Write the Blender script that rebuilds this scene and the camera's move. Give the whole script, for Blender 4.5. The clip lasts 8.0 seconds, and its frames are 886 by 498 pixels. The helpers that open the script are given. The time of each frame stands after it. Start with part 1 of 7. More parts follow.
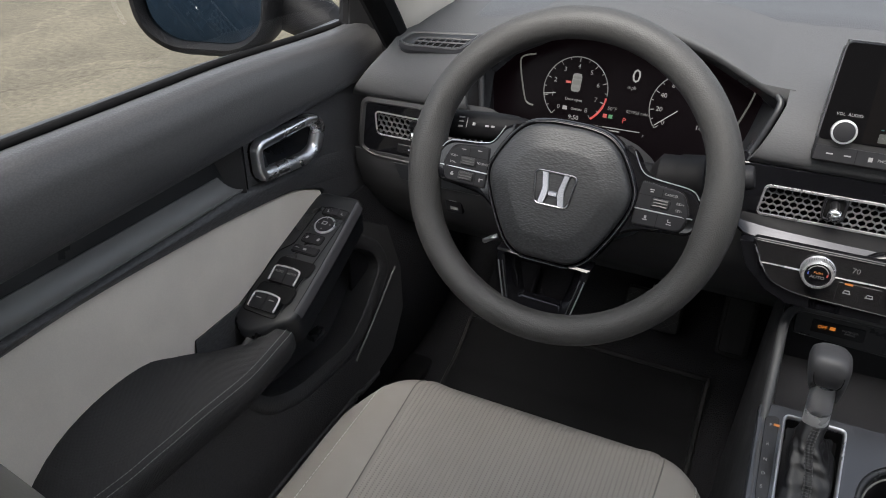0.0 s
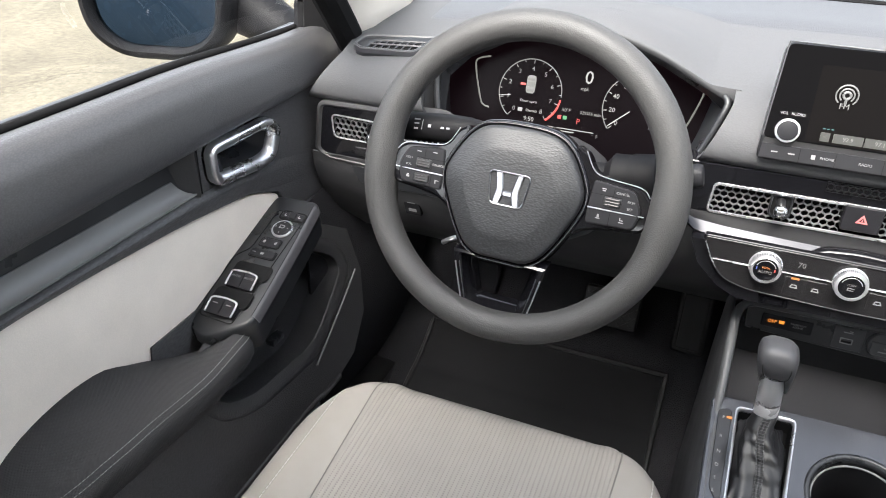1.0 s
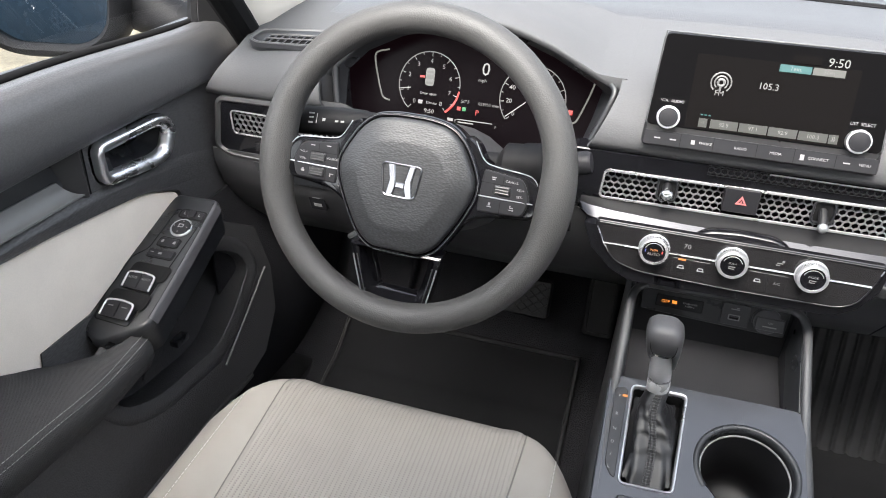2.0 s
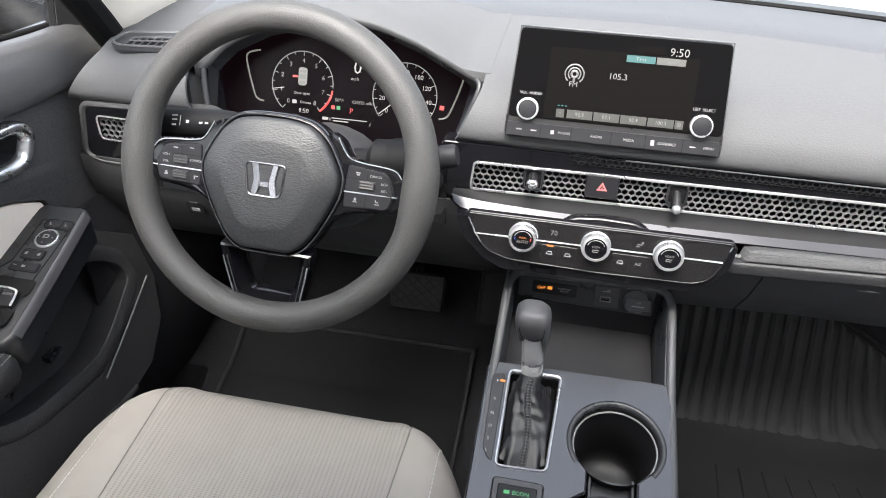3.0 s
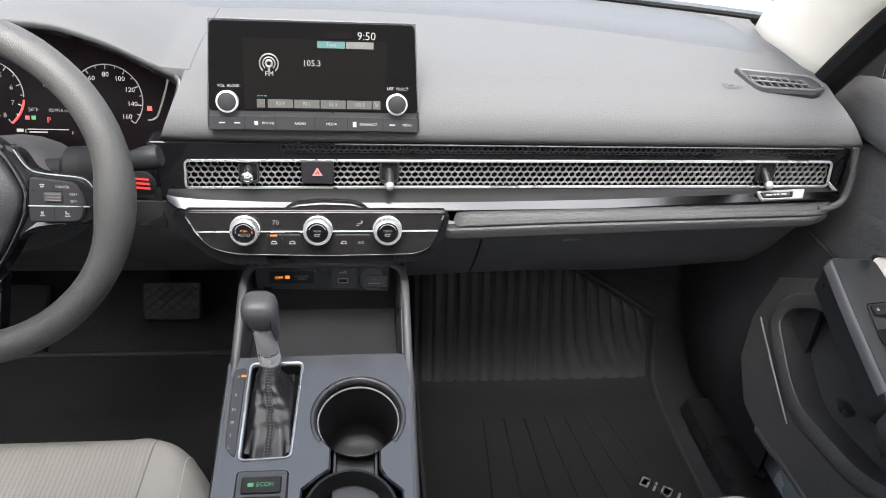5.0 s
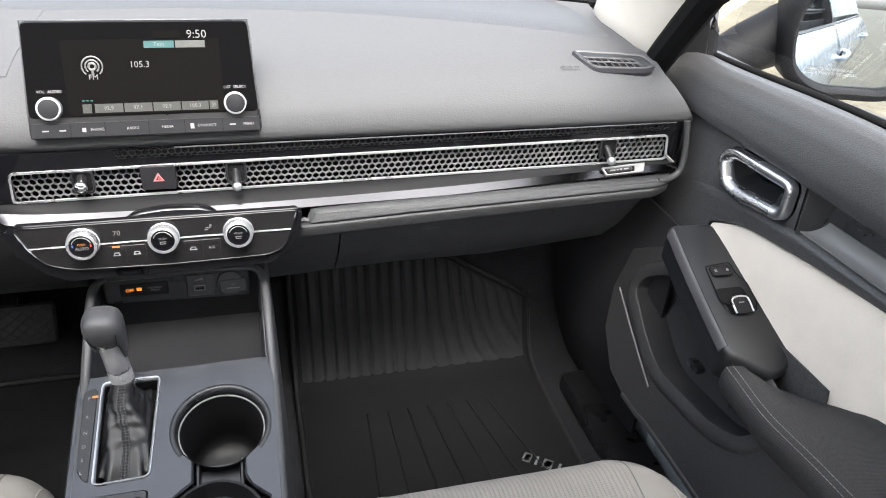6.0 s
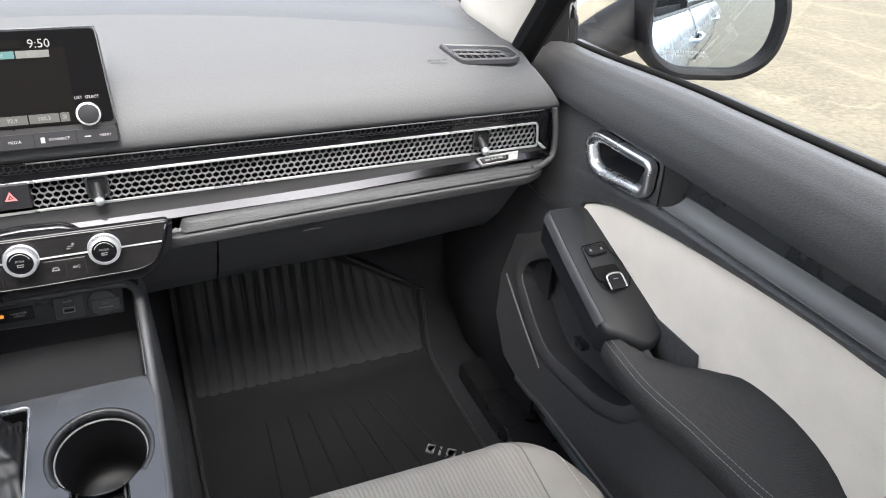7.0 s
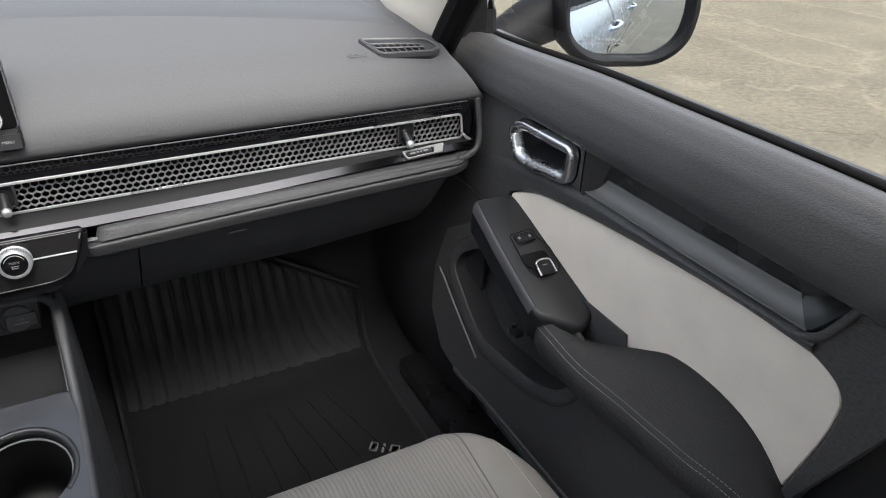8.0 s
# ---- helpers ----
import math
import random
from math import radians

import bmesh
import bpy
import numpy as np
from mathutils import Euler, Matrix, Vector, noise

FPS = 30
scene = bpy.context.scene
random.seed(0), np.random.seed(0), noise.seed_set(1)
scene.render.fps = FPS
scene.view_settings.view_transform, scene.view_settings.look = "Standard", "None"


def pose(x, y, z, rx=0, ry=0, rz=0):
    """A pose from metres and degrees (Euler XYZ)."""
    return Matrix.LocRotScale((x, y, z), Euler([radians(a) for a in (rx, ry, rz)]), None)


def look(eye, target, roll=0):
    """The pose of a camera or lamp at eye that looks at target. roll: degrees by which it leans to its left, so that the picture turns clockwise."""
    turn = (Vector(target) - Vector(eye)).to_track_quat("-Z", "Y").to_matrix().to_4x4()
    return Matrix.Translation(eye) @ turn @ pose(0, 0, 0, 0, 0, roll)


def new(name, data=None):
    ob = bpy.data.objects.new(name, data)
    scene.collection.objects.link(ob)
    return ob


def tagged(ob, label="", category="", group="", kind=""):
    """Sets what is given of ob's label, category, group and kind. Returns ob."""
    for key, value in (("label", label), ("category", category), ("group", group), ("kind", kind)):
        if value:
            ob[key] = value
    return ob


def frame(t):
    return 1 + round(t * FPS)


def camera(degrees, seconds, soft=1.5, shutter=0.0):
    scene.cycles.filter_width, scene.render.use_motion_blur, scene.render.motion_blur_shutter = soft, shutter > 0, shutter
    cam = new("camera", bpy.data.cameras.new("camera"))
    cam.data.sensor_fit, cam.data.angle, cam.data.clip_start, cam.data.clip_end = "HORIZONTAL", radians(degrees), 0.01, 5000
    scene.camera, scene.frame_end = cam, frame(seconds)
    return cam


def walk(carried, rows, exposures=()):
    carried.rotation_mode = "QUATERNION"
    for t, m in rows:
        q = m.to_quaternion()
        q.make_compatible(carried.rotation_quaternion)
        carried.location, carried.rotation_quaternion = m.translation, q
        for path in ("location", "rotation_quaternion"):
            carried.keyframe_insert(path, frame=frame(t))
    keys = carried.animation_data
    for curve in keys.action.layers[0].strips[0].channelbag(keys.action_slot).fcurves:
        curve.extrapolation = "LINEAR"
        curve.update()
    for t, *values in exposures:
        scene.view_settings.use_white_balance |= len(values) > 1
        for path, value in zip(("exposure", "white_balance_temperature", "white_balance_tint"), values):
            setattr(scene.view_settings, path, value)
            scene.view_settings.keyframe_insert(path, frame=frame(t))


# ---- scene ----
from mathutils.geometry import tessellate_polygon

cam = camera(62.8, 8.0, 1.0)
PATH = [
    (0, (-0.175, -0.182, 1.233), (-0.9, 1.359, 0.185), 0.1),
    (0.5, (-0.175, -0.183, 1.234), (-0.867, 1.379, 0.194), 0.4),
    (1, (-0.164, -0.182, 1.233), (-0.806, 1.402, 0.193), 0.8),
    (1.5, (-0.144, -0.177, 1.233), (-0.712, 1.431, 0.188), 1.3),
    (3, (-0.054, -0.171, 1.232), (-0.342, 1.516, 0.199), 2.5),
    (3.5, (-0.026, -0.173, 1.232), (-0.199, 1.535, 0.205), 2.8),
    (4, (-0.001, -0.173, 1.233), (-0.05, 1.542, 0.205), 3.0),
    (4.5, (0.028, -0.176, 1.235), (0.107, 1.539, 0.207), 3.3),
    (5.8, (0.099, -0.192, 1.239), (0.527, 1.471, 0.213), 3.6),
    (6, (0.109, -0.193, 1.236), (0.59, 1.456, 0.212), 3.6),
    (6.5, (0.126, -0.2, 1.237), (0.736, 1.407, 0.214), 3.7),
    (7, (0.141, -0.206, 1.239), (0.859, 1.358, 0.219), 3.5),
    (7.5, (0.151, -0.211, 1.236), (0.951, 1.314, 0.22), 3.3),
    (8, (0.157, -0.214, 1.234), (1.015, 1.279, 0.216), 3.1),
]
EXPOSURES = [(0.0, 1.52, 6450, 9), (0.32, 2.72, 6450, 9), (7.6, 2.66, 6450, 9), (8.0, 1.90, 6450, 9)]
walk(cam, [(t, look(eye, target, roll)) for t, eye, target, roll in PATH], EXPOSURES)

# ---- daylight ----
SUN_EL, SUN_AZ = 58.0, 185.0
world = bpy.data.worlds.new("sky")
scene.world = world
world.use_nodes = True
sky = world.node_tree.nodes.new("ShaderNodeTexSky")
sky.sky_type, sky.sun_disc = "NISHITA", False
sky.sun_elevation, sky.sun_rotation = radians(SUN_EL), radians(SUN_AZ)
sky.dust_density, sky.air_density = 6.0, 1.0
back = world.node_tree.nodes["Background"]
haze = world.node_tree.nodes.new("ShaderNodeHueSaturation")
haze.inputs["Saturation"].default_value = 0.4
world.node_tree.links.new(sky.outputs[0], haze.inputs["Color"])
world.node_tree.links.new(haze.outputs[0], back.inputs["Color"])
back.inputs["Strength"].default_value = 0.25
sun = new("sun", bpy.data.lights.new("sun", "SUN"))
sun.data.energy, sun.data.angle, sun.data.color = 0.5, radians(45), (1.0, 0.95, 0.88)
sun.matrix_world = look((30 * math.sin(radians(SUN_AZ)), 30 * math.cos(radians(SUN_AZ)), 30 * math.tan(radians(SUN_EL))), (0, 0, 0))


# ---- materials ----
def material(name, color, rough=0.5, metal=0.0, coat=0.0, grain=0.0, grain_size=0.0015, mottle=0.08, mottle_size=0.06,
             rough_var=0.08, stretch=(1.0, 1.0, 1.0), tone=0.0, spec=0.5, emit=None, emit_power=0.0):
    """A surface with fine relief (grain: height in mm; tone: shade painted into its creases), and slow changes of tone
    and gloss.
    """
    m = bpy.data.materials.new(name)
    m.use_nodes = True
    t = m.node_tree
    p = t.nodes["Principled BSDF"]
    p.inputs["Roughness"].default_value, p.inputs["Metallic"].default_value = rough, metal
    p.inputs["Coat Weight"].default_value, p.inputs["Coat Roughness"].default_value = coat, 0.04
    p.inputs["Specular IOR Level"].default_value = spec
    c = (*color, 1.0)
    p.inputs["Base Color"].default_value = c
    co = t.nodes.new("ShaderNodeTexCoord")
    if mottle:
        n = t.nodes.new("ShaderNodeTexNoise")
        n.inputs["Scale"].default_value, n.inputs["Detail"].default_value = 1 / mottle_size, 6
        t.links.new(co.outputs["Object"], n.inputs["Vector"])
        r = t.nodes.new("ShaderNodeMapRange")
        r.inputs["From Min"].default_value, r.inputs["From Max"].default_value = 0.3, 0.7
        r.inputs["To Min"].default_value, r.inputs["To Max"].default_value = 1 - mottle, 1 + mottle
        t.links.new(n.outputs["Fac"], r.inputs["Value"])
        x = t.nodes.new("ShaderNodeMix")
        x.data_type, x.blend_type = "RGBA", "MULTIPLY"
        x.inputs["Factor"].default_value = 1.0
        x.inputs["A"].default_value = c
        t.links.new(r.outputs[0], x.inputs["B"])
        t.links.new(x.outputs["Result"], p.inputs["Base Color"])
        r2 = t.nodes.new("ShaderNodeMapRange")
        r2.inputs["From Min"].default_value, r2.inputs["From Max"].default_value = 0.3, 0.7
        r2.inputs["To Min"].default_value, r2.inputs["To Max"].default_value = max(0.02, rough - rough_var), min(1, rough + rough_var)
        t.links.new(n.outputs["Fac"], r2.inputs["Value"])
        t.links.new(r2.outputs[0], p.inputs["Roughness"])
    if grain:
        v = t.nodes.new("ShaderNodeTexVoronoi")
        v.feature = "F1"
        v.inputs["Scale"].default_value, v.inputs["Randomness"].default_value = 1 / grain_size, 0.85
        st = t.nodes.new("ShaderNodeMapping")
        st.inputs["Scale"].default_value = stretch
        t.links.new(co.outputs["Object"], st.inputs["Vector"])
        t.links.new(st.outputs[0], v.inputs["Vector"])
        b = t.nodes.new("ShaderNodeBump")
        b.invert = True
        b.inputs["Strength"].default_value, b.inputs["Distance"].default_value = 1.0, grain / 1000
        t.links.new(v.outputs["Distance"], b.inputs["Height"])
        t.links.new(b.outputs[0], p.inputs["Normal"])
        # creases between the grains get their shade in the base colour
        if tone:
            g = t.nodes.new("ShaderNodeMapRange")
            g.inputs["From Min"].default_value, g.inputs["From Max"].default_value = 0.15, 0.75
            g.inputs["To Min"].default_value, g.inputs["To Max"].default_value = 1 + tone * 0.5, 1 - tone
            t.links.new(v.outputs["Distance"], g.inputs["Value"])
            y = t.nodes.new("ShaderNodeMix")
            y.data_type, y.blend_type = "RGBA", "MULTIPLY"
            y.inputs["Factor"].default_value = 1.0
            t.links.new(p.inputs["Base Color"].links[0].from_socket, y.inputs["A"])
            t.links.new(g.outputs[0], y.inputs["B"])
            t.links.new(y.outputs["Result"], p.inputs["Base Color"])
    if emit:
        p.inputs["Emission Color"].default_value, p.inputs["Emission Strength"].default_value = (*emit, 1.0), emit_power
    m["principled"] = p.name
    return m


def woven(m, pitch_x, pitch_y, depth, dark=0.0, axes="xy"):
    """Rows of small stitches over a fabric: relief, and darker gaps between the threads."""
    t = m.node_tree
    p = t.nodes["Principled BSDF"]
    co = t.nodes.new("ShaderNodeTexCoord")
    sep = t.nodes.new("ShaderNodeSeparateXYZ")
    t.links.new(co.outputs["Object"], sep.inputs[0])

    def wave(axis, pitch, shift=None):
        a = t.nodes.new("ShaderNodeMath")
        a.operation = "MULTIPLY"
        a.inputs[1].default_value = 2 * math.pi / pitch
        t.links.new(sep.outputs["xyz".index(axis)], a.inputs[0])
        s = t.nodes.new("ShaderNodeMath")
        s.operation = "SINE"
        t.links.new(a.outputs[0], s.inputs[0])
        return s

    a, b = wave(axes[0], pitch_x), wave(axes[1], pitch_y)
    mul = t.nodes.new("ShaderNodeMath")
    mul.operation = "MULTIPLY"
    t.links.new(a.outputs[0], mul.inputs[0])
    t.links.new(b.outputs[0], mul.inputs[1])
    r = t.nodes.new("ShaderNodeMapRange")
    r.inputs["From Min"].default_value, r.inputs["From Max"].default_value = -0.2, 0.6
    t.links.new(mul.outputs[0], r.inputs["Value"])
    bump = t.nodes.new("ShaderNodeBump")
    bump.inputs["Strength"].default_value, bump.inputs["Distance"].default_value = 1.0, depth
    t.links.new(r.outputs[0], bump.inputs["Height"])
    t.links.new(bump.outputs[0], p.inputs["Normal"])
    if dark:
        src = p.inputs["Base Color"].links[0].from_socket
        r3 = t.nodes.new("ShaderNodeMapRange")
        r3.inputs["To Min"].default_value, r3.inputs["To Max"].default_value = 1 - dark, 1.0
        t.links.new(r.outputs[0], r3.inputs["Value"])
        x = t.nodes.new("ShaderNodeMix")
        x.data_type, x.blend_type = "RGBA", "MULTIPLY"
        x.inputs["Factor"].default_value = 1.0
        t.links.new(src, x.inputs["A"])
        t.links.new(r3.outputs[0], x.inputs["B"])
        t.links.new(x.outputs["Result"], p.inputs["Base Color"])
    return m


def knitted(m, rib, dot, depth, dark):
    """Ribs along y with a column of small dark gaps between them."""
    t = m.node_tree
    p = t.nodes["Principled BSDF"]
    co = t.nodes.new("ShaderNodeTexCoord")
    sep = t.nodes.new("ShaderNodeSeparateXYZ")
    t.links.new(co.outputs["Object"], sep.inputs[0])

    def math_node(op, a, b=None):
        n = t.nodes.new("ShaderNodeMath")
        n.operation = op
        for k, q in enumerate((a, b)):
            if q is None:
                continue
            if isinstance(q, (int, float)):
                n.inputs[k].default_value = q
            else:
                t.links.new(q, n.inputs[k])
        return n.outputs[0]

    def ramp(q, lo, hi, to0=0.0, to1=1.0):
        n = t.nodes.new("ShaderNodeMapRange")
        n.inputs["From Min"].default_value, n.inputs["From Max"].default_value = lo, hi
        n.inputs["To Min"].default_value, n.inputs["To Max"].default_value = to0, to1
        t.links.new(q, n.inputs["Value"])
        return n.outputs[0]

    wx = math_node("SINE", math_node("MULTIPLY", sep.outputs[0], 2 * math.pi / rib))
    wy = math_node("SINE", math_node("MULTIPLY", sep.outputs[1], 2 * math.pi / dot))
    gap = math_node("MULTIPLY", ramp(wx, 0.35, 0.85), ramp(wy, -0.3, 0.5))
    bump = t.nodes.new("ShaderNodeBump")
    bump.inputs["Strength"].default_value, bump.inputs["Distance"].default_value = 1.0, depth
    t.links.new(math_node("SUBTRACT", ramp(wx, -1, 1, 0.6, 0.0), gap), bump.inputs["Height"])
    t.links.new(bump.outputs[0], p.inputs["Normal"])
    x = t.nodes.new("ShaderNodeMix")
    x.data_type, x.blend_type = "RGBA", "MULTIPLY"
    x.inputs["Factor"].default_value = 1.0
    t.links.new(p.inputs["Base Color"].links[0].from_socket, x.inputs["A"])
    t.links.new(ramp(gap, 0, 1, 1.0, 1 - dark), x.inputs["B"])
    t.links.new(x.outputs["Result"], p.inputs["Base Color"])
    return m


def clear_glass(name, tint, gloss=1.0):
    m = bpy.data.materials.new(name)
    m.use_nodes = True
    t = m.node_tree
    t.nodes.remove(t.nodes["Principled BSDF"])
    tr, gl, mix, lw, pw, sc = (t.nodes.new("ShaderNode" + k) for k in ("BsdfTransparent", "BsdfGlossy", "MixShader", "LayerWeight", "Math", "MapRange"))
    tr.inputs[0].default_value = (*tint, 1)
    gl.inputs["Roughness"].default_value = 0.0
    gl.inputs["Color"].default_value = (gloss, gloss, gloss, 1)
    pw.operation = "POWER"
    pw.inputs[1].default_value = 5.0
    lw.inputs["Blend"].default_value = 0.5
    t.links.new(lw.outputs["Facing"], pw.inputs[0])
    sc.inputs["To Min"].default_value, sc.inputs["To Max"].default_value = 0.05, 0.8
    t.links.new(pw.outputs[0], sc.inputs["Value"])
    t.links.new(sc.outputs[0], mix.inputs[0])
    t.links.new(tr.outputs[0], mix.inputs[1])
    t.links.new(gl.outputs[0], mix.inputs[2])
    t.links.new(mix.outputs[0], t.nodes["Material Output"].inputs["Surface"])
    return m


DASH = material("dash_pad", (0.064, 0.065, 0.068), 0.74, grain=0.13, grain_size=0.0017, mottle=0.012, rough_var=0.012, stretch=(0.6, 1.0, 1.0), tone=0.06, spec=0.3)
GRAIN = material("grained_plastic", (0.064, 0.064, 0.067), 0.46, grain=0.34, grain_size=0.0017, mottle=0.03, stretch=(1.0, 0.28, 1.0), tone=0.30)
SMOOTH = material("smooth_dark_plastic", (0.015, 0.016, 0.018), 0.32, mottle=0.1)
DASH_REAR = material("dash_rear_pad", (0.040, 0.041, 0.044), 0.5, grain=0.2, grain_size=0.0020, mottle=0.012, rough_var=0.012)
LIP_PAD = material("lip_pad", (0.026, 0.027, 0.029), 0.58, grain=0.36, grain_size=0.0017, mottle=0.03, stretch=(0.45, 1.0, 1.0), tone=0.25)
LID_DARK = material("glove_box_plastic", (0.046, 0.047, 0.051), 0.55, grain=0.12, grain_size=0.0016)
DARK = material("dark_plastic", (0.034, 0.034, 0.036), 0.5, grain=0.1, grain_size=0.002)
CARPET = material("black_carpet", (0.024, 0.024, 0.027), 0.95, grain=0.8, grain_size=0.002, spec=0.1)
MATT = material("matt_rubber", (0.0095, 0.0097, 0.0107), 0.7, grain=0.1, grain_size=0.0015, mottle=0.2, spec=0.1)
RING = material("brushed_ring", (0.80, 0.80, 0.82), 0.30, 0.9, mottle=0.04)
SEAM = material("seam_shadow_thread", (0.16, 0.15, 0.14), 0.9, mottle=0.0)
RAIL = material("console_frame", (0.044, 0.045, 0.048), 0.40, mottle=0.08)
RUBBER = material("rubber", (0.016, 0.016, 0.017), 0.5, grain=0.08, grain_size=0.0012, mottle=0.2, spec=0.25)
# metal for strips that stand for reflections on the gloss black trim
LEDGE = material("reflection_trim", (0.032, 0.032, 0.035), 0.13, 1.0, mottle=0.03, rough_var=0.02)
PIANO = material("piano_black", (0.004, 0.004, 0.005), 0.06, mottle=0.0)
CHROME = material("chrome", (0.82, 0.83, 0.85), 0.13, 1.0, mottle=0.04, rough_var=0.04)
HANDLE_CHROME = material("satin_chrome", (0.82, 0.83, 0.86), 0.28, 1.0, mottle=0.05, rough_var=0.05)
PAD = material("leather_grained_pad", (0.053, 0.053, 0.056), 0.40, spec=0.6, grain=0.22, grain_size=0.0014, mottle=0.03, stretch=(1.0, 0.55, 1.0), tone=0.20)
SATIN = material("satin_silver", (0.42, 0.43, 0.45), 0.32, 0.85, mottle=0.05)
HEX = material("grille_silver", (0.30, 0.30, 0.31), 0.42, 0.75, mottle=0.05)
EDGE = material("pod_edge_plastic", (0.036, 0.036, 0.040), 0.36, mottle=0.05)
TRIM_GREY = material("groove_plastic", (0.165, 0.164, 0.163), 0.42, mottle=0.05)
CUP = material("cup_plastic", (0.007, 0.007, 0.0078), 0.42, mottle=0.1, spec=0.3)
TROUGH = material("satin_grey_plastic", (0.21, 0.209, 0.207), 0.46, 0.0, mottle=0.05)
CREAM = material("cream_fabric", (0.81, 0.745, 0.67), 0.85, grain=0.10, grain_size=0.0016, mottle=0.05, spec=0.2, tone=0.03)
SEAT = material("seat_cloth", (0.27, 0.252, 0.233), 0.85, grain=0.1, grain_size=0.0012, mottle=0.06, spec=0.25)
KNIT = knitted(material("seat_knit", (0.275, 0.257, 0.238), 0.9, mottle=0.04, spec=0.2), 0.0054, 0.0030, 0.0004, 0.26)
THREAD = material("light_thread", (0.46, 0.44, 0.42), 0.8, mottle=0.0)
EMBLEM = material("dark_chrome", (0.24, 0.24, 0.255), 0.24, 1.0, mottle=0.04, rough_var=0.04)
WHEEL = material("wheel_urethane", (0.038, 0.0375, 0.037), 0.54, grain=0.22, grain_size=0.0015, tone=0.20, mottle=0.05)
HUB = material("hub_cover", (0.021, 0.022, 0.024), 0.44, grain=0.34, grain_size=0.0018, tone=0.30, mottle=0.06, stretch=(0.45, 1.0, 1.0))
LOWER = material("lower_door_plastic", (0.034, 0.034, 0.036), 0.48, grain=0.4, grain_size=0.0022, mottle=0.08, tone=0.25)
BUTTON = material("button_face", (0.013, 0.013, 0.015), 0.5, mottle=0.05, spec=0.18)
FASCIA = material("gloss_fascia", (0.010, 0.0095, 0.010), 0.20, mottle=0.0, spec=0.5)
CONSOLE = woven(material("console_film", (0.052, 0.055, 0.063), 0.21, 0.45, coat=0.25, mottle=0.008, rough_var=0.01), 0.0022, 40.0, 0.0001, 0.12)
ARMREST = woven(material("armrest_cloth", (0.040, 0.040, 0.042), 0.75, mottle=0.08, spec=0.3), 0.0016, 0.0016, 0.0003, 0.2, "xy")
LEATHER = material("boot_leather", (0.010, 0.010, 0.011), 0.34, grain=0.10, grain_size=0.0011, mottle=0.10, spec=0.45)
KNOB = material("knob_leather", (0.042, 0.042, 0.045), 0.42, grain=0.12, grain_size=0.0010, mottle=0.06)
SEAM_DARK = material("dark_thread", (0.075, 0.075, 0.078), 0.7, mottle=0.0)
PILLAR = material("pillar_trim", (0.62, 0.58, 0.52), 0.7, grain=0.06, grain_size=0.0015, mottle=0.04, spec=0.3)
HEADLINER = material("headliner_cloth", (0.68, 0.66, 0.62), 0.95, grain=0.1, grain_size=0.002, spec=0.1)
# whiter copy of the car paint, for the bonnet's overexposed look
WHITENED_PAINT = material("whitened_gloss_paint", (0.80, 0.80, 0.80), 0.12, 0.0, coat=1.0, mottle=0.03)
PAINT = material("silver_blue_paint", (0.50, 0.55, 0.60), 0.25, 0.4, coat=1.0, mottle=0.03)
BLACK = material("satin_black", (0.010, 0.010, 0.011), 0.32, mottle=0.1)
HOLE = material("deep_black", (0.010, 0.010, 0.0105), 0.8, mottle=0.0, spec=0.04)
SCREEN = material("screen_glass", (0.002, 0.002, 0.0022), 0.10, mottle=0.0, spec=0.03, emit=(0.03, 0.027, 0.028), emit_power=0.045)
LENS = material("cluster_glass", (0.0018, 0.0015, 0.0018), 0.25, mottle=0.0, spec=0.04, emit=(0.05, 0.02, 0.03), emit_power=0.012)
MIRROR = material("mirror_glass", (0.50, 0.56, 0.62), 0.01, 1.0, mottle=0.0)
GLASS = clear_glass("window_glass", (0.59, 0.60, 0.595))
# the left mirror's dark blue reflection is put into the glass colour
DIM_MIRROR = material("blue_reflection_glass", (0.045, 0.065, 0.085), 0.015, 1.0, mottle=0.0)
STALK = material("stalk_plastic", (0.008, 0.008, 0.009), 0.55, mottle=0.08, spec=0.12)
TRAY = material("tray_rubber", (0.020, 0.020, 0.022), 0.5, mottle=0.15, spec=0.2)
# lighter copy of the mat rubber for the lit sloping front
RIB = material("lit_rib_rubber", (0.017, 0.0175, 0.019), 0.50, grain=0.08, grain_size=0.0015, mottle=0.2, mottle_size=0.02, spec=0.4)
STEM = material("satin_stem", (0.40, 0.40, 0.41), 0.32, 0.50, mottle=0.05)
PAGE = material("screen_page", (0.002, 0.002, 0.0022), 0.10, mottle=0.0, spec=0.03, emit=(0.034, 0.028, 0.025), emit_power=0.075)
INK = material("printed_grey", (0.22, 0.22, 0.22), 0.6, mottle=0.0)


def glow(name, color, power):
    return material(name, (0.02, 0.02, 0.02), 0.4, mottle=0.0, emit=color, emit_power=power * 0.21)


WHITE_LIT = glow("white_lit", (1.0, 0.96, 0.92), 0.48)
DIM_LIT = glow("dim_lit", (0.8, 0.78, 0.75), 0.32)
RED_LIT = glow("red_lit", (1.0, 0.06, 0.05), 0.8)
AMBER_LIT = glow("amber_lit", (1.0, 0.32, 0.04), 0.9)
GREEN_LIT = glow("green_lit", (0.1, 0.75, 0.25), 0.5)
TEAL_LIT = glow("teal_lit", (0.005, 0.36, 0.36), 0.55)
GREY_LIT = glow("grey_lit", (0.34, 0.34, 0.30), 0.5)
OLIVE_LIT = glow("olive_lit", (0.14, 0.15, 0.12), 0.32)


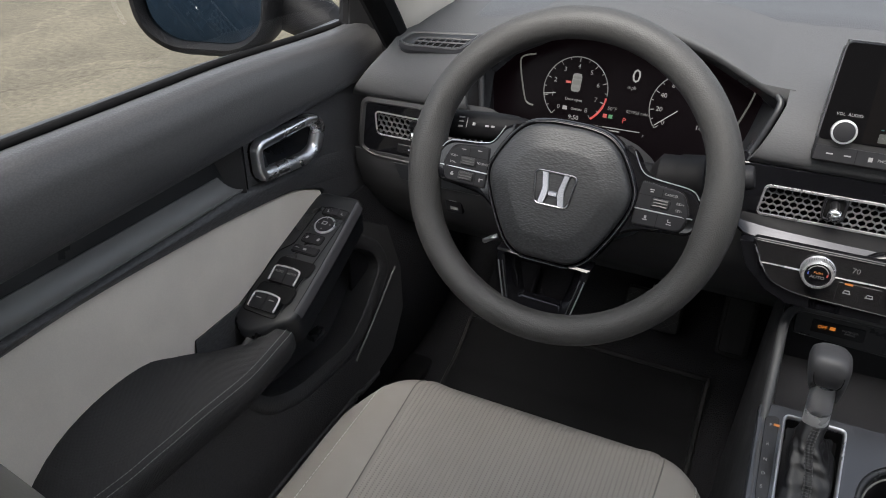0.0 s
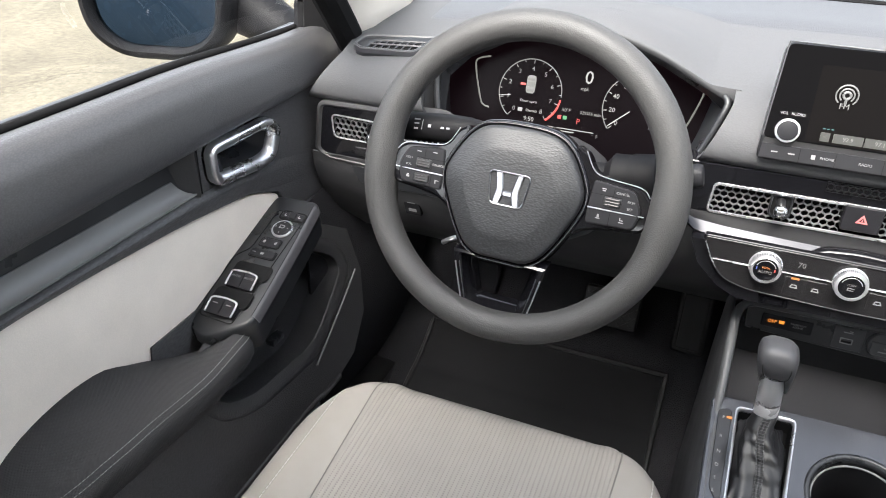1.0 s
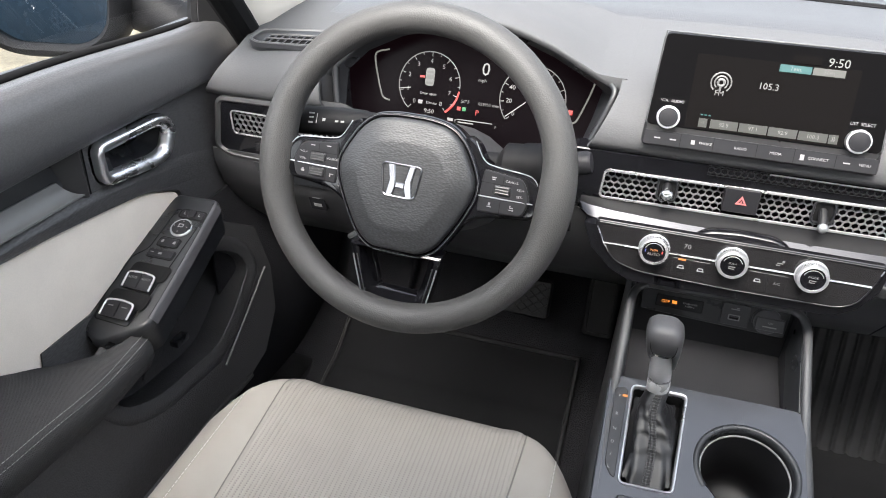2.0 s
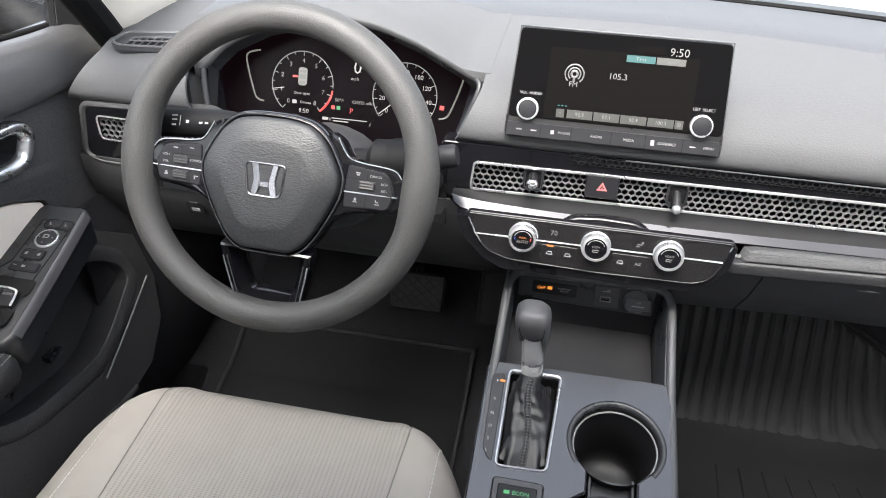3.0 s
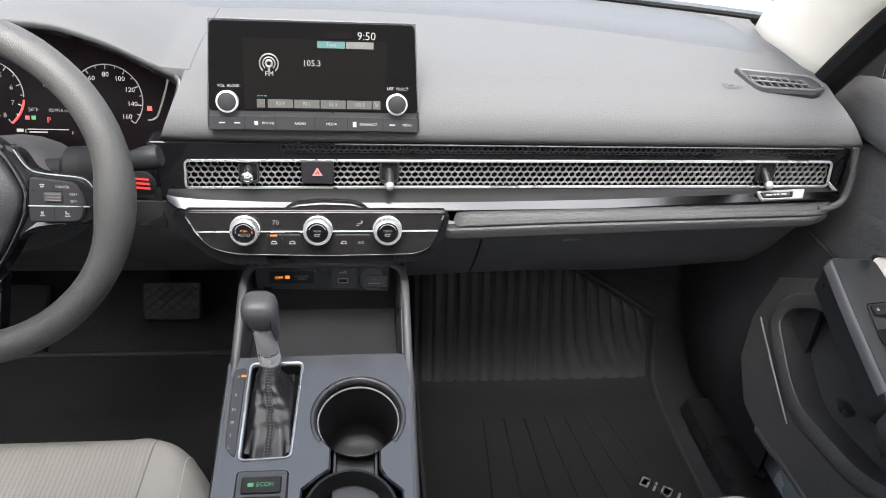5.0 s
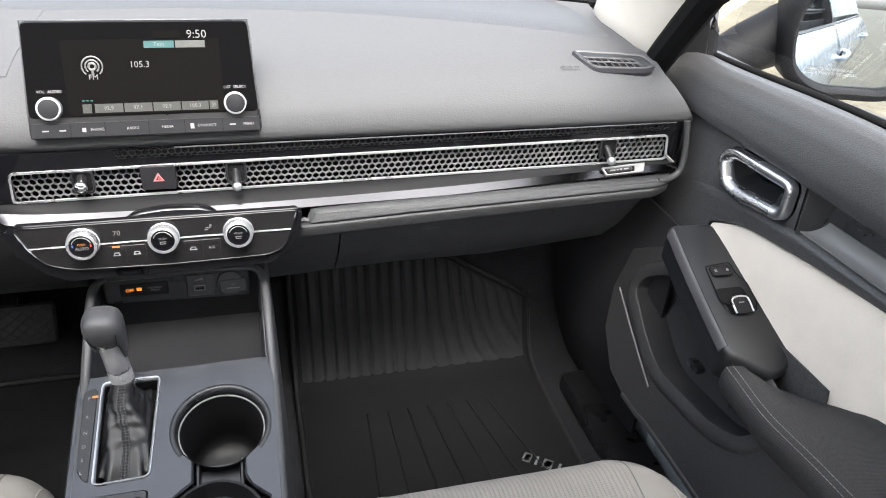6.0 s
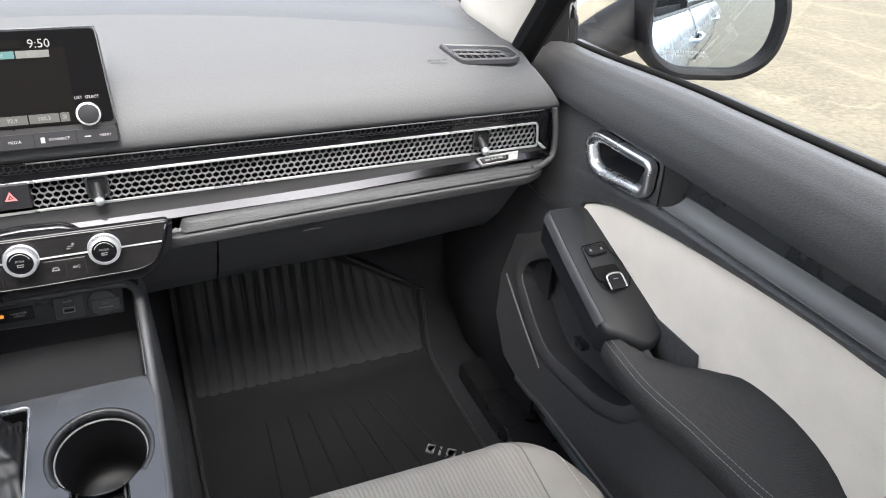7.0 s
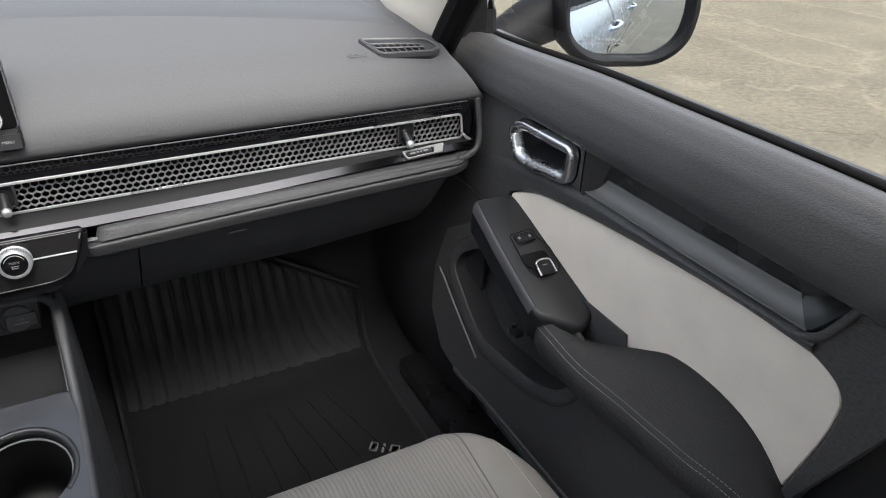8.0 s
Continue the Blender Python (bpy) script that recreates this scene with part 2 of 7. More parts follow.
def concrete():
    m = material("sunlit_concrete", (0.124, 0.111, 0.083), 0.9, mottle=0.20, mottle_size=0.5, spec=0.2)
    t = m.node_tree
    p = t.nodes["Principled BSDF"]
    co = t.nodes.new("ShaderNodeTexCoord")
    src = p.inputs["Base Color"].links[0].from_socket
    n = t.nodes.new("ShaderNodeTexNoise")
    n.inputs["Scale"].default_value, n.inputs["Detail"].default_value, n.inputs["Roughness"].default_value = 28, 12, 0.85
    v = t.nodes.new("ShaderNodeTexVoronoi")
    v.feature = "DISTANCE_TO_EDGE"
    v.inputs["Scale"].default_value = 0.33
    warp = t.nodes.new("ShaderNodeTexNoise")
    warp.inputs["Scale"].default_value, warp.inputs["Detail"].default_value = 2.0, 8
    add = t.nodes.new("ShaderNodeVectorMath")
    add.operation = "MULTIPLY_ADD"
    add.inputs[1].default_value = (0.9, 0.9, 0)
    t.links.new(co.outputs["Object"], n.inputs["Vector"])
    t.links.new(co.outputs["Object"], warp.inputs["Vector"])
    t.links.new(warp.outputs["Color"], add.inputs[0])
    t.links.new(co.outputs["Object"], add.inputs[2])
    t.links.new(add.outputs[0], v.inputs["Vector"])
    crack = t.nodes.new("ShaderNodeMapRange")
    crack.inputs["From Max"].default_value, crack.inputs["To Min"].default_value = 0.004, 0.62
    t.links.new(v.outputs["Distance"], crack.inputs["Value"])
    speck = t.nodes.new("ShaderNodeMapRange")
    speck.inputs["From Min"].default_value, speck.inputs["From Max"].default_value = 0.3, 0.7
    speck.inputs["To Min"].default_value, speck.inputs["To Max"].default_value = 0.36, 1.64
    t.links.new(n.outputs["Fac"], speck.inputs["Value"])
    mm = t.nodes.new("ShaderNodeMath")
    mm.operation = "MULTIPLY"
    t.links.new(crack.outputs[0], mm.inputs[0])
    t.links.new(speck.outputs[0], mm.inputs[1])
    x = t.nodes.new("ShaderNodeMix")
    x.data_type, x.blend_type = "RGBA", "MULTIPLY"
    x.inputs["Factor"].default_value = 1.0
    t.links.new(src, x.inputs["A"])
    # pale mended cracks
    v2 = t.nodes.new("ShaderNodeTexVoronoi")
    v2.feature = "DISTANCE_TO_EDGE"
    v2.inputs["Scale"].default_value = 0.55
    t.links.new(add.outputs[0], v2.inputs["Vector"])
    pale = t.nodes.new("ShaderNodeMapRange")
    pale.inputs["From Max"].default_value, pale.inputs["To Min"].default_value = 0.022, 1.24
    t.links.new(v2.outputs["Distance"], pale.inputs["Value"])
    m2 = t.nodes.new("ShaderNodeMath")
    m2.operation = "MULTIPLY"
    t.links.new(mm.outputs[0], m2.inputs[0])
    t.links.new(pale.outputs[0], m2.inputs[1])
    t.links.new(m2.outputs[0], x.inputs["B"])
    t.links.new(x.outputs["Result"], p.inputs["Base Color"])
    b = t.nodes.new("ShaderNodeBump")
    b.inputs["Distance"].default_value = 0.004
    t.links.new(n.outputs["Fac"], b.inputs["Height"])
    t.links.new(b.outputs[0], p.inputs["Normal"])
    return m


CONCRETE = concrete()

# ---- building helpers ----
WORLD = {}


def thing(name, label, category, base=(0, 0, 0), group="", kind=""):
    e = new(name)
    e.empty_display_size = 0.05
    e.location = base
    WORLD[e.name] = Matrix.Translation(base)
    return tagged(e, label, category, group, kind)


def mesh_object(name, bm, mat, sharp=35):
    bmesh.ops.remove_doubles(bm, verts=bm.verts[:], dist=1e-6)
    bmesh.ops.recalc_face_normals(bm, faces=bm.faces[:])
    me = bpy.data.meshes.new(name)
    bm.to_mesh(me)
    bm.free()
    me.materials.append(mat)
    me.polygons.foreach_set("use_smooth", [True] * len(me.polygons))
    me.set_sharp_from_angle(angle=radians(sharp))
    return new(name, me)


def part(name, bm, mat, parent, label="", sharp=35):
    ob = mesh_object(name, bm, mat, sharp)
    ob.parent = parent
    ob.matrix_parent_inverse = WORLD.get(parent.name, Matrix.Identity(4)).inverted()
    return tagged(ob, label)


def setting(name, bm, mat, label, category, sharp=35):
    return tagged(mesh_object(name, bm, mat, sharp), label, category, kind="structure")


def BM():
    return bmesh.new()


class Frame:
    """A local frame: u to the right, v up, w out of the surface."""

    def __init__(self, o, u, v):
        self.o, self.u = Vector(o), Vector(u).normalized()
        self.w = self.u.cross(Vector(v)).normalized()
        self.v = self.w.cross(self.u)

    def __call__(self, u, v, w=0.0):
        return self.o + self.u * u + self.v * v + self.w * w

    def moved(self, u, v, w=0.0):
        return Frame(self(u, v, w), self.u, self.v)


def tilted(x, y, z, degrees):
    """A frame that faces the cabin's rear and leans back by that many degrees."""
    a = radians(degrees)
    return Frame((x, y, z), (1, 0, 0), (0, math.sin(a), math.cos(a)))


def area2(p):
    return sum(p[i - 1][0] * p[i][1] - p[i][0] * p[i - 1][1] for i in range(len(p)))


def rounded(pts, r, n=5):
    """A polygon with its corners rounded; r: one radius or one for each corner."""
    if area2(pts) < 0:
        pts = list(pts)[::-1]
        r = list(r)[::-1] if isinstance(r, (list, tuple)) else r
    out = []
    for i, p in enumerate(pts):
        ri = r[i] if isinstance(r, (list, tuple)) else r
        a, b, c = Vector(pts[i - 1]), Vector(p), Vector(pts[(i + 1) % len(pts)])
        d1, d2 = (a - b), (c - b)
        l = min(ri, d1.length * 0.48, d2.length * 0.48)
        if l <= 1e-6:
            out.append((b.x, b.y))
            continue
        s, e = b + d1.normalized() * l, b + d2.normalized() * l
        for k in range(n + 1):
            f = k / n
            q = s * (1 - f) ** 2 + b * 2 * f * (1 - f) + e * f * f
            out.append((q.x, q.y))
    return out


def rect(w, h, r, cu=0.0, cv=0.0, n=4):
    return rounded([(cu - w / 2, cv - h / 2), (cu + w / 2, cv - h / 2), (cu + w / 2, cv + h / 2), (cu - w / 2, cv + h / 2)], r, n)


def circle(r, cu=0.0, cv=0.0, n=32):
    return [(cu + r * math.cos(2 * math.pi * k / n), cv + r * math.sin(2 * math.pi * k / n)) for k in range(n)]


def inset(poly, d):
    if area2(poly) < 0:
        poly = list(poly)[::-1]
    out, n = [], len(poly)
    for i in range(n):
        a, b, c = Vector(poly[i - 1]), Vector(poly[i]), Vector(poly[(i + 1) % n])
        e1, e2 = (b - a), (c - b)
        if e1.length < 1e-9 or e2.length < 1e-9:
            out.append((b.x, b.y))
            continue
        n1, n2 = Vector((-e1.y, e1.x)).normalized(), Vector((-e2.y, e2.x)).normalized()
        m = n1 + n2
        m = m.normalized() if m.length > 1e-6 else n1
        k = d / max(0.5, m.dot(n1))
        out.append((b.x + m.x * k, b.y + m.y * k))
    return out


def plate(bm, fr, outer, holes=(), depth=0.004, chamfer=0.0008, w=0.0, dome=None, back=False):
    """A plate in a frame: its face at height w, chamfered edges, sides down to w - depth. dome(u, v): extra height of the face."""
    h = dome or (lambda u, v: 0.0)
    if area2(outer) < 0:
        outer = list(outer)[::-1]
    holes = [list(q) if area2(q) > 0 else list(q)[::-1] for q in holes]
    loops = [inset(outer, chamfer)] + [inset(q, -chamfer) for q in holes]
    verts = [[bm.verts.new(fr(u, v, w + h(u, v))) for u, v in loop] for loop in loops]
    flat = [x for loop in verts for x in loop]
    for tri in tessellate_polygon([[Vector((u, v, 0)) for u, v in loop] for loop in loops]):
        if len(set(tri)) == 3:
            bm.faces.new([flat[i] for i in tri])
    for loop, top in zip([outer] + holes, verts):
        rings = [top] + [[bm.verts.new(fr(u, v, w + h(u, v) * (0 if k else 1) - (chamfer if not k else depth))) for u, v in loop] for k in (0, 1)]
        for a, b in zip(rings, rings[1:]):
            for i in range(len(a)):
                bm.faces.new((a[i - 1], a[i], b[i], b[i - 1]))
        if back and loop is outer:
            bm.faces.new(rings[-1])
    return bm


def lathe(bm, fr, profile, n=32):
    """Turn a profile of (radius, height) about the frame's w."""
    rings = []
    for r, w in profile:
        if r < 1e-6:
            rings.append([bm.verts.new(fr(0, 0, w))])
        else:
            rings.append([bm.verts.new(fr(r * math.cos(2 * math.pi * k / n), r * math.sin(2 * math.pi * k / n), w)) for k in range(n)])
    stitch_rings(bm, rings)
    return bm


def stitch_rings(bm, rings, closed=True):
    for a, b in zip(rings, rings[1:]):
        n = max(len(a), len(b))
        for k in range(n if closed else n - 1):
            i, j = k, (k + 1) % n
            if len(a) == 1 and len(b) == 1:
                continue
            if len(a) == 1:
                bm.faces.new((a[0], b[i], b[j]))
            elif len(b) == 1:
                bm.faces.new((a[i], b[0], a[j]))
            else:
                bm.faces.new((a[i], b[i], b[j], a[j]))


def loft(bm, rings, cap=True, closed=True):
    vs = [[bm.verts.new(p) for p in ring] for ring in rings]
    stitch_rings(bm, vs, closed)
    if cap:
        bm.faces.new(vs[0])
        bm.faces.new(vs[-1])
    return bm


def smooth_path(pts, k=6, closed=False):
    """A soft line through the points."""
    pts = [Vector(p) for p in pts]
    n, out = len(pts), []
    for i in range(n if closed else n - 1):
        p0 = pts[i - 1] if (closed or i > 0) else pts[0]
        p1, p2 = pts[i], pts[(i + 1) % n]
        p3 = pts[(i + 2) % n] if (closed or i + 2 < n) else pts[-1]
        for j in range(k):
            t = j / k
            out.append(0.5 * (2 * p1 + (p2 - p0) * t + (2 * p0 - 5 * p1 + 4 * p2 - p3) * t * t + (3 * p1 - p0 - 3 * p2 + p3) * t ** 3))
    if not closed:
        out.append(pts[-1])
    return out


def tube(bm, path, r, closed=False, n=8, flat=1.0, up=(0, 0, 1), cap=True):
    """A round bar along a path; r: radius or one for each point; flat: its height across 'up' against its width."""
    pts = [Vector(p) for p in path]
    m, rings = len(pts), []
    for i, p in enumerate(pts):
        a = pts[i - 1] if (closed or i) else p
        b = pts[(i + 1) % m] if (closed or i < m - 1) else p
        d = (b - a).normalized()
        s = d.cross(Vector(up))
        s = s.normalized() if s.length > 1e-4 else d.orthogonal().normalized()
        q = s.cross(d)
        ri = r[i] if isinstance(r, (list, tuple)) else r
        rings.append([p + s * ri * math.cos(2 * math.pi * k / n) + q * ri * flat * math.sin(2 * math.pi * k / n) for k in range(n)])
    vs = [[bm.verts.new(q) for q in ring] for ring in rings]
    stitch_rings(bm, vs + ([vs[0]] if closed else []))
    if cap and not closed:
        bm.faces.new(vs[0])
        bm.faces.new(vs[-1])
    return bm


def grid(bm, nu, nv, fn, thick=0.0):
    vs = [[bm.verts.new(fn(i / nu, j / nv)) for j in range(nv + 1)] for i in range(nu + 1)]
    fs = [bm.faces.new((vs[i][j], vs[i + 1][j], vs[i + 1][j + 1], vs[i][j + 1])) for i in range(nu) for j in range(nv)]
    if thick:
        bmesh.ops.recalc_face_normals(bm, faces=fs)
        bmesh.ops.solidify(bm, geom=fs, thickness=thick)
    return bm


def block(bm, a, b, bevel=0.003, seg=2):
    """A box between two corners, with rounded edges."""
    a, b = Vector(a), Vector(b)
    m = Matrix.Translation((a + b) / 2) @ Matrix.Diagonal((*(abs(c) for c in (b - a)), 1))
    made = bmesh.ops.create_cube(bm, size=1, matrix=m)
    if bevel:
        es = list({e for v in made["verts"] for e in v.link_edges})
        bmesh.ops.bevel(bm, geom=es, offset=bevel, segments=seg, affect="EDGES", profile=0.5)
    return bm


def lerp_table(table, x):
    if x <= table[0][0]:
        return table[0][1]
    for (x0, y0), (x1, y1) in zip(table, table[1:]):
        if x <= x1:
            f = (x - x0) / (x1 - x0)
            f = f * f * (3 - 2 * f) * 0.5 + f * 0.5
            return y0 + (y1 - y0) * f
    return table[-1][1]


def curve_at(table, x):
    """A soft curve through the table's points."""
    if x <= table[0][0]:
        return table[0][1]
    if x >= table[-1][0]:
        return table[-1][1]
    k = next(i for i in range(len(table) - 1) if x <= table[i + 1][0])
    slope = lambda i: (table[min(i + 1, len(table) - 1)][1] - table[max(i - 1, 0)][1]) / (table[min(i + 1, len(table) - 1)][0] - table[max(i - 1, 0)][0])
    (x0, y0), (x1, y1) = table[k], table[k + 1]
    h, f = x1 - x0, (x - x0) / (x1 - x0)
    return (2 * f ** 3 - 3 * f * f + 1) * y0 + (f ** 3 - 2 * f * f + f) * h * slope(k) + (3 * f * f - 2 * f ** 3) * y1 + (f ** 3 - f * f) * h * slope(k + 1)


def lettering(name, body, size, fr, mat, parent, label="", align="CENTER"):
    """Raised or printed characters in a frame."""
    c = bpy.data.curves.new(name, "FONT")
    c.body, c.size, c.align_x, c.align_y, c.resolution_u = body, size, align, "CENTER", 2
    c.extrude = 0.0001
    tmp = bpy.data.objects.new(name, c)
    scene.collection.objects.link(tmp)
    me = bpy.data.meshes.new_from_object(tmp.evaluated_get(bpy.context.evaluated_depsgraph_get()))
    bpy.data.objects.remove(tmp)
    m = Matrix((fr.u, fr.v, fr.w)).transposed().to_4x4()
    m.translation = fr.o
    me.transform(m)
    me.materials.clear()
    me.materials.append(mat)
    ob = new(name, me)
    ob.parent = parent
    ob.matrix_parent_inverse = WORLD.get(parent.name, Matrix.Identity(4)).inverted()
    return tagged(ob, label)


def bars(name, fr, quads, mat, parent, label="", depth=0.0005):
    """Small flat marks: (u, v, width, height)."""
    bm = BM()
    for u, v, w, h in quads:
        plate(bm, fr, [(u - w / 2, v - h / 2), (u + w / 2, v - h / 2), (u + w / 2, v + h / 2), (u - w / 2, v + h / 2)], depth=depth, chamfer=0, w=depth)
    return part(name, bm, mat, parent, label)


def dashes(bm, path, step, length, r):
    """Stitches along a path."""
    pts = [Vector(p) for p in path]
    run, nxt = 0.0, 0.0
    for a, b in zip(pts, pts[1:]):
        d = (b - a).length
        while nxt < run + d and d > 1e-9:
            f = (nxt - run) / d
            p, t = a.lerp(b, f), (b - a).normalized()
            tube(bm, [p - t * length / 2, p + t * length / 2], r, n=4)
            nxt += step
        run += d
    return bm

# ---- the large structure: ground, car shell ----
bm = BM()
grid(bm, 8, 8, lambda i, j: Vector(((i - 0.5) * 1600, (j - 0.5) * 1600, 0.0)))
setting("ground", bm, CONCRETE, "tan weathered concrete parking lot with fine cracks", "ground")


def floor_z(y, x=-0.4):
    """The floor's height: a long ramp on the driver's side, a steep toe board on the passenger's."""
    if x < 0.05:
        return lerp_table([(-1.6, 0.29), (0.66, 0.30), (0.78, 0.335), (1.02, 0.485), (1.10, 0.56), (1.16, 0.72)], y)
    return curve_at([(-1.6, 0.29), (0.60, 0.297), (0.80, 0.303), (0.84, 0.312), (0.865, 0.335), (0.885, 0.38), (0.91, 0.452), (0.94, 0.535), (0.97, 0.615), (1.00, 0.68), (1.04, 0.72), (1.16, 0.74)], y)


bm = BM()
grid(bm, 24, 140, lambda i, j: Vector((-0.74 + 1.48 * i, -1.6 + 2.76 * j, floor_z(-1.6 + 2.76 * j, -0.74 + 1.48 * i))), 0.02)
setting("floor", bm, CARPET, "black carpeted car floor rising to the firewall", "floor")

COWL = lambda x: 1.105 - 0.40 * x * x
bm = BM()
grid(bm, 16, 2, lambda i, j: Vector((-0.74 + 1.48 * i, 1.13 + 0.04 * j, 0.55 + 0.42 * j)), 0.01)
setting("wall_front", bm, DARK, "dark firewall behind the dashboard", "firewall")
# unseen closure; its pale seat cloth is there to bounce light forward
bm = BM()
block(bm, (-0.80, -1.66, 0.25), (0.80, -1.60, 0.98), 0.01)
setting("wall_rear", bm, SEAT, "plain cloth panel closing the cabin behind", "panel")
bm = BM()
grid(bm, 12, 16, lambda i, j: Vector((-0.60 + 1.20 * i, 0.20 - 1.5 * j, 1.30 + 0.03 * math.sin(math.pi * j) - 0.05 * (2 * i - 1) ** 2)), 0.02)
setting("ceiling", bm, HEADLINER, "light grey cloth headliner under the roof", "ceiling")
bm = BM()
grid(bm, 20, 12, lambda i, j: Vector(((-0.70 + 1.40 * i) * (1 - 0.17 * j), (COWL(-0.70 + 1.40 * i) + 0.035) * (1 - j) + 0.205 * j, 0.985 * (1 - j) + (1.305 - 0.05 * (2 * i - 1) ** 2) * j + 0.03 * math.sin(math.pi * j))))
ob = setting("window_1", bm, GLASS, "clear curved windshield glass", "windshield")
ob.visible_shadow = False
# dark cowl strip with the glass's black border, and the bonnet beyond it
bm = BM()
grid(bm, 30, 3, lambda i, j: Vector((-0.71 + 1.42 * i, COWL(-0.71 + 1.42 * i) + 0.004 + 0.075 * j, 0.990 - 0.004 * j)), 0.004)
setting("trim_cowl", bm, SMOOTH, "dark plastic cowl strip below the windshield", "trim")
bm = BM()
tube(bm, [(-0.70 + 1.40 * k / 40, COWL(-0.70 + 1.40 * k / 40) + 0.004, 0.9885) for k in range(41)], 0.0045, n=6)
setting("trim_seal", bm, HOLE, "black rubber seal along the windshield foot", "seal")
bm = BM()
grid(bm, 24, 14, lambda i, j: Vector((-0.78 + 1.56 * i, COWL(-0.78 + 1.56 * i) + 0.085 + 0.95 * j, 0.972 + 0.012 * (2 * i - 1) ** 2 - 0.02 * j - 0.06 * j * j)), 0.004)
tagged(mesh_object("bonnet", bm, WHITENED_PAINT), "glossy painted bonnet, whitened as if overexposed, beyond the windshield", "car bonnet")


def car_side(s):
    """The outer flank with its rear door, seen in the side mirrors."""
    name = "right" if s > 0 else "left"
    e = thing("car_body", "pale silver painted car flank with a door handle", "car body", (s * 0.88, -0.9, 0.25), group="car flanks")
    bm = BM()
    length = 2.38 if s > 0 else 0.97

    def flank(i, j):
        y, z = 0.72 - length * i, 0.26 + 0.675 * j
        bulge = 0.900 - (0.16 * ((0.76 - z) / 0.45) ** 2 if z < 0.76 else 0.075 * ((z - 0.76) / 0.175) ** 1.5) - 0.03 * max(0, (0.72 - y) / 1.55 - 1) ** 2
        return Vector((s * bulge, y, z))

    grid(bm, 30, 18, flank, 0.006)
    part("body", bm, PAINT, e)
    for y in (-0.07, -0.98)[:2 if s > 0 else 1]:
        bm = BM()
        tube(bm, [flank((0.72 - y) / length, k / 12) + Vector((s * 0.003, 0, 0)) for k in range(1, 13)], 0.0012, n=4)
        part("door_gap", bm, HOLE, e)
    for y in (0.06 - 0.06, -0.98 + 0.05)[:2 if s > 0 else 1]:
        bm = BM()
        tube(bm, smooth_path([(s * 0.885, y, 0.80), (s * 0.918, y - 0.03, 0.802), (s * 0.920, y - 0.13, 0.806), (s * 0.887, y - 0.17, 0.808)]), 0.011, n=8)
        part("door_handle", bm, PAINT, e)
        bm = BM()
        lathe(bm, Frame((s * 0.8935, y - 0.07, 0.795), (0, s, 0), (0, 0, 1)), [(0.034, 0.001), (0.03, 0.003), (0, 0.003)], 20)
        part("handle_recess", bm, HOLE, e)
    bm = BM()
    grid(bm, 12, 4, lambda i, j: Vector((s * (0.815 - 0.15 * j), -0.06 - 1.5 * i * (1 - 0.25 * j), 0.965 + 0.30 * j)), 0.004)
    if s > 0:
        g = part("rear_window", bm, GLASS, e, "clear rear side glass")
        g.visible_shadow = False
    else:
        bm = BM()
        grid(bm, 8, 18, lambda i, j: Vector((s * (0.885 - 0.05 * i - (0.16 * ((0.50 - 0.675 * j) / 0.45) ** 2 if j < 0.74 else 0.075 * ((0.675 * j - 0.50) / 0.175) ** 1.5)), -1.06 - 0.60 * i, 0.26 + 0.675 * j)), 0.006)
        part("quarter_panel", bm, PAINT, e)
    bm = BM()
    tube(bm, [(s * 0.822, 0.70, 0.932), (s * 0.822, -0.2, 0.937)] + ([(s * 0.822, -0.6, 0.94), (s * 0.80, -1.6, 0.95)] if s > 0 else []), 0.008, n=6)
    part("belt_moulding", bm, BLACK, e)
    return e


for s in (-1, 1):
    car_side(s)
    bm = BM()
    y_rear = -1.6 if s > 0 else -0.27
    grid(bm, 10, 6, lambda i, j: Vector((s * 0.765, y_rear + (1.18 - y_rear) * i, 0.25 + 0.70 * j)), 0.01)
    setting("wall_right" if s > 0 else "wall_left", bm, DARK, "dark inner body panel closing the cabin's side", "panel")

# the left rear door stands open
rd = thing("rear_door", "pale silver rear car door standing wide open", "car door", (-0.89, -0.12, 0.28))
op = Vector((-math.sin(radians(66)), -math.cos(radians(66)), 0))
out = Vector((-math.cos(radians(66)), math.sin(radians(66)), 0))
bm = BM()
loft(bm, [[Vector((-0.885, -0.13, 0)) + op * u + out * (d + 0.03 * math.sin(math.pi * (z - 0.28) / 0.65)) + Vector((0, 0, z)) for u, d in ((0.0, 0.0), (0.90, 0.0), (0.90, -0.07), (0.0, -0.07))] for z in (0.28, 0.40, 0.55, 0.70, 0.80, 0.90, 0.93)])
part("panel", bm, PAINT, rd, "painted outer panel", 50)
bm = BM()
tube(bm, [Vector((-0.885, -0.13, 0)) + op * u + out * d + Vector((0, 0, z)) for u, d, z in ((0.02, -0.03, 0.93), (0.06, -0.09, 1.22), (0.55, -0.09, 1.24), (0.88, -0.03, 0.95))], 0.016, n=8)
part("window_frame", bm, STALK, rd, "black window frame")
bm = BM()
grid(bm, 4, 4, lambda i, j: Vector((-0.885, -0.13, 0)) + op * (0.03 + 0.04 * j + i * (0.84 - 0.36 * j)) + out * (-0.03 - 0.06 * j) + Vector((0, 0, 0.93 + 0.30 * j)))
g = part("pane", bm, GLASS, rd, "clear window glass")
g.visible_shadow = False
